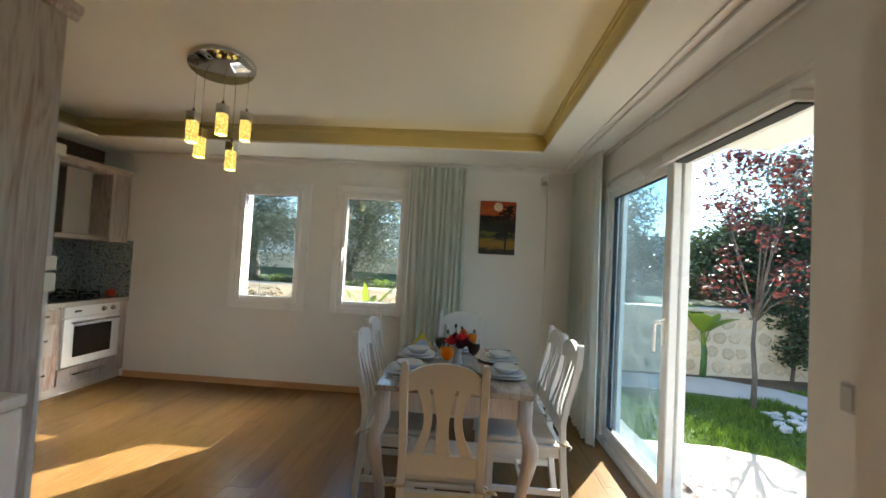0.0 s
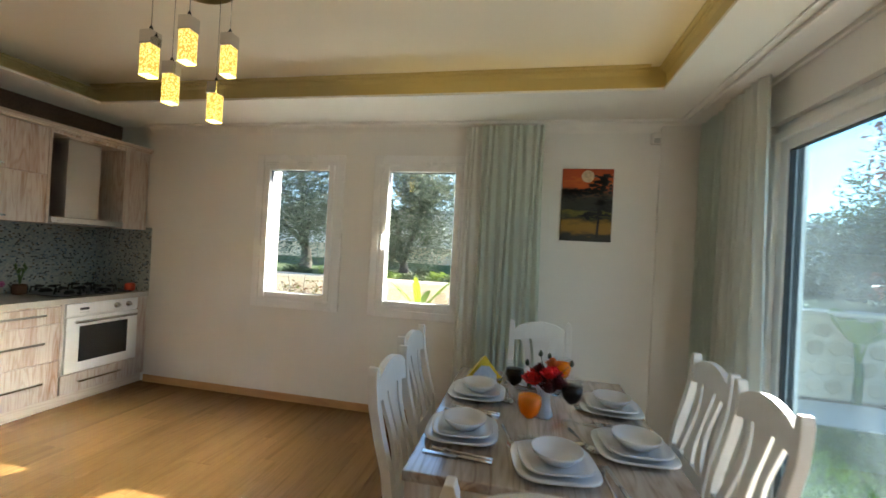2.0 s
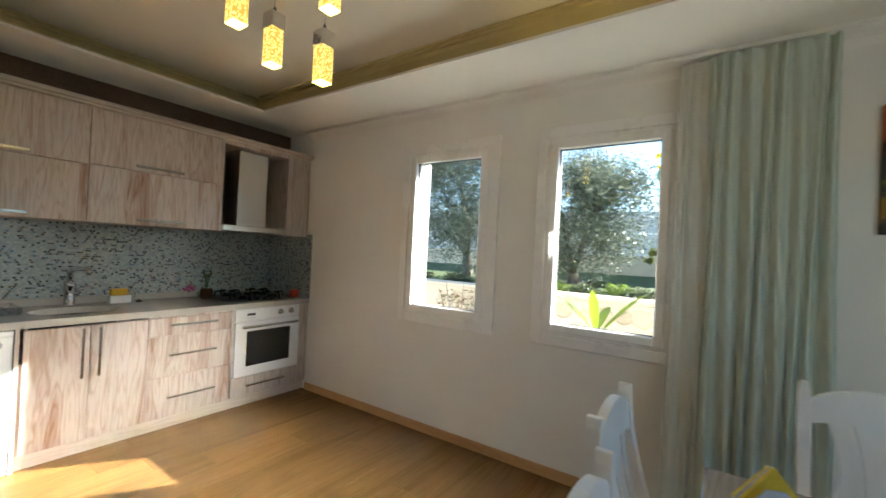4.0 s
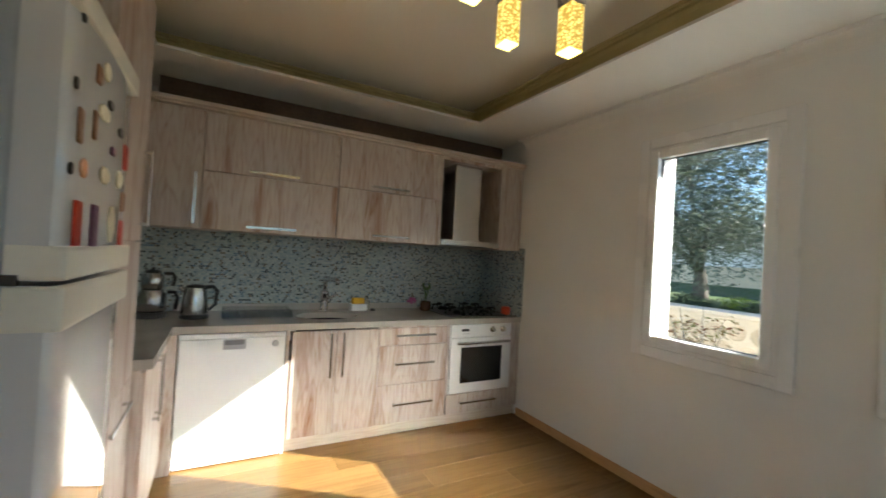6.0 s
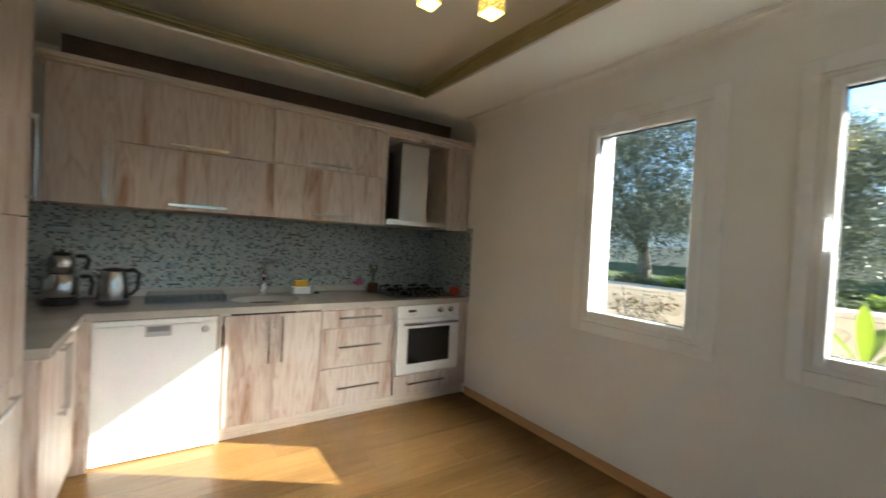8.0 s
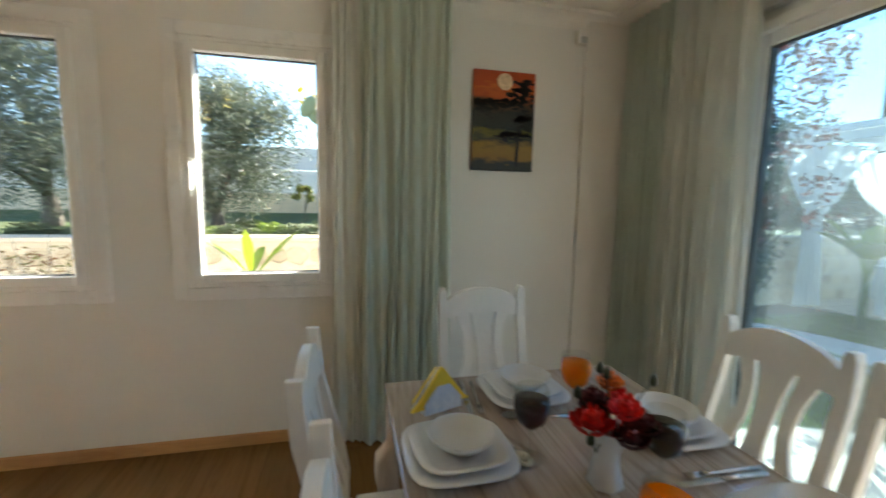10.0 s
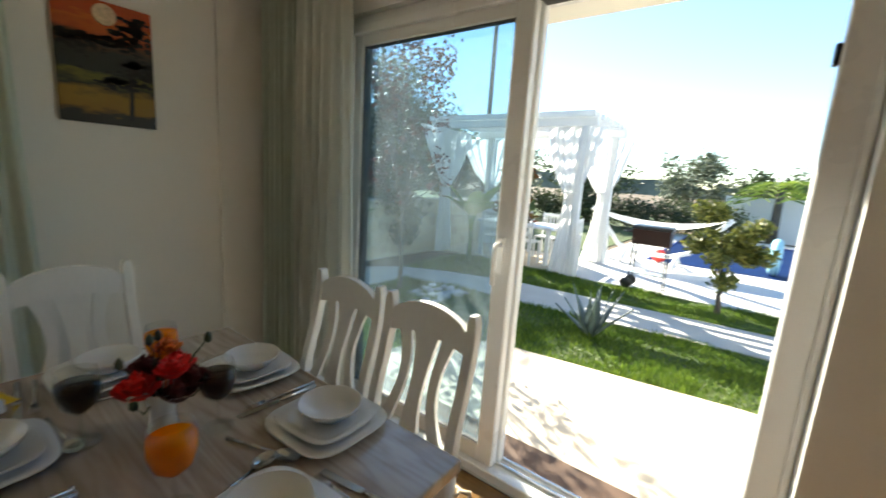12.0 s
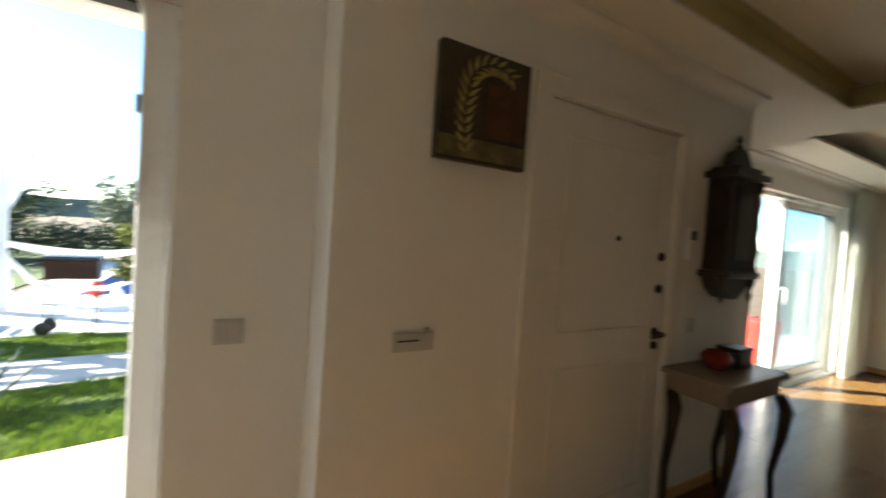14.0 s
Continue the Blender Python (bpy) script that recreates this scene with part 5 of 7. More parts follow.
# ---------------------------------------------------------------- curtains
def cloth(name, colour, through_colour, share):
    m = bpy.data.materials.new(name)
    m.use_nodes = True
    t = m.node_tree
    N, L = t.nodes, t.links
    b = N["Principled BSDF"]
    b.inputs["Roughness"].default_value = 0.9
    tr = N.new("ShaderNodeBsdfTranslucent")
    tr.inputs[0].default_value = (*through_colour, 1)
    co = N.new("ShaderNodeTexCoord")
    nz = N.new("ShaderNodeTexNoise")
    nz.inputs["Scale"].default_value, nz.inputs["Detail"].default_value = 5, 5
    L.new(co.outputs["Object"], nz.inputs["Vector"])
    mixc = N.new("ShaderNodeMix")
    mixc.data_type = "RGBA"
    mixc.inputs[6].default_value, mixc.inputs[7].default_value = (*(Vector(colour) * 0.88), 1), (*colour, 1)
    L.new(nz.outputs[0], mixc.inputs[0])
    L.new(mixc.outputs[2], b.inputs["Base Color"])
    wv = N.new("ShaderNodeTexNoise")
    wv.inputs["Scale"].default_value = 500
    L.new(co.outputs["Object"], wv.inputs["Vector"])
    bp = N.new("ShaderNodeBump")
    bp.inputs["Strength"].default_value, bp.inputs["Distance"].default_value = 0.3, 0.001
    L.new(wv.outputs[0], bp.inputs["Height"])
    L.new(bp.outputs[0], b.inputs["Normal"])
    mx = N.new("ShaderNodeMixShader")
    mx.inputs[0].default_value = share
    L.new(b.outputs[0], mx.inputs[1])
    L.new(tr.outputs[0], mx.inputs[2])
    L.new(mx.outputs[0], N["Material Output"].inputs[0])
    return m


M_green = cloth("pale_green_voile", (0.74, 0.80, 0.74), (0.76, 0.82, 0.75), 0.45)
M_sheer = cloth("white_voile", (0.80, 0.82, 0.77), (0.82, 0.83, 0.79), 0.4)


def drape(bm, a, b, z0, z1, axis, plane, folds, depth, spread=0.0, phase=0.0, seed=1):
    """Pleated cloth from a to b along an axis; spread widens it towards the floor."""
    rng = random.Random(seed)
    jit = [rng.uniform(0.6, 1.25) for _ in range(folds * 2 + 4)]
    n, rows = folds * 10, 14
    grid = []
    for r in range(rows + 1):
        v = r / rows
        z = z1 + (z0 - z1) * v
        line = []
        for k in range(n + 1):
            u = k / n
            f = u * folds
            w = math.sin(f * 2 * math.pi + phase + 0.5 * math.sin(v * 2.3 + f))
            amp = depth * jit[int(f * 2)] * (0.75 + 0.35 * v)
            s = a + (b - a) * u + spread * v * (u - 0.5) * 2 + 0.010 * math.sin(v * 5 + f * 2.1)
            off = plane + amp * w
            line.append((s, off, z) if axis == "x" else (off, s, z))
        grid.append(line)
    for side in (0, 1):
        vs = [[bm.verts.new((p[0] + (0.0016 * side if axis == "y" else 0), p[1] + (0.0016 * side if axis == "x" else 0), p[2])) for p in line] for line in grid]
        for r in range(rows):
            for k in range(n):
                q = (vs[r][k], vs[r][k + 1], vs[r + 1][k + 1], vs[r + 1][k])
                bm.faces.new(q if side else q[::-1]).smooth = True
    return bm


cu1 = thing("curtain_by_window", "pale green pleated voile curtain hung beside the window", "curtain")
part("sheer", drape(bmesh.new(), 2.98, 3.16, 0.012, 2.345, "x", -0.10, 4, 0.014, 0.015, seed=4), M_sheer, cu1, "off-white sheer edge of the curtain")
part("panel", drape(bmesh.new(), 3.11, 3.58, 0.012, 2.345, "x", -0.135, 8, 0.021, 0.0, seed=2), M_green, cu1)
cu2 = thing("curtain_by_sliding_door", "pale green and white voile curtain beside the sliding door", "curtain")
part("panel", drape(bmesh.new(), -0.44, -0.05, 0.012, 2.37, "y", 4.67, 7, 0.030, 0.03, seed=7), M_green, cu2)
part("sheer", drape(bmesh.new(), -0.86, -0.42, 0.012, 2.37, "y", 4.65, 6, 0.030, 0.04, seed=9), M_sheer, cu2, "off-white sheer part of the curtain")
cu3 = thing("living_curtain", "white sheer curtain beside the living room door", "curtain")
part("panel", drape(bmesh.new(), -10.45, -9.70, 0.012, 2.37, "y", 5.02, 9, 0.03, 0.08, seed=12), M_sheer, cu3)


# ---------------------------------------------------------------- pictures
def sunset_paint():
    m = bpy.data.materials.new("sunset_oil_paint")
    m.use_nodes = True
    t = m.node_tree
    N, L = t.nodes, t.links
    b = N["Principled BSDF"]
    b.inputs["Roughness"].default_value = 0.45
    co = N.new("ShaderNodeTexCoord")
    nz = N.new("ShaderNodeTexNoise")
    nz.inputs["Scale"].default_value, nz.inputs["Detail"].default_value = 9, 6
    mp = N.new("ShaderNodeMapping")
    mp.inputs["Scale"].default_value = (0.6, 1, 1.6)
    L.new(co.outputs["Generated"], mp.inputs[0])
    mp2 = N.new("ShaderNodeMapping")
    mp2.inputs["Scale"].default_value = (1.0, 1, 3.0)
    L.new(co.outputs["Object"], mp2.inputs[0])
    L.new(mp2.outputs[0], nz.inputs["Vector"])
    sep = N.new("ShaderNodeSeparateXYZ")
    L.new(co.outputs["Generated"], sep.inputs[0])
    mad = N.new("ShaderNodeMath")
    mad.operation = "MULTIPLY_ADD"
    mad.inputs[1].default_value = 0.24
    L.new(nz.outputs[0], mad.inputs[0])
    L.new(sep.outputs[2], mad.inputs[2])
    ramp = N.new("ShaderNodeValToRGB")
    e = ramp.color_ramp.elements
    e[0].position, e[0].color = 0.08, (0.012, 0.014, 0.010, 1)
    e[1].position, e[1].color = 1.1, (0.42, 0.06, 0.008, 1)
    for p, c in ((0.20, (0.02, 0.02, 0.012, 1)), (0.25, (0.24, 0.13, 0.008, 1)), (0.36, (0.26, 0.15, 0.01, 1)), (0.43, (0.02, 0.025, 0.012, 1)), (0.50, (0.13, 0.12, 0.012, 1)), (0.55, (0.016, 0.02, 0.014, 1)), (0.72, (0.018, 0.02, 0.014, 1)), (0.80, (0.09, 0.035, 0.012, 1)), (0.88, (0.38, 0.06, 0.008, 1)), (0.96, (0.5, 0.11, 0.01, 1))):
        k = e.new(min(p, 1.0))
        k.color = c
    L.new(mad.outputs[0], ramp.inputs[0])
    L.new(ramp.outputs[0], b.inputs["Base Color"])
    bp = N.new("ShaderNodeBump")
    bp.inputs["Strength"].default_value, bp.inputs["Distance"].default_value = 0.4, 0.002
    L.new(nz.outputs[0], bp.inputs["Height"])
    L.new(bp.outputs[0], b.inputs["Normal"])
    return m


pic = thing("sunset_painting", "unframed canvas painting of an orange sunset with dark trees", "painting")
part("canvas", boxed(3.722, 4.088, -0.024, -0.002, 1.503, 2.047, bevel=0.002), sunset_paint(), pic)
M_moon = material("pale_moon_paint", (0.72, 0.55, 0.36), 0.6, vary=0.2, scale=40)
bm = lathe(bmesh.new(), [(0.046, 0), (0.044, 0.002)], 24)
bmesh.ops.rotate(bm, verts=bm.verts, cent=(0, 0, 0), matrix=Matrix.Rotation(radians(90), 3, "X"))
bmesh.ops.translate(bm, verts=bm.verts, vec=(3.905, -0.0245, 1.99))
part("moon", bm, M_moon, pic)
M_treepaint = material("black_tree_paint", (0.012, 0.012, 0.010), 0.55, vary=0.3)
rng = random.Random(21)
part("painted_trunk", strip(bmesh.new(), [(3.975, 3.995, -0.0252, 1.53), (3.985, 4.0, -0.0252, 1.66), (3.98, 3.992, -0.0252, 1.74)], 0.001), M_treepaint, pic)
for cx, cz, n, sx, sz in ((3.95, 1.70, 60, 0.12, 0.03), (4.02, 1.78, 60, 0.07, 0.04), (4.00, 1.94, 90, 0.09, 0.05), (3.93, 1.87, 60, 0.16, 0.025), (3.80, 1.85, 60, 0.09, 0.04)):
    bm = bmesh.new()
    for k in range(n):
        x, z = min(4.07, max(3.74, cx + rng.gauss(0, sx * 0.5))), cz + rng.gauss(0, sz * 0.6)
        w = rng.uniform(0.006, 0.016)
        strip(bm, [(x - w, x + w, -0.0252, z), (x - w * 1.4, x + w * 1.1, -0.0252, z + w * 0.5), (x - w * 0.5, x + w * 0.6, -0.0252, z + w)], 0.0008)
    tagged(part("painted_foliage", bm, M_treepaint, pic), kind="stuff")

pic2 = thing("leaf_painting", "square dark brown canvas with a curling golden leaf", "painting")
M_dark = material("umber_canvas", (0.045, 0.032, 0.014), 0.5, vary=0.45, scale=5, grain=60, bump=0.25)
PY, PZ = -3.918, 1.69
part("canvas", boxed(4.482, 4.518, PY, PY + 0.402, PZ, PZ + 0.41, bevel=0.002), M_dark, pic2)
M_square = material("rust_square_paint", (0.085, 0.032, 0.010), 0.5, vary=0.35, scale=9, bump=0.2)
part("painted_square", boxed(4.4805, 4.4815, PY + 0.02, PY + 0.20, PZ + 0.10, PZ + 0.30), M_square, pic2)
M_goldleaf = material("pale_gold_paint", (0.42, 0.34, 0.12), 0.45, vary=0.3, scale=30, bump=0.2)
M_dim = material("khaki_ground_paint", (0.17, 0.14, 0.06), 0.5, vary=0.4, scale=8, bump=0.2)
part("painted_ground", strip(bmesh.new(), [(4.4795, 4.481, PY + 0.20, PZ + 0.012), (4.4795, 4.481, PY + 0.20, PZ + 0.085)], 0.396), M_dim, pic2)
pts = []
for k in range(15):
    v = k / 14
    if v < 0.5:
        pts.append((PY + 0.285 + 0.012 * math.sin(v * 6), PZ + 0.03 + 0.46 * v))
    else:
        a = (v - 0.5) * 2 * radians(125)
        pts.append((PY + 0.285 - 0.115 * (1 - math.cos(a)), PZ + 0.26 + 0.105 * math.sin(a)))
for k in range(15):
    y, z = pts[k]
    j = min(13, k)
    base = math.atan2(pts[j + 1][1] - pts[j][1], pts[j + 1][0] - pts[j][0])
    for q in (-1, 1):
        a = base + q * 0.7
        ln = 0.066 * (0.62 + 0.38 * math.sin(math.pi * (k + 1.5) / 17))
        bm = bmesh.new()
        vs = [bm.verts.new((4.4785, y + ln * f * math.cos(a) - w * math.sin(a), z + ln * f * math.sin(a) + w * math.cos(a))) for f, w in ((0.05, 0), (0.45, -0.0085), (1.1, 0), (0.45, 0.0085))]
        vs2 = [bm.verts.new(v.co + Vector((0.0008, 0, 0))) for v in vs]
        bm.faces.new(vs)
        bm.faces.new(vs2[::-1])
        for e in range(4):
            bm.faces.new((vs[e], vs2[e], vs2[(e + 1) % 4], vs[(e + 1) % 4]))
        part("painted_leaf", bm, M_goldleaf, pic2)

# ---------------------------------------------------------------- pendant lamp
PL = Z2 - 0.035
lamp = thing("pendant_lamp", "chrome oval ceiling lamp with five bubbled amber glass pendants", "lamp")
bm = lathe(bmesh.new(), [(0.9, 0.034), (1.0, 0.03), (1.0, 0.008), (0.97, 0.0), (0.02, 0.0)], 48)
bmesh.ops.scale(bm, verts=bm.verts, vec=(0.28, 0.20, 1))
bmesh.ops.rotate(bm, verts=bm.verts, cent=(0, 0, 0), matrix=Matrix.Rotation(radians(-50), 3, "Z"))
bmesh.ops.translate(bm, verts=bm.verts, vec=(1.94, -1.66, PL))
part("ceiling_plate", bm, M_mirror, lamp)


def bubble_glass():
    m = bpy.data.materials.new("amber_bubble_glass")
    m.use_nodes = True
    t = m.node_tree
    N, L = t.nodes, t.links
    b = N["Principled BSDF"]
    b.inputs["Roughness"].default_value = 0.15
    co = N.new("ShaderNodeTexCoord")
    vo = N.new("ShaderNodeTexVoronoi")
    vo.inputs["Scale"].default_value = 130
    L.new(co.outputs["Object"], vo.inputs["Vector"])
    ramp = N.new("ShaderNodeValToRGB")
    ramp.color_ramp.elements[0].color, ramp.color_ramp.elements[1].color = (1.0, 0.70, 0.20, 1), (0.28, 0.17, 0.03, 1)
    ramp.color_ramp.elements[0].position, ramp.color_ramp.elements[1].position = 0.15, 0.55
    L.new(vo.outputs["Distance"], ramp.inputs[0])
    L.new(ramp.outputs[0], b.inputs["Base Color"])
    L.new(ramp.outputs[0], b.inputs["Emission Color"])
    b.inputs["Emission Strength"].default_value = 0.45
    bp = N.new("ShaderNodeBump")
    bp.inputs["Strength"].default_value, bp.inputs["Distance"].default_value = 0.6, 0.003
    L.new(vo.outputs["Distance"], bp.inputs["Height"])
    L.new(bp.outputs[0], b.inputs["Normal"])
    return m


M_bubble = bubble_glass()
M_tip = glowing("lit_glass_end", (1.0, 0.80, 0.15), 1.4)
for x, y, z in ((1.837, -1.757, 2.055), (1.772, -1.583, 2.004), (2.02, -1.749, 2.11), (2.072, -1.571, 2.129), (1.925, -1.473, 1.949)):
    wire = part("wire", tube(bmesh.new(), [(x, y, PL), (x, y, z + 0.22)], 0.0018, 6), M_chrome, lamp)
    cap = part("lamp_cap", boxed(x - 0.029, x + 0.029, y - 0.029, y + 0.029, z + 0.135, z + 0.195, bevel=0.002), M_mirror, lamp, "square chrome lamp cap")
    part("ferrule", lathe(bmesh.new(), [(0.008, 0.1955), (0.008, 0.21), (0.004, 0.222)], 12, (x, y, z)), M_black, cap)
    gl = part("glass_pendant", boxed(x - 0.026, x + 0.026, y - 0.026, y + 0.026, z + 0.006, z + 0.1345, bevel=0.003, seg=2), M_bubble, lamp, "amber bubbled glass block, lit")
    part("glass_end", boxed(x - 0.0255, x + 0.0255, y - 0.0255, y + 0.0255, z, z + 0.0058, bevel=0.002), M_tip, gl, "glowing lower face")


# ---------------------------------------------------------------- wall fittings
M_switch = material("grey_switch_plastic", (0.50, 0.50, 0.48), 0.4, vary=0.02, bump=0.02)
sw = thing("light_switch", "double grey light switch on the wall by the door", "switch")
part("plate", boxed(4.751, 4.759, -2.968, -2.876, 1.003, 1.089, bevel=0.003, seg=2), M_switch, sw)
part("rocker", boxed(4.747, 4.7505, -2.961, -2.924, 1.011, 1.081, bevel=0.002), M_switch, sw)
part("rocker", boxed(4.747, 4.7505, -2.920, -2.883, 1.011, 1.081, bevel=0.002), M_switch, sw)
th = thing("thermostat", "white thermostat panel with a round dial", "thermostat")
part("plate", boxed(4.508, 4.519, -3.575, -3.415, 1.0, 1.068, bevel=0.004, seg=2), M_switch, th)
part("slot", boxed(4.5065, 4.5078, -3.515, -3.43, 1.036, 1.042), M_black, th)
bm = lathe(bmesh.new(), [(0.026, 0), (0.026, 0.010), (0.022, 0.014)], 24)
bmesh.ops.rotate(bm, verts=bm.verts, cent=(0, 0, 0), matrix=Matrix.Rotation(radians(-90), 3, "Y"))
bmesh.ops.translate(bm, verts=bm.verts, vec=(4.5075, -3.54, 1.045))
part("dial", bm, M_switch, th)
part("pin", boxed(4.500, 4.508, -3.545, -3.535, 1.069, 1.085), M_switch, th)
det = thing("alarm_detector", "small white alarm detector high in the corner", "detector")
part("case", boxed(4.33, 4.40, -0.045, -0.001, 2.23, 2.315, bevel=0.014, seg=3), M_trim, det)
part("lens", boxed(4.345, 4.385, -0.050, -0.0455, 2.235, 2.27, bevel=0.002), M_switch, det)

# ---------------------------------------------------------------- entrance door
ed = thing("door_entrance", "closed white panelled entrance door with dark locks", "door", kind="structure")
M_doorw = material("white_door_paint", (0.74, 0.72, 0.68), 0.4, vary=0.02, bump=0.04)
bm = boxed(4.500, 4.5195, -4.058, -3.975, 0.0, 2.12, bevel=0.003)
box(bm, 4.500, 4.5195, -5.115, -5.032, 0.0, 2.12, bevel=0.003)
box(bm, 4.5005, 4.5195, -5.031, -4.059, 2.042, 2.12, bevel=0.003)
part("door_casing", bm, M_doorw, ed)
dl = part("door_leaf", boxed(4.53, 4.575, -5.025, -4.063, 0.004, 2.036, bevel=0.003), M_doorw, ed)
for z0, z1 in ((0.15, 0.85), (1.0, 1.9)):
    bm = bmesh.new()
    for d in ((-4.90, -4.20, z0, z0 + 0.02), (-4.90, -4.20, z1 - 0.02, z1), (-4.90, -4.88, z0 + 0.02, z1 - 0.02), (-4.22, -4.20, z0 + 0.02, z1 - 0.02)):
        box(bm, 4.522, 4.5295, d[0], d[1], d[2], d[3], bevel=0.003)
    part("panel_moulding", bm, M_doorw, dl)
for z in (0.35, 1.38, 1.75):
    part("hinge", lathe(bmesh.new(), [(0.008, -0.05), (0.008, 0.05)], 10, (4.523, -4.066, z)), M_enamel, ed)
M_bronze = material("dark_bronze", (0.06, 0.045, 0.03), 0.35, 0.9, bump=0.05)


def disc_on_door(y, z, r, d, nm):
    b = lathe(bmesh.new(), [(r, 0), (r, d * 0.6), (r * 0.6, d)], 20)
    bmesh.ops.rotate(b, verts=b.verts, cent=(0, 0, 0), matrix=Matrix.Rotation(radians(-90), 3, "Y"))
    bmesh.ops.translate(b, verts=b.verts, vec=(4.5295, y, z))
    return part(nm, b, M_bronze, dl, "dark bronze door fitting")


disc_on_door(-4.585, 1.464, 0.014, 0.012, "peephole")
disc_on_door(-4.945, 1.385, 0.024, 0.02, "lock_rosette")
disc_on_door(-4.945, 1.213, 0.024, 0.02, "lock_rosette")
disc_on_door(-4.94, 0.91, 0.022, 0.02, "lock_rosette")
bm = tube(bmesh.new(), [(4.53, -4.94, 0.98), (4.47, -4.94, 0.98), (4.462, -4.92, 0.98), (4.46, -4.82, 0.975)], [0.012, 0.011, 0.011, 0.009], 10)
part("lever_handle", bm, M_bronze, dl, "dark bronze lever handle")
disc_on_door(-4.94, 0.98, 0.026, 0.014, "handle_rosette")
part("threshold", boxed(4.50, 4.94, -5.03, -4.06, 0.0005, 0.0035), M_under, ed)
part("outer_leaf", boxed(4.58, 4.62, -5.025, -4.063, 0.004, 2.036), M_doorw, ed)
ic = thing("intercom", "white wall intercom handset by the entrance door", "intercom")
part("case", boxed(4.495, 4.519, -5.225, -5.145, 1.38, 1.56, bevel=0.006, seg=2), M_trim, ic)
part("screen", boxed(4.492, 4.4945, -5.215, -5.155, 1.49, 1.54), M_black, ic)
sw2 = thing("hall_switch", "grey light switch beside the entrance door", "switch")
part("plate", boxed(4.511, 4.519, -5.30, -5.22, 0.965, 1.045, bevel=0.003, seg=2), M_switch, sw2)
part("rocker", boxed(4.508, 4.5105, -5.29, -5.23, 0.975, 1.035, bevel=0.002), M_switch, sw2)

# ---------------------------------------------------------------- wall clock
M_walnut = wood("dark_walnut", (0.022, 0.011, 0.007), (0.007, 0.004, 0.003), "z", 0.42, 14.0, 0.6)
ck = thing("wall_clock", "carved dark walnut pendulum wall clock", "clock", pose(4.52, -5.47, 1.17))
part("case", boxed(-0.14, -0.002, -0.14, 0.14, 0.16, 0.68, bevel=0.008, seg=2), M_walnut, ck)
part("cornice", boxed(-0.18, -0.002, -0.195, 0.195, 0.68, 0.72, bevel=0.012, seg=2), M_walnut, ck)
part("upper_cornice", boxed(-0.16, -0.002, -0.13, 0.13, 0.721, 0.75, bevel=0.01, seg=2), M_walnut, ck)
bm = strip(bmesh.new(), [(-0.125, 0.125, 0, 0.751), (-0.11, 0.11, 0, 0.79), (-0.06, 0.06, 0, 0.84), (-0.02, 0.02, 0, 0.86)], 0.05)
bmesh.ops.rotate(bm, verts=bm.verts, cent=(0, 0, 0), matrix=Matrix.Rotation(radians(90), 3, "Z"))
bmesh.ops.translate(bm, verts=bm.verts, vec=(-0.08, 0, 0))
part("pediment", bm, M_walnut, ck)
for y in (-0.16, 0.16):
    part("column", lathe(bmesh.new(), [(0.02, 0.14), (0.028, 0.16), (0.016, 0.2), (0.024, 0.3), (0.014, 0.36), (0.022, 0.42), (0.014, 0.48), (0.024, 0.56), (0.016, 0.62), (0.028, 0.66), (0.028, 0.68)], 14, (-0.13, y, 0)), M_walnut, ck)
    part("drop_finial", lathe(bmesh.new(), [(0.004, -0.02), (0.016, 0.02), (0.008, 0.05), (0.022, 0.09), (0.026, 0.14)], 14, (-0.13, y, 0)), M_walnut, ck)
for y, z in ((0, 0.86), (-0.115, 0.75), (0.115, 0.75)):
    part("finial", lathe(bmesh.new(), [(0.016, 0.0), (0.022, 0.012), (0.008, 0.03), (0.018, 0.05), (0.004, 0.08)], 14, (-0.08, y, z)), M_walnut, ck)
part("base_moulding", boxed(-0.17, -0.002, -0.18, 0.18, 0.12, 0.159, bevel=0.01, seg=2), M_walnut, ck)
bm = strip(bmesh.new(), [(-0.03, 0.03, -0.06, -0.0), (-0.11, 0.11, -0.06, 0.05), (-0.16, 0.16, -0.06, 0.119)], 0.11)
bmesh.ops.rotate(bm, verts=bm.verts, cent=(0, 0, 0), matrix=Matrix.Rotation(radians(90), 3, "Z"))
bmesh.ops.translate(bm, verts=bm.verts, vec=(-0.13, 0, 0))
part("bracket", bm, M_walnut, ck)
part("clock_glass", boxed(-0.146, -0.1405, -0.095, 0.095, 0.22, 0.64, bevel=0.002), M_darkglass, ck)

# ---------------------------------------------------------------- console table with a red bowl
M_console = wood("grey_console_wood", (0.24, 0.20, 0.165), (0.12, 0.09, 0.07), "y", 0.4, 9, 0.5)
co_t = thing("console_table", "narrow console table with a pale top and dark curved legs", "console table", pose(4.33, -5.31, 0))
part("tabletop", boxed(-0.17, 0.17, -0.32, 0.32, 0.77, 0.80, bevel=0.006, seg=2), M_console, co_t)
part("apron", boxed(-0.14, 0.15, -0.29, 0.29, 0.68, 0.769), M_console, co_t)
for sx in (-0.15, 0.13):
    for sy in (-0.27, 0.27):
        part("leg", tube(bmesh.new(), [(sx, sy, 0.68), (sx - 0.03, sy * 1.04, 0.6), (sx - 0.02, sy * 1.02, 0.45), (sx + 0.01, sy * 0.96, 0.25), (sx, sy, 0.08), (sx - 0.02, sy * 1.05, 0.0)], [0.03, 0.035, 0.026, 0.018, 0.016, 0.024], 10), M_walnut, co_t)
M_lac = material("dark_red_lacquer", (0.22, 0.015, 0.012), 0.2, vary=0.15)
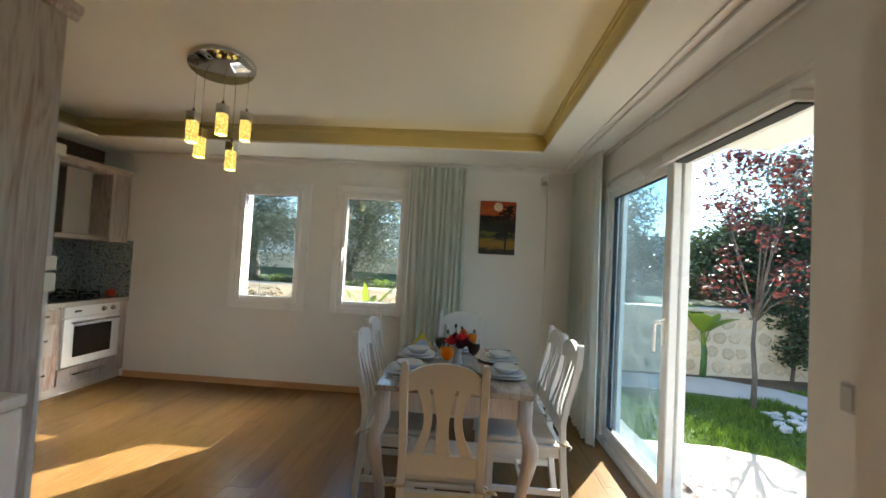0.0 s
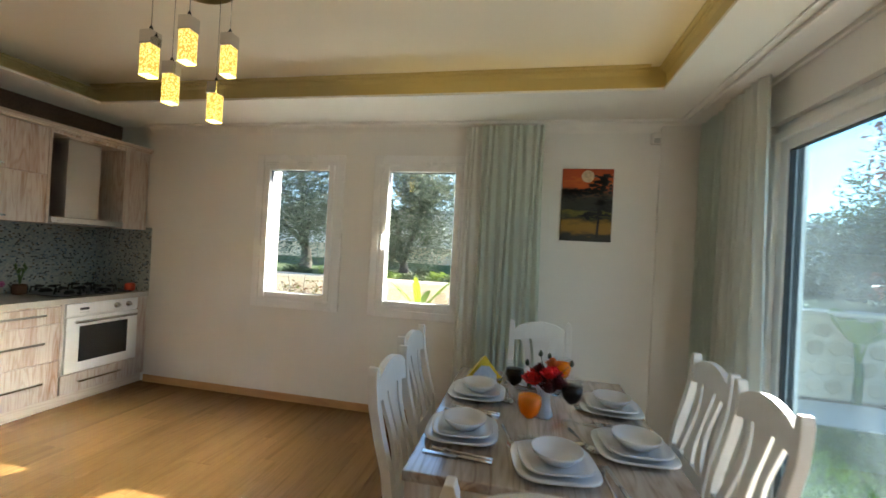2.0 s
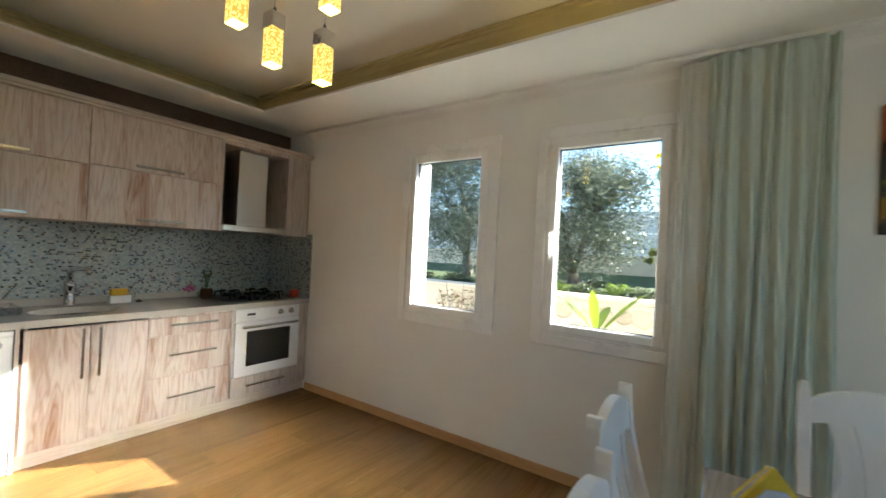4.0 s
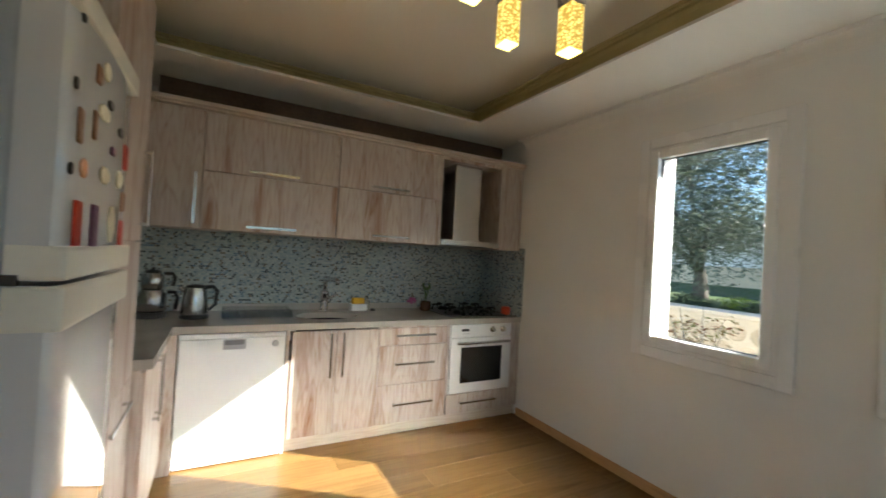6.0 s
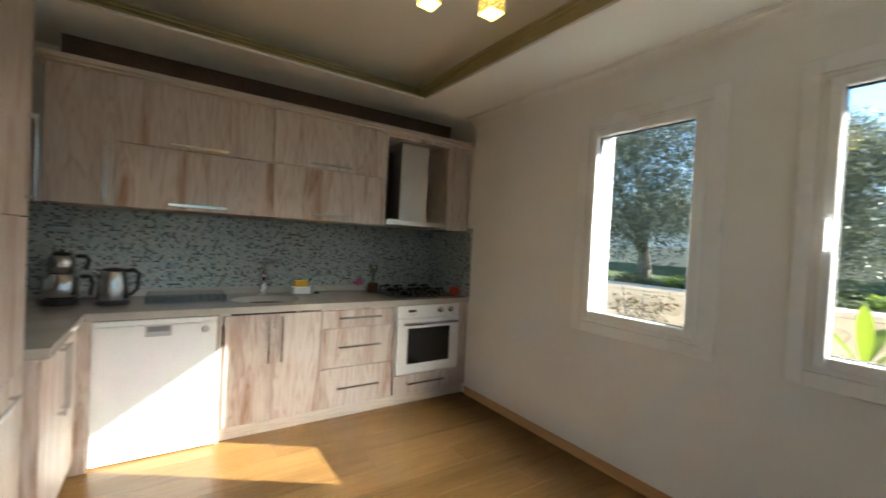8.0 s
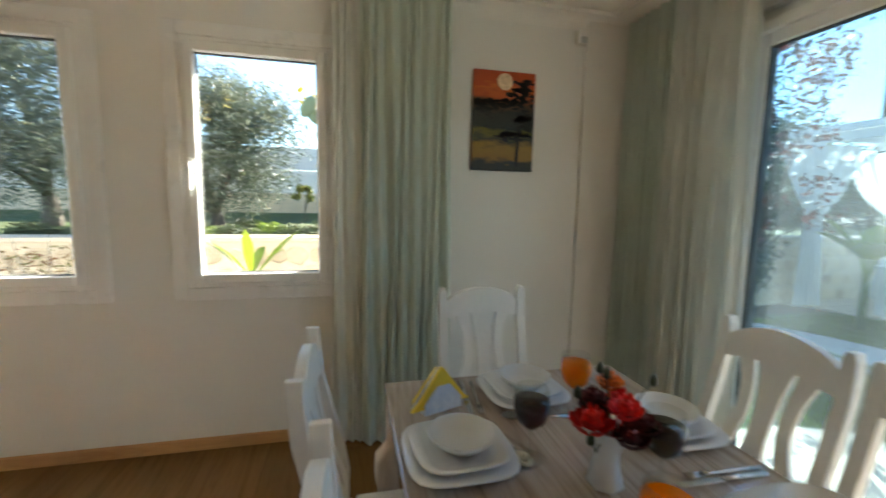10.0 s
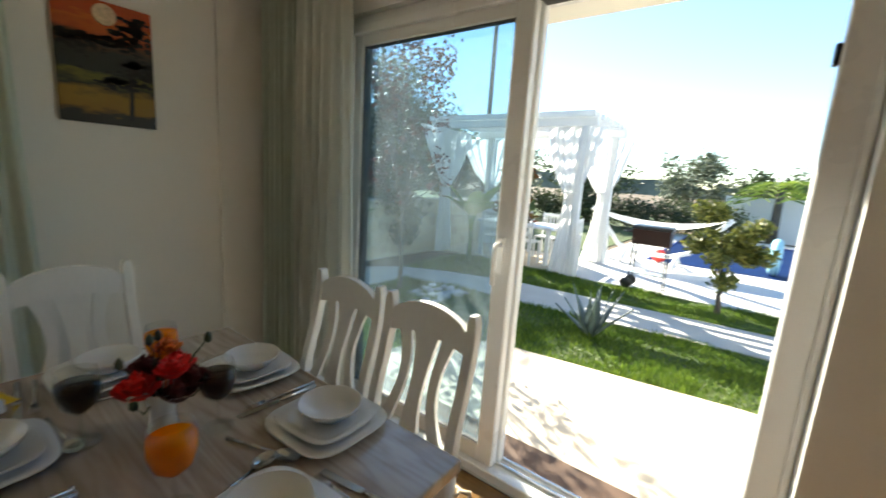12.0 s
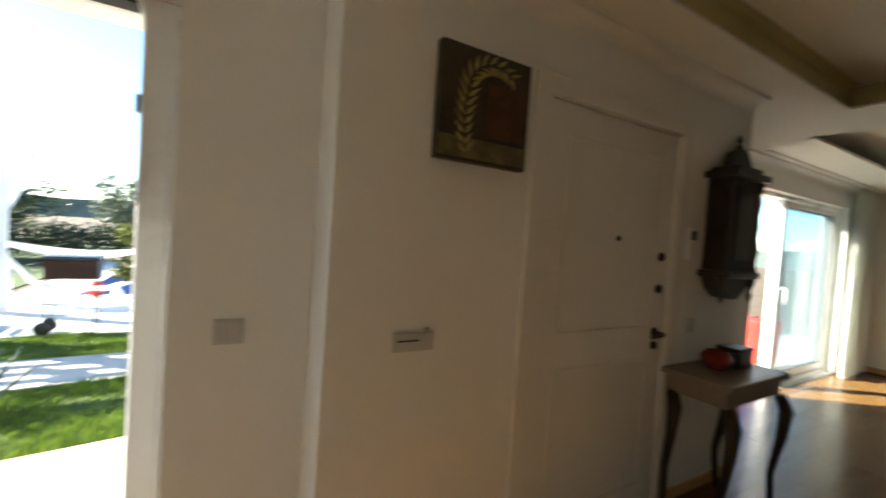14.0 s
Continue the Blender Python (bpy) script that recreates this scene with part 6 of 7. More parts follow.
bw = thing("decorative_bowl", "red and black lacquered bowl on the console table", "bowl", pose(4.36, -5.26, 0.8005))
part("shell", lathe(bmesh.new(), [(0.035, 0), (0.04, 0.005), (0.072, 0.04), (0.075, 0.07), (0.052, 0.10), (0.048, 0.10), (0.066, 0.07), (0.01, 0.015)], 24), M_lac, bw)
bx = thing("black_box", "black lacquered box on the console table", "box", pose(4.36, -5.45, 0.8005))
part("case", boxed(-0.06, 0.06, -0.08, 0.08, 0, 0.085, bevel=0.008, seg=2), M_black, bx)
part("lid", boxed(-0.063, 0.063, -0.083, 0.083, 0.0855, 0.11, bevel=0.008, seg=2), M_black, bx)
# ================================================================ garden
G = -0.24
M_soil = material("garden_soil", (0.13, 0.09, 0.05), 0.95, vary=0.25, scale=1.5, grain=30, bump=0.6, dist=0.02)
M_lawn = material("lawn_turf", (0.045, 0.09, 0.015), 0.9, second=(0.07, 0.08, 0.02), scale=1.2, grain=40, bump=0.8, dist=0.02)
M_pave = material("pale_limestone_paving", (0.66, 0.54, 0.40), 0.7, vary=0.08, scale=2.0, grain=50, bump=0.2)
M_path = material("concrete_path", (0.52, 0.49, 0.44), 0.8, vary=0.1, scale=1.5, grain=60, bump=0.3)
M_deck = material("white_pool_paving", (0.60, 0.58, 0.55), 0.65, vary=0.05, scale=1.0, grain=60, bump=0.15)
M_stonew = material("cream_rubble_stone", (0.66, 0.52, 0.35), 0.85, vary=0.14, scale=3.0, grain=25, bump=0.5, rnd=0.22, dist=0.01)
M_mortar = material("wall_mortar", (0.70, 0.58, 0.42), 0.9, vary=0.1, scale=3, grain=60, bump=0.4)
M_render = material("white_garden_wall", (0.80, 0.79, 0.77), 0.8, vary=0.05, scale=0.7, grain=60, bump=0.2)
M_bark = material("grey_bark", (0.13, 0.11, 0.09), 0.9, vary=0.3, scale=10, grain=50, bump=0.9, stretch=(1, 1, 0.2), dist=0.01)


def foliage(name, a, b, rough=0.55):
    m = bpy.data.materials.new(name)
    m.use_nodes = True
    t = m.node_tree
    N, L = t.nodes, t.links
    p = N["Principled BSDF"]
    p.inputs["Roughness"].default_value = rough
    geo = N.new("ShaderNodeNewGeometry")
    mix = N.new("ShaderNodeMix")
    mix.data_type = "RGBA"
    mix.inputs[6].default_value, mix.inputs[7].default_value = (*a, 1), (*b, 1)
    L.new(geo.outputs["Random Per Island"], mix.inputs[0])
    L.new(mix.outputs[2], p.inputs["Base Color"])
    tr = N.new("ShaderNodeBsdfTranslucent")
    L.new(mix.outputs[2], tr.inputs[0])
    mx = N.new("ShaderNodeMixShader")
    mx.inputs[0].default_value = 0.3
    L.new(p.outputs[0], mx.inputs[1])
    L.new(tr.outputs[0], mx.inputs[2])
    L.new(mx.outputs[0], N["Material Output"].inputs[0])
    return m


F_olive = foliage("olive_leaves", (0.05, 0.065, 0.036), (0.20, 0.225, 0.155))
F_dark = foliage("dark_evergreen_leaves", (0.026, 0.042, 0.016), (0.09, 0.115, 0.05))
F_red = foliage("purple_plum_leaves", (0.026, 0.012, 0.013), (0.15, 0.030, 0.020))
F_green = foliage("fresh_green_leaves", (0.10, 0.17, 0.025), (0.26, 0.33, 0.05))
F_lemon = foliage("citrus_leaves", (0.08, 0.11, 0.022), (0.28, 0.27, 0.06))
F_grass = foliage("grass_blades", (0.045, 0.105, 0.010), (0.19, 0.27, 0.03), 0.6)
F_autumn = foliage("autumn_leaves", (0.20, 0.05, 0.015), (0.16, 0.17, 0.04))


def leaves(name, mat, parent, clumps, n, size, seed, flat=0.5, slim=0.35):
    """Many small folded leaves scattered in uneven clumps of (x, y, z, radius)."""
    r = np.random.RandomState(seed)
    cl = np.array(clumps, float)
    w = cl[:, 3] ** 2
    idx = r.choice(len(cl), n, p=w / w.sum())
    d = r.normal(size=(n, 3))
    d /= np.linalg.norm(d, axis=1)[:, None]
    rad = cl[idx, 3] * (r.rand(n) ** 0.45) * (0.82 + 0.36 * r.rand(n))
    c = cl[idx, :3] + d * rad[:, None] * np.array([1, 1, 0.85])
    u = r.normal(size=(n, 3))
    u[:, 2] *= flat
    u /= np.linalg.norm(u, axis=1)[:, None]
    v = np.cross(u, r.normal(size=(n, 3)))
    v /= np.linalg.norm(v, axis=1)[:, None]
    s = size * (0.6 + 0.8 * r.rand(n))[:, None]
    q = np.stack([c - u * s, c - v * s * slim, c + u * s, c + v * s * slim], 1).reshape(-1, 3)
    me = bpy.data.meshes.new(name)
    me.from_pydata(q.tolist(), [], np.arange(4 * n).reshape(-1, 4).tolist())
    me.materials.append(mat)
    ob = new(name, me)
    ob.parent = parent
    return ob


def tree(label, at, trunk_h, trunk_r, crown_r, crown_h, n, size, mat, seed, category="tree", name="tree", clumps=16, lean=0.0, slim=0.35, limbs=6, gap=0.42):
    rng = random.Random(seed)
    t = thing(name, label, category, pose(*at))
    bm = tube(bmesh.new(), [(0, 0, -0.05), (lean * 0.3 + 0.02, 0.01, trunk_h * 0.35), (lean * 0.6, 0.03, trunk_h * 0.7), (lean, 0, trunk_h)], [trunk_r * 1.25, trunk_r, trunk_r * 0.85, trunk_r * 0.7], 9)
    part("trunk", bm, M_bark, t)
    cs = []
    for k in range(clumps):
        a, e, rr = rng.random() * 6.28, rng.random(), rng.uniform(0.25, 0.8)
        cs.append((lean + math.cos(a) * crown_r * rr, math.sin(a) * crown_r * rr, trunk_h + crown_h * (0.08 + 0.84 * e), crown_r * rng.uniform(0.28, gap)))
    for k in range(limbs):
        c = cs[k * 2 % len(cs)]
        m = (lean * 0.5 + c[0] * 0.4, c[1] * 0.4, trunk_h + (c[2] - trunk_h) * 0.45)
        part("limb", tube(bmesh.new(), [(lean * 0.95, 0, trunk_h * 0.95), m, (c[0], c[1], c[2])], [trunk_r * 0.5, trunk_r * 0.32, trunk_r * 0.08], 7), M_bark, t)
    leaves("crown", mat, t, cs, n, size, seed, slim=slim)
    return t


# ---------------------------------------------------------------- ground, paving, pool
structure("ground", boxed(-60, 140, -90, 110, -0.8, G - 0.03), M_soil, "dry garden soil reaching to the horizon", "ground")


def slab(name, pts, z0, z1, mat, label, category, kind="structure"):
    bm = bmesh.new()
    lo = [bm.verts.new((x, y, z0)) for x, y in pts]
    hi = [bm.verts.new((x, y, z1)) for x, y in pts]
    n = len(pts)
    bm.faces.new(hi)
    bm.faces.new(lo[::-1])
    for k in range(n):
        bm.faces.new((lo[k], lo[(k + 1) % n], hi[(k + 1) % n], hi[k]))
    return tagged(part(name, bm, mat), label, category, kind=kind)


NEAR = [(8.55, -9.0), (8.38, -2.75), (8.24, -1.2), (8.16, -0.2), (8.14, 0.8), (7.9, 1.5), (7.1, 1.75), (6.4, 1.85), (4.0, 1.9), (-5.0, 1.9)]
FAR = [(-5.0, 2.65), (6.2, 2.7), (7.66, 2.68), (8.4, 2.2), (8.8, 1.4), (9.12, 0.3), (9.3, -2.75), (9.45, -9.0)]
slab("path", NEAR + FAR, G - 0.06, G + 0.005, M_path, "pale concrete garden path", "path")
EDGE = [(7.05, -14.0), (6.95, -2.7), (6.7, -0.9), (6.5, -0.3), (6.1, -0.12), (5.0, -0.05)]
slab("terrace", [(4.95, -14.0)] + EDGE + [(4.95, -0.05)], G - 0.06, G + 0.02, M_pave, "pale limestone terrace with dappled shade", "terrace")
structure("lawn_near", boxed(5.0, 9.0, -14.0, 1.9, G - 0.06, G - 0.008), M_lawn, "green turf between terrace and path", "lawn")
structure("lawn_far", boxed(9.0, 10.35, -9.0, 2.4, G - 0.06, G - 0.006), M_lawn, "green turf strip beyond the path", "lawn")
structure("lawn_back", boxed(12.4, 30, 0.5, 9.0, G - 0.06, G - 0.006), M_lawn, "green turf beside the pool", "lawn")
POOL = (13.6, 20.5, -9.0, -0.7)
bm = bmesh.new()
for d in ((10.3, 13.6, -12, 0.25), (13.6, 21.5, -0.7, 0.25), (20.5, 21.5, -12, -0.7), (13.6, 20.5, -12, -9.0)):
    box(bm, *d, G - 0.25, G + 0.01)
bmesh.ops.remove_doubles(bm, verts=bm.verts, dist=1e-5)
structure("pool_deck", bm, M_deck, "white stone paving round the pool", "pavement")
M_pooltile = material("blue_pool_mosaic", (0.02, 0.06, 0.30), 0.3, vary=0.25, scale=6, grain=90, bump=0.1)
M_water = material("pool_water", (0.006, 0.022, 0.09), 0.5, vary=0.15, scale=1.2, grain=6, bump=0.25, dist=0.02, spec=0.05)
structure("water", boxed(13.6, 20.5, -9.0, -0.7, G - 0.24, G - 0.014), M_water, "clear blue pool water", "water")
bm = bmesh.new()
for d in ((13.601, 13.64, -9.0, -0.7), (20.46, 20.499, -9.0, -0.7), (13.64, 20.46, -0.74, -0.701)):
    box(bm, *d, G - 0.12, G + 0.004)
structure("pool_edge", bm, M_pooltile, "dark blue mosaic edge of the pool", "pool edge")
bm = bmesh.new()
for k in range(22):
    box(bm, 10.36 + (k % 2) * 0.9, 11.24 + (k % 2) * 0.9, 0.27 + (k // 2) * 0.29, 0.54 + (k // 2) * 0.29, G - 0.05, G + 0.012)
structure("pergola_paving", bm, M_pave, "sandy stone slabs under the pergola", "pavement")
structure("canopy_slab", boxed(4.95, 5.66, -6.5, -1.30, 2.28, 2.48, bevel=0.006), M_soffit, "white concrete canopy over the terrace door", "canopy")

# ---------------------------------------------------------------- rubble retaining wall
rw = structure("retaining_wall", boxed(-6.0, 13.5, 2.98, 3.30, G - 0.05, 0.80), M_mortar, "cream mortar core of the rubble retaining wall", "wall")
structure("wall_coping", boxed(-6.0, 13.5, 2.95, 3.34, 0.801, 0.86, bevel=0.01), M_pave, "pale stone coping of the retaining wall", "coping")
rng = random.Random(8)
stones = []
for v in range(7):
    n = 9
    bm = bmesh.new()
    ang = sorted(2 * math.pi * (k + rng.uniform(-0.3, 0.3)) / n for k in range(n))
    r0 = [rng.uniform(0.8, 1.05) for _ in ang]
    rings = []
    for f, yy in ((1.0, 0.004), (0.96, -0.003), (0.78, -0.008)):
        rings.append([bm.verts.new((r0[i] * f * math.cos(a), yy, r0[i] * f * math.sin(a))) for i, a in enumerate(ang)])
    for a, b in zip(rings, rings[1:]):
        for k in range(n):
            bm.faces.new((a[k], a[(k + 1) % n], b[(k + 1) % n], b[k])).smooth = True
    bm.faces.new(rings[-1])
    stones.append(mesh_of("stone", bm, M_stonew))
cnt = 0
x = -0.6
while x < 11.5:
    for row in range(4):
        if cnt < 290:
            ob = new("stone", rng.choice(stones))
            ob.parent = rw
            ob.location = (x + (row % 2) * 0.12 + rng.uniform(-0.03, 0.03), 2.978, G + 0.13 + row * 0.25 + rng.uniform(-0.02, 0.02))
            ob.rotation_euler = (0, rng.uniform(-0.3, 0.3), 0)
            s = rng.uniform(0.105, 0.135)
            ob.scale = (s * rng.uniform(0.95, 1.25), 1, s)
            cnt += 1
    x += 0.245

# bank behind it, boundary wall
bm = sweep(bmesh.new(), [(3.30, 0.2), (3.30, 0.76), (5.0, 0.84), (8.0, 1.0), (8.0, 0.2)], -8.0, 16.0, "x")
structure("bank", bm, M_lawn, "grassy bank above the retaining wall", "bank")
structure("boundary_footing", boxed(-10, 16, 7.95, 8.2, 0.8, 1.45), M_mortar, "cream rubble footing of the boundary wall", "wall")
structure("boundary_wall", boxed(-10, 16, 8.0, 8.18, 1.451, 1.99), M_render, "white boundary wall", "wall")
structure("boundary_panel", boxed(-10, 16, 8.03, 8.15, 2.005, 2.52), M_render, "white upper panel of the boundary wall", "wall")
structure("boundary_wall_east", boxed(22.6, 22.85, -14, -1.6, G - 0.05, 1.35), M_render, "far white boundary wall beyond the pool", "wall")

# ---------------------------------------------------------------- trees seen from the windows
tree("silver green olive tree on the bank", (-1.35, 5.1, 0.78), 0.55, 0.13, 1.7, 2.8, 38000, 0.042, F_olive, 41, name="olive_tree", clumps=34, slim=0.26, gap=0.5)
tree("silver green olive tree by the boundary wall", (0.85, 5.4, 0.82), 0.25, 0.11, 1.35, 2.6, 34000, 0.04, F_olive, 42, name="olive_tree", clumps=28, slim=0.26, gap=0.5)
tree("young green citrus sapling on the bank", (2.2, 6.2, 0.88), 0.2, 0.018, 0.22, 0.6, 520, 0.05, F_lemon, 43, name="sapling", clumps=6, limbs=3)
for k, (x, y, r) in enumerate(((0.2, 3.75, 0.32), (1.0, 3.9, 0.3), (2.9, 3.7, 0.32), (-0.8, 3.8, 0.34), (3.6, 4.0, 0.4), (1.9, 4.4, 0.3), (1.5, 3.7, 0.28), (2.3, 3.9, 0.3), (-1.6, 3.8, 0.35), (-0.3, 4.3, 0.35), (0.6, 4.5, 0.35), (2.7, 4.8, 0.35), (1.4, 5.2, 0.35), (3.2, 5.4, 0.4))):
    sh = thing("low_shrub", "low green shrub on the bank", "shrub", pose(x, y, 0.76), "bank shrubs")
    leaves("foliage", F_green if k % 4 == 1 else F_dark, sh, [(0, 0, 0.08, r * 0.6), (r * 0.6, 0, 0.06, r * 0.5), (-r * 0.5, 0.1, 0.07, r * 0.5)], 900, 0.03, 50 + k)
dry = thing("thorny_shrub", "thin brown leaved shrub before the retaining wall", "shrub", pose(0.10, 2.5, G))
for k in range(7):
    a = k * 0.9
    part("stem", tube(bmesh.new(), [(0, 0, 0), (0.1 * math.cos(a), 0.1 * math.sin(a), 0.5), (0.3 * math.cos(a), 0.25 * math.sin(a), 0.95 + 0.1 * (k % 3))], [0.012, 0.008, 0.003], 6), M_bark, dry)
leaves("foliage", F_autumn, dry, [(0, 0, 0.75, 0.3), (0.2, 0.1, 0.95, 0.2), (-0.15, 0, 0.9, 0.2)], 260, 0.035, 61)

M_pad = material("cactus_pad", (0.12, 0.165, 0.10), 0.6, vary=0.15, scale=12, grain=80, bump=0.2)
M_bloom = material("yellow_bloom", (0.75, 0.52, 0.02), 0.6, vary=0.15)
cac = thing("prickly_pear", "tall prickly pear cactus with yellow blooms", "cactus", pose(2.93, 4.3, 0.78))
rng = random.Random(77)
for k in range(26):
    lev = k // 5
    x, z = rng.uniform(-0.45, 0.45) * (0.25 + 0.2 * lev), 0.15 + lev * 0.42 + rng.uniform(-0.08, 0.08)
    y = rng.uniform(-0.2, 0.2)
    bm = bmesh.new()
    bmesh.ops.create_uvsphere(bm, u_segments=12, v_segments=8, radius=1.0)
    bmesh.ops.scale(bm, verts=bm.verts, vec=(rng.uniform(0.075, 0.11), 0.022, rng.uniform(0.13, 0.18)))
    bmesh.ops.rotate(bm, verts=bm.verts, cent=(0, 0, 0), matrix=Matrix.Rotation(rng.uniform(-0.8, 0.8), 3, "Y") @ Matrix.Rotation(rng.uniform(-0.7, 0.7), 3, "Z"))
    bmesh.ops.translate(bm, verts=bm.verts, vec=(x, y, z))
    for f in bm.faces:
        f.smooth = True
    part("pad", bm, M_pad, cac)
    if lev >= 2:
        for q in range(2):
            bl = lathe(bmesh.new(), [(0.012, 0), (0.03, 0.03), (0.045, 0.055), (0.01, 0.045)], 7, (x - 0.12 + rng.uniform(-0.12, 0.12), y - 0.04, z + rng.uniform(0.05, 0.22)))
            part("bloom", bl, M_bloom, cac, "yellow cactus bloom")


def big_leaf(bm, base, tip, width, droop, rng):
    base, tip = Vector(base), Vector(tip)
    d = tip - base
    side = d.cross(Vector((0, 0, 1))).normalized()
    rows = []
    for k in range(8):
        v = k / 7
        p = base + d * v - Vector((0, 0, droop * v * v))
        w = width * (math.sin(math.pi * min(1, 0.08 + v * 0.93)) ** 0.7)
        rows.append((bm.verts.new(p - side * w + Vector((0, 0, w * 0.3))), bm.verts.new(p), bm.verts.new(p + side * w + Vector((0, 0, w * 0.3)))))
    for a, b in zip(rows, rows[1:]):
        for k in range(2):
            bm.faces.new((a[k], a[k + 1], b[k + 1], b[k])).smooth = True


F_banana = foliage("banana_leaf", (0.12, 0.22, 0.02), (0.36, 0.38, 0.04), 0.4)


def broadleaf(at, h, label, seed, n=6, w=0.11, name="broad_leaf_plant"):
    rng = random.Random(seed)
    t = thing(name, label, "plant", pose(*at))
    part("stem", tube(bmesh.new(), [(0, 0, 0), (0.02, 0, h * 0.35), (0, 0.02, h * 0.5)], [0.05, 0.045, 0.03], 9), M_leaf, t)
    for k in range(n):
        a = k * 2.4 + rng.random()
        r = rng.uniform(0.25, 0.5) * h
        bm = bmesh.new()
        st = (0.14 * r * math.cos(a), 0.14 * r * math.sin(a), h * 0.62)
        tube(bm, [(0, 0, h * 0.4), st], [0.018, 0.010], 6)
        big_leaf(bm, st, (r * math.cos(a), r * math.sin(a), h * rng.uniform(0.85, 1.1)), w, 0.1 * h, rng)
        part("leaf", bm, F_banana, t, recalc=False)
    return t


broadleaf((2.08, 2.2, G), 1.30, "young banana plant with yellow green leaves by the wall", 5, 6, 0.05)
broadleaf((7.55, 2.72, G), 1.2, "broad leaved plant with a red brown stem by the wall", 6, 5, 0.16)
broadleaf((9.6, 1.6, G), 1.5, "large broad leaved green plant near the pergola", 7, 8, 0.16)

# ---------------------------------------------------------------- garden before the terrace door
tree("slender purple plum tree with thin red leaves", (7.32, 1.22, G), 1.15, 0.03, 0.72, 2.3, 1700, 0.032, F_red, 91, name="plum_tree", clumps=34, slim=0.6, limbs=10, gap=0.30)
M_rock = material("white_rock", (0.55, 0.54, 0.52), 0.8, vary=0.2, scale=6, grain=40, bump=0.4, rnd=0.15)
rng = random.Random(15)
for k in range(34):
    bm = bmesh.new()
    bmesh.ops.create_icosphere(bm, subdivisions=1, radius=1)
    for v in bm.verts:
        v.co *= rng.uniform(0.7, 1.15)
    bmesh.ops.scale(bm, verts=bm.verts, vec=(rng.uniform(0.05, 0.11), rng.uniform(0.04, 0.08), rng.uniform(0.025, 0.05)))
    ob = tagged(part("white_rock", bm, M_rock), "rough white rock in the bed round the plum tree", "rock", "rocks round the tree")
    ob.matrix_basis = pose(7.45 + rng.uniform(-0.3, 0.45), 0.78 + rng.uniform(-0.35, 0.3), G + 0.02, 0, 0, rng.uniform(0, 180))
tree("dense dark evergreen tree behind the retaining wall", (9.75, 5.0, 0.7), 0.3, 0.16, 1.6, 1.75, 20000, 0.06, F_dark, 92, name="evergreen_tree", clumps=30, gap=0.5)
tree("dense dark evergreen tree by the boundary", (6.9, 6.0, 0.8), 0.3, 0.14, 1.4, 2.1, 15000, 0.06, F_dark, 93, name="evergreen_tree", clumps=24, gap=0.5)
tree("tall dark olive tree beside the pergola", (12.0, 6.2, 0.6), 1.0, 0.16, 1.9, 3.0, 8000, 0.08, F_olive, 94, name="olive_tree", clumps=24, gap=0.45)
shr = thing("climbing_shrub", "dark green shrub hanging over the retaining wall", "shrub", pose(9.05, 2.85, G))
part("stem", tube(bmesh.new(), [(0, 0, 0), (0.05, 0, 0.5), (0, 0.1, 1.2)], [0.03, 0.025, 0.01], 7), M_bark, shr)
leaves("foliage", F_dark, shr, [(0, 0, 0.5, 0.35), (0.2, 0, 0.9, 0.4), (-0.25, 0.05, 1.2, 0.42), (0.1, 0.1, 1.6, 0.5)], 2600, 0.055, 95)

ag = thing("agave", "blue grey agave rosette on the lawn", "agave", pose(7.63, -1.33, G))
M_agave = material("agave_leaf", (0.10, 0.14, 0.135), 0.5, vary=0.12, scale=10, grain=60, bump=0.15)
for k, (a, tilt, ln) in enumerate(((10, 30, 0.6), (75, 24, 0.62), (140, 34, 0.58), (200, 18, 0.6), (255, 40, 0.62), (310, 27, 0.62), (350, 9, 0.62), (170, 8, 0.58), (100, 48, 0.5), (285, 14, 0.6))):
    bm = bmesh.new()
    rows = []
    for q in range(7):
        v = q / 6
        w = 0.052 * (1 - v ** 1.6) * (0.75 + 0.6 * math.sin(math.pi * min(1, v * 1.4))) + 0.001
        r = ln * v * math.sin(radians(tilt)) + 0.03
        z = ln * v * math.cos(radians(tilt)) - 0.04 * v * v
        rows.append([bm.verts.new(p) for p in ((r, -w, z + w * 0.35), (r, 0, z - 0.012), (r, w, z + w * 0.35), (r - 0.006, 0, z + 0.008))])
    for p, q in zip(rows, rows[1:]):
        for j in range(4):
            bm.faces.new((p[j], p[(j + 1) % 4], q[(j + 1) % 4], q[j])).smooth = True
    bmesh.ops.rotate(bm, verts=bm.verts, cent=(0, 0, 0), matrix=Matrix.Rotation(radians(a), 3, "Z"))
    part("leaf", bm, M_agave, ag)
tree("small round citrus tree on the lawn strip", (9.84, -2.36, G), 0.36, 0.035, 0.50, 1.2, 4200, 0.04, F_lemon, 96, name="citrus_tree", clumps=14, slim=0.45)

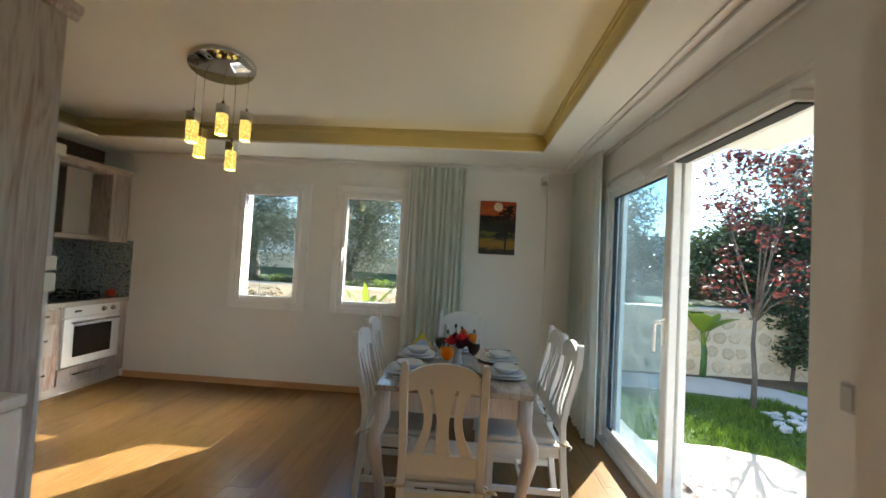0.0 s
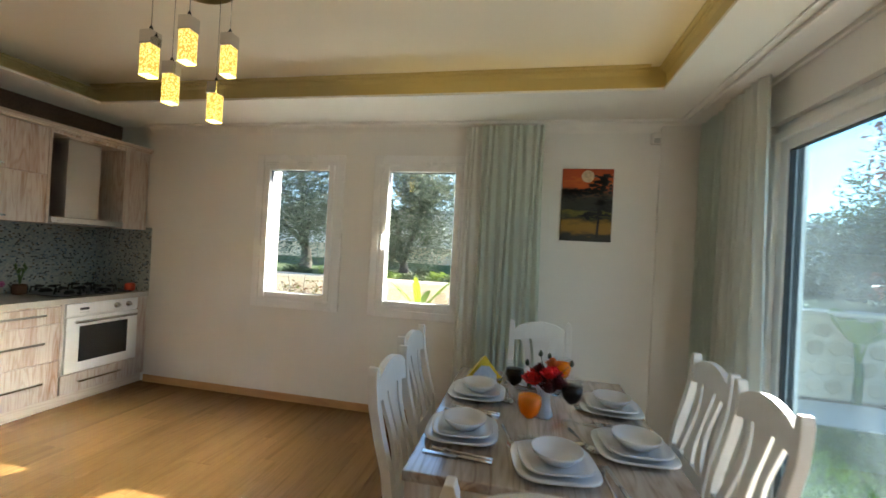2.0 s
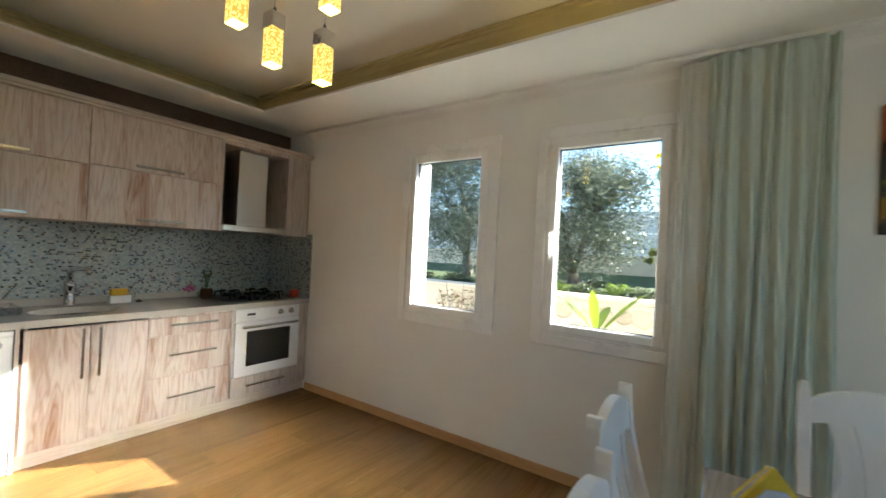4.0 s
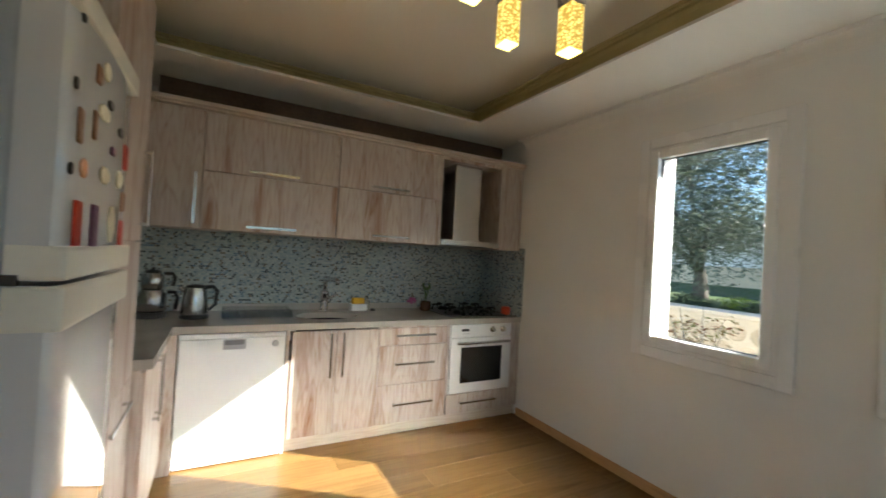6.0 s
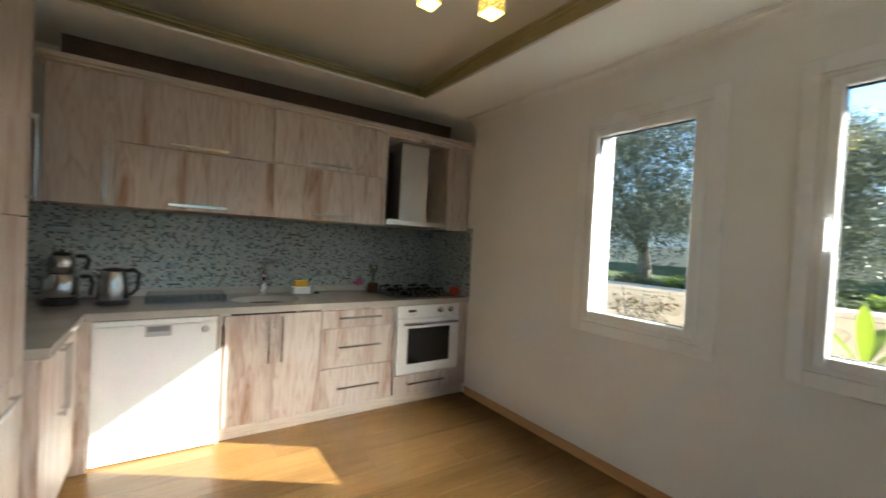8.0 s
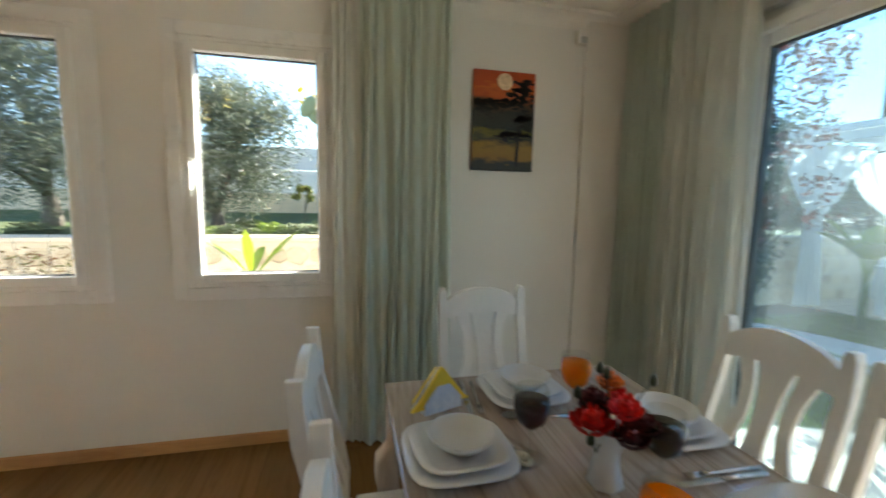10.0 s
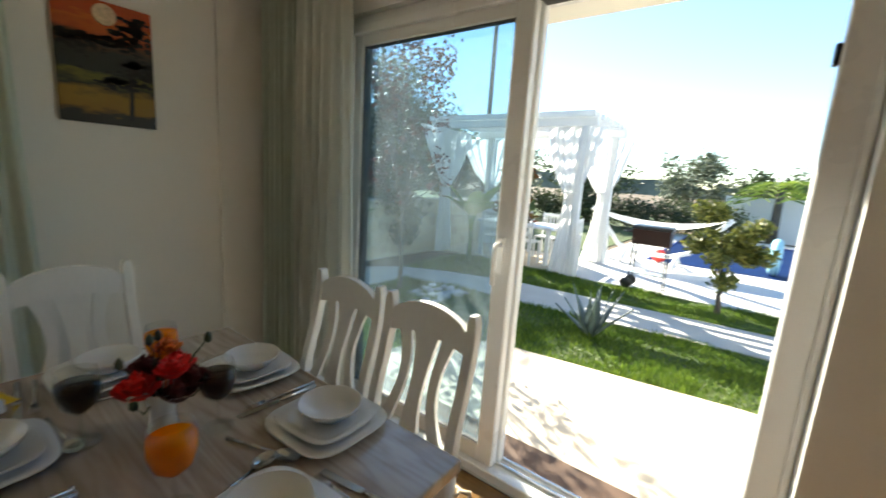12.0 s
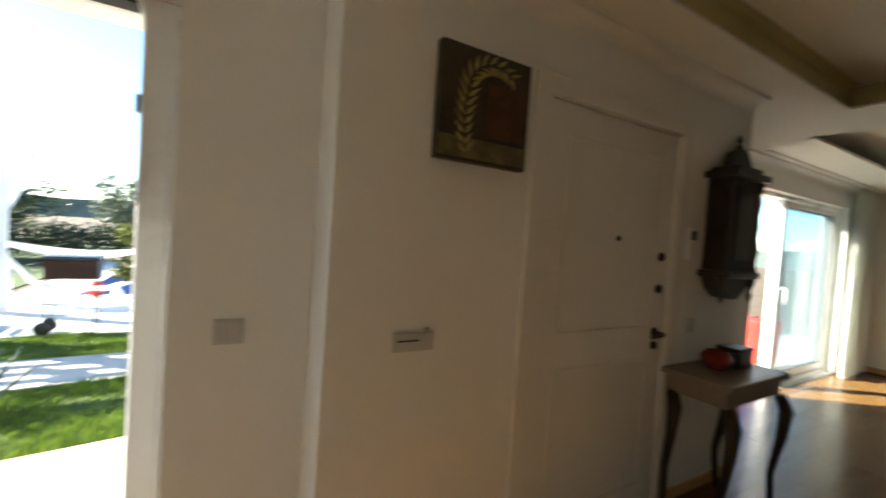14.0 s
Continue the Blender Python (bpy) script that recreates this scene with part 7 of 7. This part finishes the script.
# ---------------------------------------------------------------- pergola with tied curtains, table and chairs
M_white = material("white_painted_timber", (0.76, 0.76, 0.75), 0.45, vary=0.03, grain=60, bump=0.08)
M_voile = cloth("white_outdoor_voile", (0.84, 0.84, 0.83), (0.86, 0.86, 0.85), 0.6)
pg = thing("pergola", "white timber pergola with a slatted roof", "pergola", pose(10.17, -0.2, G))
PX, PY, PZ = 1.98, 3.1, 2.58
for x in (0.08, PX - 0.08):
    for y in (0.1, PY - 0.1):
        part("post", boxed(x - 0.06, x + 0.06, y - 0.06, y + 0.06, 0.012, PZ, bevel=0.006), M_white, pg)
for x in (0.08, PX - 0.08):
    part("beam", boxed(x - 0.05, x + 0.05, -0.10, PY + 0.25, PZ + 0.001, PZ + 0.14, bevel=0.006), M_white, pg)
for k in range(9):
    x = 0.0 + k * (PX / 8)
    part("rafter", boxed(x - 0.025, x + 0.025, -0.06, PY + 0.3, PZ + 0.141, PZ + 0.24, bevel=0.004), M_white, pg)


def tied(name, x, y, label, seed, axis="y", w=0.5):
    c = thing(name, label, "curtain", pose(x, y, G), "pergola curtains")
    rng = random.Random(seed)
    bm = bmesh.new()
    n, rows = 40, 22
    vs = []
    for r in range(rows + 1):
        v = r / rows
        z = 2.56 + (0.02 - 2.56) * v
        half = w * (1 - v / 0.43) ** 0.6 * 0.9 + 0.075 if v < 0.43 else 0.075 + 0.2 * ((v - 0.43) / 0.57) ** 0.8
        line = []
        for k in range(n + 1):
            u = k / n * 2 - 1
            o = 0.04 * math.sin(u * 22 + seed + v * 2) + 0.03 * math.sin(u * 9 + v * 5)
            s = u * half + 0.03 * math.sin(v * 7)
            line.append(bm.verts.new((o, s, z) if axis == "y" else (s, o, z)))
        vs.append(line)
    for a, b in zip(vs, vs[1:]):
        for k in range(n):
            bm.faces.new((a[k], a[k + 1], b[k + 1], b[k])).smooth = True
    part("voile", bm, M_voile, c, recalc=False)
    tie_ring = tube(bmesh.new(), [(0.1 * math.cos(q), 0.1 * math.sin(q), 1.465) for q in [k * 0.524 for k in range(13)]], 0.014, 6, cap=False)
    part("tieback", tie_ring, M_voile, c)


tied("tied_curtain", 10.22, 0.02, "white voile curtain tied to the pergola post", 3, "y", 0.50)
tied("tied_curtain", 12.08, 0.02, "white voile curtain tied to the rear pergola post", 5, "y", 0.55)
tied("tied_curtain", 10.22, 2.7, "white voile curtain tied to the far pergola post", 11, "x", 0.9)
tied("tied_curtain", 12.08, 2.7, "white voile curtain tied to the corner of the pergola", 13, "y", 0.95)
gt = thing("garden_table", "white garden dining table under the pergola", "table", pose(11.15, 1.30, G + 0.012))
part("tabletop", boxed(-0.5, 0.5, -0.85, 0.85, 0.70, 0.74, bevel=0.008), M_white, gt)
for sx in (-0.42, 0.42):
    for sy in (-0.75, 0.75):
        part("leg", boxed(sx - 0.035, sx + 0.035, sy - 0.035, sy + 0.035, 0.0, 0.699), M_white, gt)


def garden_chair(at):
    c = thing("garden_chair", "white slatted wooden garden chair", "chair", at, "chairs under the pergola")
    for sx in (-0.19, 0.19):
        part("back_post", boxed(sx - 0.018, sx + 0.018, -0.02, 0.018, 0, 0.95, bevel=0.004), M_white, c)
        part("front_leg", boxed(sx - 0.018, sx + 0.018, 0.38, 0.416, 0, 0.43), M_white, c)
    part("seat", boxed(-0.21, 0.21, 0.019, 0.42, 0.431, 0.455, bevel=0.006), M_white, c)
    for z in (0.56, 0.88):
        part("back_rail", boxed(-0.172, 0.172, -0.012, 0.010, z, z + 0.06), M_white, c)
    for k in range(4):
        part("slat", boxed(-0.135 + k * 0.08, -0.105 + k * 0.08, -0.008, 0.006, 0.6205, 0.8795), M_white, c)
    return c


gc = garden_chair(pose(10.45, 0.95, G + 0.012, 0, 0, -90))
for x, y, a in ((10.45, 1.65, -90), (11.85, 0.95, 90), (11.85, 1.65, 90), (11.15, 0.12, 0)):
    copy_thing(gc, pose(x, y, G + 0.012, 0, 0, a))
tree("thin autumn coloured shrub before the pergola", (10.0, 0.95, G), 0.8, 0.02, 0.4, 1.6, 420, 0.06, F_autumn, 97, name="pergola_shrub", category="shrub", clumps=14, slim=0.5, limbs=6)
M_lan_b = material("blue_lantern_paper", (0.03, 0.09, 0.5), 0.6)
M_lan_r = material("red_lantern_paper", (0.55, 0.04, 0.03), 0.6)
for nm, z, m_ in (("blue", 2.15, M_lan_b), ("red", 1.94, M_lan_r)):
    l = thing("paper_lantern", "round %s paper lantern hung from the pergola" % nm, "lantern", pose(10.55, 1.2, G + z - 0.08), "pergola lanterns")
    part("shade", lathe(bmesh.new(), [(0.02, -0.1), (0.08, -0.07), (0.105, 0), (0.08, 0.07), (0.02, 0.1)], 16), m_, l)
    part("cord", tube(bmesh.new(), [(0, 0, 0.1), (0, 0, 2.80 - z)], 0.003, 5), M_white, l)

# ---------------------------------------------------------------- barbecue, hammock, pool toys
bq = thing("barbecue", "black trolley barbecue with a red brown tub", "barbecue", pose(10.40, -1.33, G + 0.01, 0, 0, 90))
M_tub = material("brown_enamel", (0.045, 0.014, 0.008), 0.4, vary=0.2)
bm = sweep(bmesh.new(), [(-0.14, 0.74), (0.14, 0.74), (0.18, 0.98), (-0.18, 0.98)], -0.27, 0.27, "x")
part("tub", bm, M_tub, bq, "red brown enamel tub")
part("lid", boxed(-0.29, 0.29, -0.19, 0.19, 0.981, 1.04, bevel=0.02, seg=2), M_black, bq)
for x in (-0.24, 0.24):
    for y in (-0.13, 0.13):
        part("leg", tube(bmesh.new(), [(x, y, 0.74), (x * 1.05, y * 1.1, 0.0)], 0.012, 6), M_black, bq)
part("shelf", boxed(-0.25, 0.25, -0.14, 0.14, 0.26, 0.275), M_chrome, bq)
part("side_handle", tube(bmesh.new(), [(0.26, -0.12, 0.92), (0.42, -0.12, 0.92), (0.42, 0.12, 0.92), (0.26, 0.12, 0.92)], 0.01, 6), M_black, bq)
for y in (-0.16, 0.16):
    bm = lathe(bmesh.new(), [(0.03, -0.015), (0.085, -0.015), (0.09, 0), (0.085, 0.015), (0.03, 0.015)], 18)
    bmesh.ops.rotate(bm, verts=bm.verts, cent=(0, 0, 0), matrix=Matrix.Rotation(radians(90), 3, "X"))
    bmesh.ops.translate(bm, verts=bm.verts, vec=(0.27, y, 0.09))
    part("wheel", bm, M_black, bq)
hm = thing("hammock", "white hammock in a curved white frame", "hammock", pose(13.0, -0.9, G + 0.01))
bm = tube(bmesh.new(), [(0, 1.35, 1.12), (0, 1.0, 0.72), (0, 0.7, 0.35), (0, 0.35, 0.22), (0, -0.35, 0.22), (0, -0.7, 0.35), (0, -1.0, 0.72), (0, -1.35, 1.12)], 0.05, 10)
part("frame", bm, M_white, hm)
for y in (-0.5, 0.5):
    part("foot", tube(bmesh.new(), [(-0.45, y, 0.05), (0, y, 0.24), (0.45, y, 0.05)], 0.045, 8), M_white, hm)
bm = bmesh.new()
rows = []
for k in range(15):
    v = k / 14 * 2 - 1
    z = 0.78 + 0.32 * v * v
    w = 0.45 * (1 - abs(v) ** 3) + 0.02
    rows.append([bm.verts.new((u * w, v * 1.3, z + 0.12 * u * u * (1 - v * v))) for u in (-1, -0.5, 0, 0.5, 1)])
for a, b in zip(rows, rows[1:]):
    for k in range(4):
        bm.faces.new((a[k], a[k + 1], b[k + 1], b[k])).smooth = True
part("sling", bm, M_voile, hm, recalc=False)
fl = thing("pool_float", "pale blue inflatable ring standing in the pool", "pool float", pose(14.3, -3.05, G - 0.02))
bm = bmesh.new()
tube(bm, [(0.3 * math.cos(k * 0.349), 0, 0.4 + 0.3 * math.sin(k * 0.349)) for k in range(19)], 0.1, 10, cap=False)
part("ring", bm, material("pale_blue_vinyl", (0.35, 0.65, 0.75), 0.3), fl)
bl = thing("pool_ball", "red beach ball by the pool", "ball", pose(13.45, -1.0, G + 0.16))
bm = bmesh.new()
bmesh.ops.create_uvsphere(bm, u_segments=18, v_segments=12, radius=0.15)
part("ball_shell", bm, M_lan_r, bl)

# ---------------------------------------------------------------- distance
for k, (x, y, h, r) in enumerate(((21.8, 3.4, 3.0, 1.7), (24.5, -0.2, 2.9, 1.9), (20.5, 6.5, 3.2, 1.9), (26.8, -3.0, 2.5, 1.6), (27.5, -8.5, 2.2, 1.8), (18.0, 8.6, 3.4, 1.9), (27.8, -12.0, 2.2, 1.8), (15.5, 6.4, 2.8, 1.7))):
    tree("dark olive tree beyond the pool", (x, y, G), 0.9, 0.15, r, h - 0.7, 2600, 0.13, F_olive if k % 3 else F_dark, 110 + k, name="olive_tree", clumps=18, slim=0.3, gap=0.5)
hd = thing("hedge", "dark clipped hedge behind the lawn", "hedge", pose(19, 2.8, G))
leaves("foliage", F_dark, hd, [(2.2 + 0.4 * math.sin(k * 1.7), 3.2 - 0.5 * k, 0.65 + 0.12 * math.sin(k * 2.3), 0.75) for k in range(17)], 9000, 0.09, 140)
pm = thing("palm_tree", "young palm with yellow green fronds by the far wall", "palm", pose(21.9, -3.2, G))
part("trunk", tube(bmesh.new(), [(0, 0, 0), (0.05, 0, 1.0), (0, 0, 2.0)], [0.16, 0.14, 0.12], 9), M_bark, pm)
for k in range(15):
    a, up = k * 2.4, 0.25 + 0.5 * ((k * 7) % 5) / 5
    bm = bmesh.new()
    ax = [Vector((math.cos(a) * 1.35 * v, math.sin(a) * 1.35 * v, 2.0 + up * 1.7 * v - 1.35 * v * v)) for v in [q / 9 for q in range(10)]]
    tube(bm, ax, [0.02 - 0.0018 * q for q in range(10)], 5)
    for q in range(1, 10):
        for s in (-1, 1):
            side = Vector((-math.sin(a), math.cos(a), 0)) * s
            p = ax[q]
            vs = [bm.verts.new(p), bm.verts.new(p + side * 0.2 + Vector((math.cos(a) * 0.1, math.sin(a) * 0.1, 0.0))), bm.verts.new(p + side * 0.42 + Vector((math.cos(a) * 0.22, math.sin(a) * 0.22, -0.16)))]
            bm.faces.new(vs)
    part("frond", bm, F_green, pm, recalc=False)
hills = bmesh.new()
rng = random.Random(31)
prev = None
for k in range(61):
    a = radians(-100 + k * 4)
    r = 240
    h = 7 + 6 * noise.noise((k * 0.33, 2.1, 0)) + 3 * noise.noise((k * 0.9, 7.1, 0))
    cur = (hills.verts.new((r * math.cos(a), r * math.sin(a), -3)), hills.verts.new((r * math.cos(a), r * math.sin(a), max(1, h))), hills.verts.new(((r + 80) * math.cos(a), (r + 80) * math.sin(a), -3)))
    if prev:
        hills.faces.new((prev[0], cur[0], cur[1], prev[1]))
        hills.faces.new((prev[1], cur[1], cur[2], prev[2]))
    prev = cur
structure("backdrop_hills", hills, material("hazy_hill", (0.16, 0.19, 0.17), 0.95, vary=0.25, scale=0.05, grain=0.4, bump=0), "low hazy wooded hills", "hills")
up = thing("utility_pole", "thin grey utility pole behind the garden", "pole", pose(17.0, 6.0, G))
part("mast", tube(bmesh.new(), [(0, 0, 0), (0, 0, 9.5)], [0.11, 0.07], 8), M_bark, up)
part("crossbar", boxed(-0.5, 0.5, -0.04, 0.04, 9.0, 9.1), M_bark, up)
rb = thing("red_storage_bin", "red plastic bin on the terrace by the living room", "bin", pose(6.0, -9.8, G + 0.02))
part("drum", lathe(bmesh.new(), [(0.22, 0), (0.25, 0.03), (0.28, 0.72), (0.29, 0.74), (0.27, 0.76), (0.02, 0.77)], 22), M_lan_r, rb)
part("lid_knob", lathe(bmesh.new(), [(0.03, 0.771), (0.035, 0.79), (0.02, 0.80)], 12), M_black, rb)


# ---------------------------------------------------------------- grass
def grass(name, n, seed, test, box_, label):
    r = np.random.RandomState(seed)
    x = r.uniform(box_[0], box_[1], n)
    y = r.uniform(box_[2], box_[3], n)
    keep = test(x, y)
    x, y = x[keep], y[keep]
    m = len(x)
    a = r.rand(m) * 6.283
    h = r.uniform(0.03, 0.075, m) * (0.75 + 0.5 * np.sin(x * 5.1) * np.sin(y * 4.3 + 1))
    w = r.uniform(0.004, 0.009, m)
    dx, dy = np.cos(a), np.sin(a)
    ln = r.uniform(0.0, 0.045, m)
    la = r.rand(m) * 6.283
    p = np.stack([np.stack([x - dx * w, y - dy * w, np.full(m, G - 0.01)], 1), np.stack([x + dx * w, y + dy * w, np.full(m, G - 0.01)], 1), np.stack([x + np.cos(la) * ln, y + np.sin(la) * ln, G + h], 1)], 1).reshape(-1, 3)
    me = bpy.data.meshes.new(name)
    me.from_pydata(p.tolist(), [], np.arange(3 * m).reshape(-1, 3).tolist())
    me.materials.append(F_grass)
    tagged(new(name, me), label, "grass", kind="stuff")


ex, ey = np.array([q[1] for q in EDGE]), np.array([q[0] for q in EDGE])
nx, ny = np.array([q[1] for q in NEAR[:6]]), np.array([q[0] for q in NEAR[:6]])
fx, fy = np.array([q[1] for q in FAR[:1:-1]]), np.array([q[0] for q in FAR[:1:-1]])
grass("grass_near", 90000, 1, lambda x, y: (x > np.interp(y, ex, ey)) & (x < np.interp(y, nx, ny)), (5.0, 8.5, -6.0, 1.6), "short green lawn between terrace and path")
grass("grass_far", 50000, 2, lambda x, y: (x > np.interp(y, fx, fy)) & (x < 10.33), (8.4, 10.33, -6.0, 2.2), "short green lawn strip beyond the path")
# ---------------------------------------------------------------- floor planks, last
def planks():
    rng = random.Random(5)
    fl = bpy.data.objects["floor"]
    wdt, lng = 0.192, 1.28
    me = mesh_of("plank", boxed(-wdt / 2 + 0.0006, wdt / 2 - 0.0006, -lng / 2 + 0.0006, lng / 2 - 0.0006, -0.006, 0.0, bevel=0.0004), M_plank)
    rest = []
    x = -0.63 + wdt / 2
    made = 0
    while x < 5.15 - wdt / 2 + 0.05:
        y = rng.random() * lng * 0.9 - 0.55
        while y > -10.6 + lng / 2:
            if y > -7.0 and not (x > 4.7 and y > -5.9):
                ob = new("plank", me)
                ob.location = (x, y, 0)
                ob.parent = fl
                made += 1
            else:
                rest.append((x, y))
            y -= lng
        x += wdt
    bm = bmesh.new()
    for x, y in rest:
        y0, y1 = max(-10.6, y - lng / 2), min(-5.8 if x > 4.6 else 0, y + lng / 2)
        if y1 > y0:
            box(bm, x - wdt / 2 + 0.001, x + wdt / 2 - 0.001, y0 + 0.001, y1 - 0.001, -0.006, 0.0)
    tagged(part("plank_field", bm, M_plank, fl), kind="stuff")


planks()
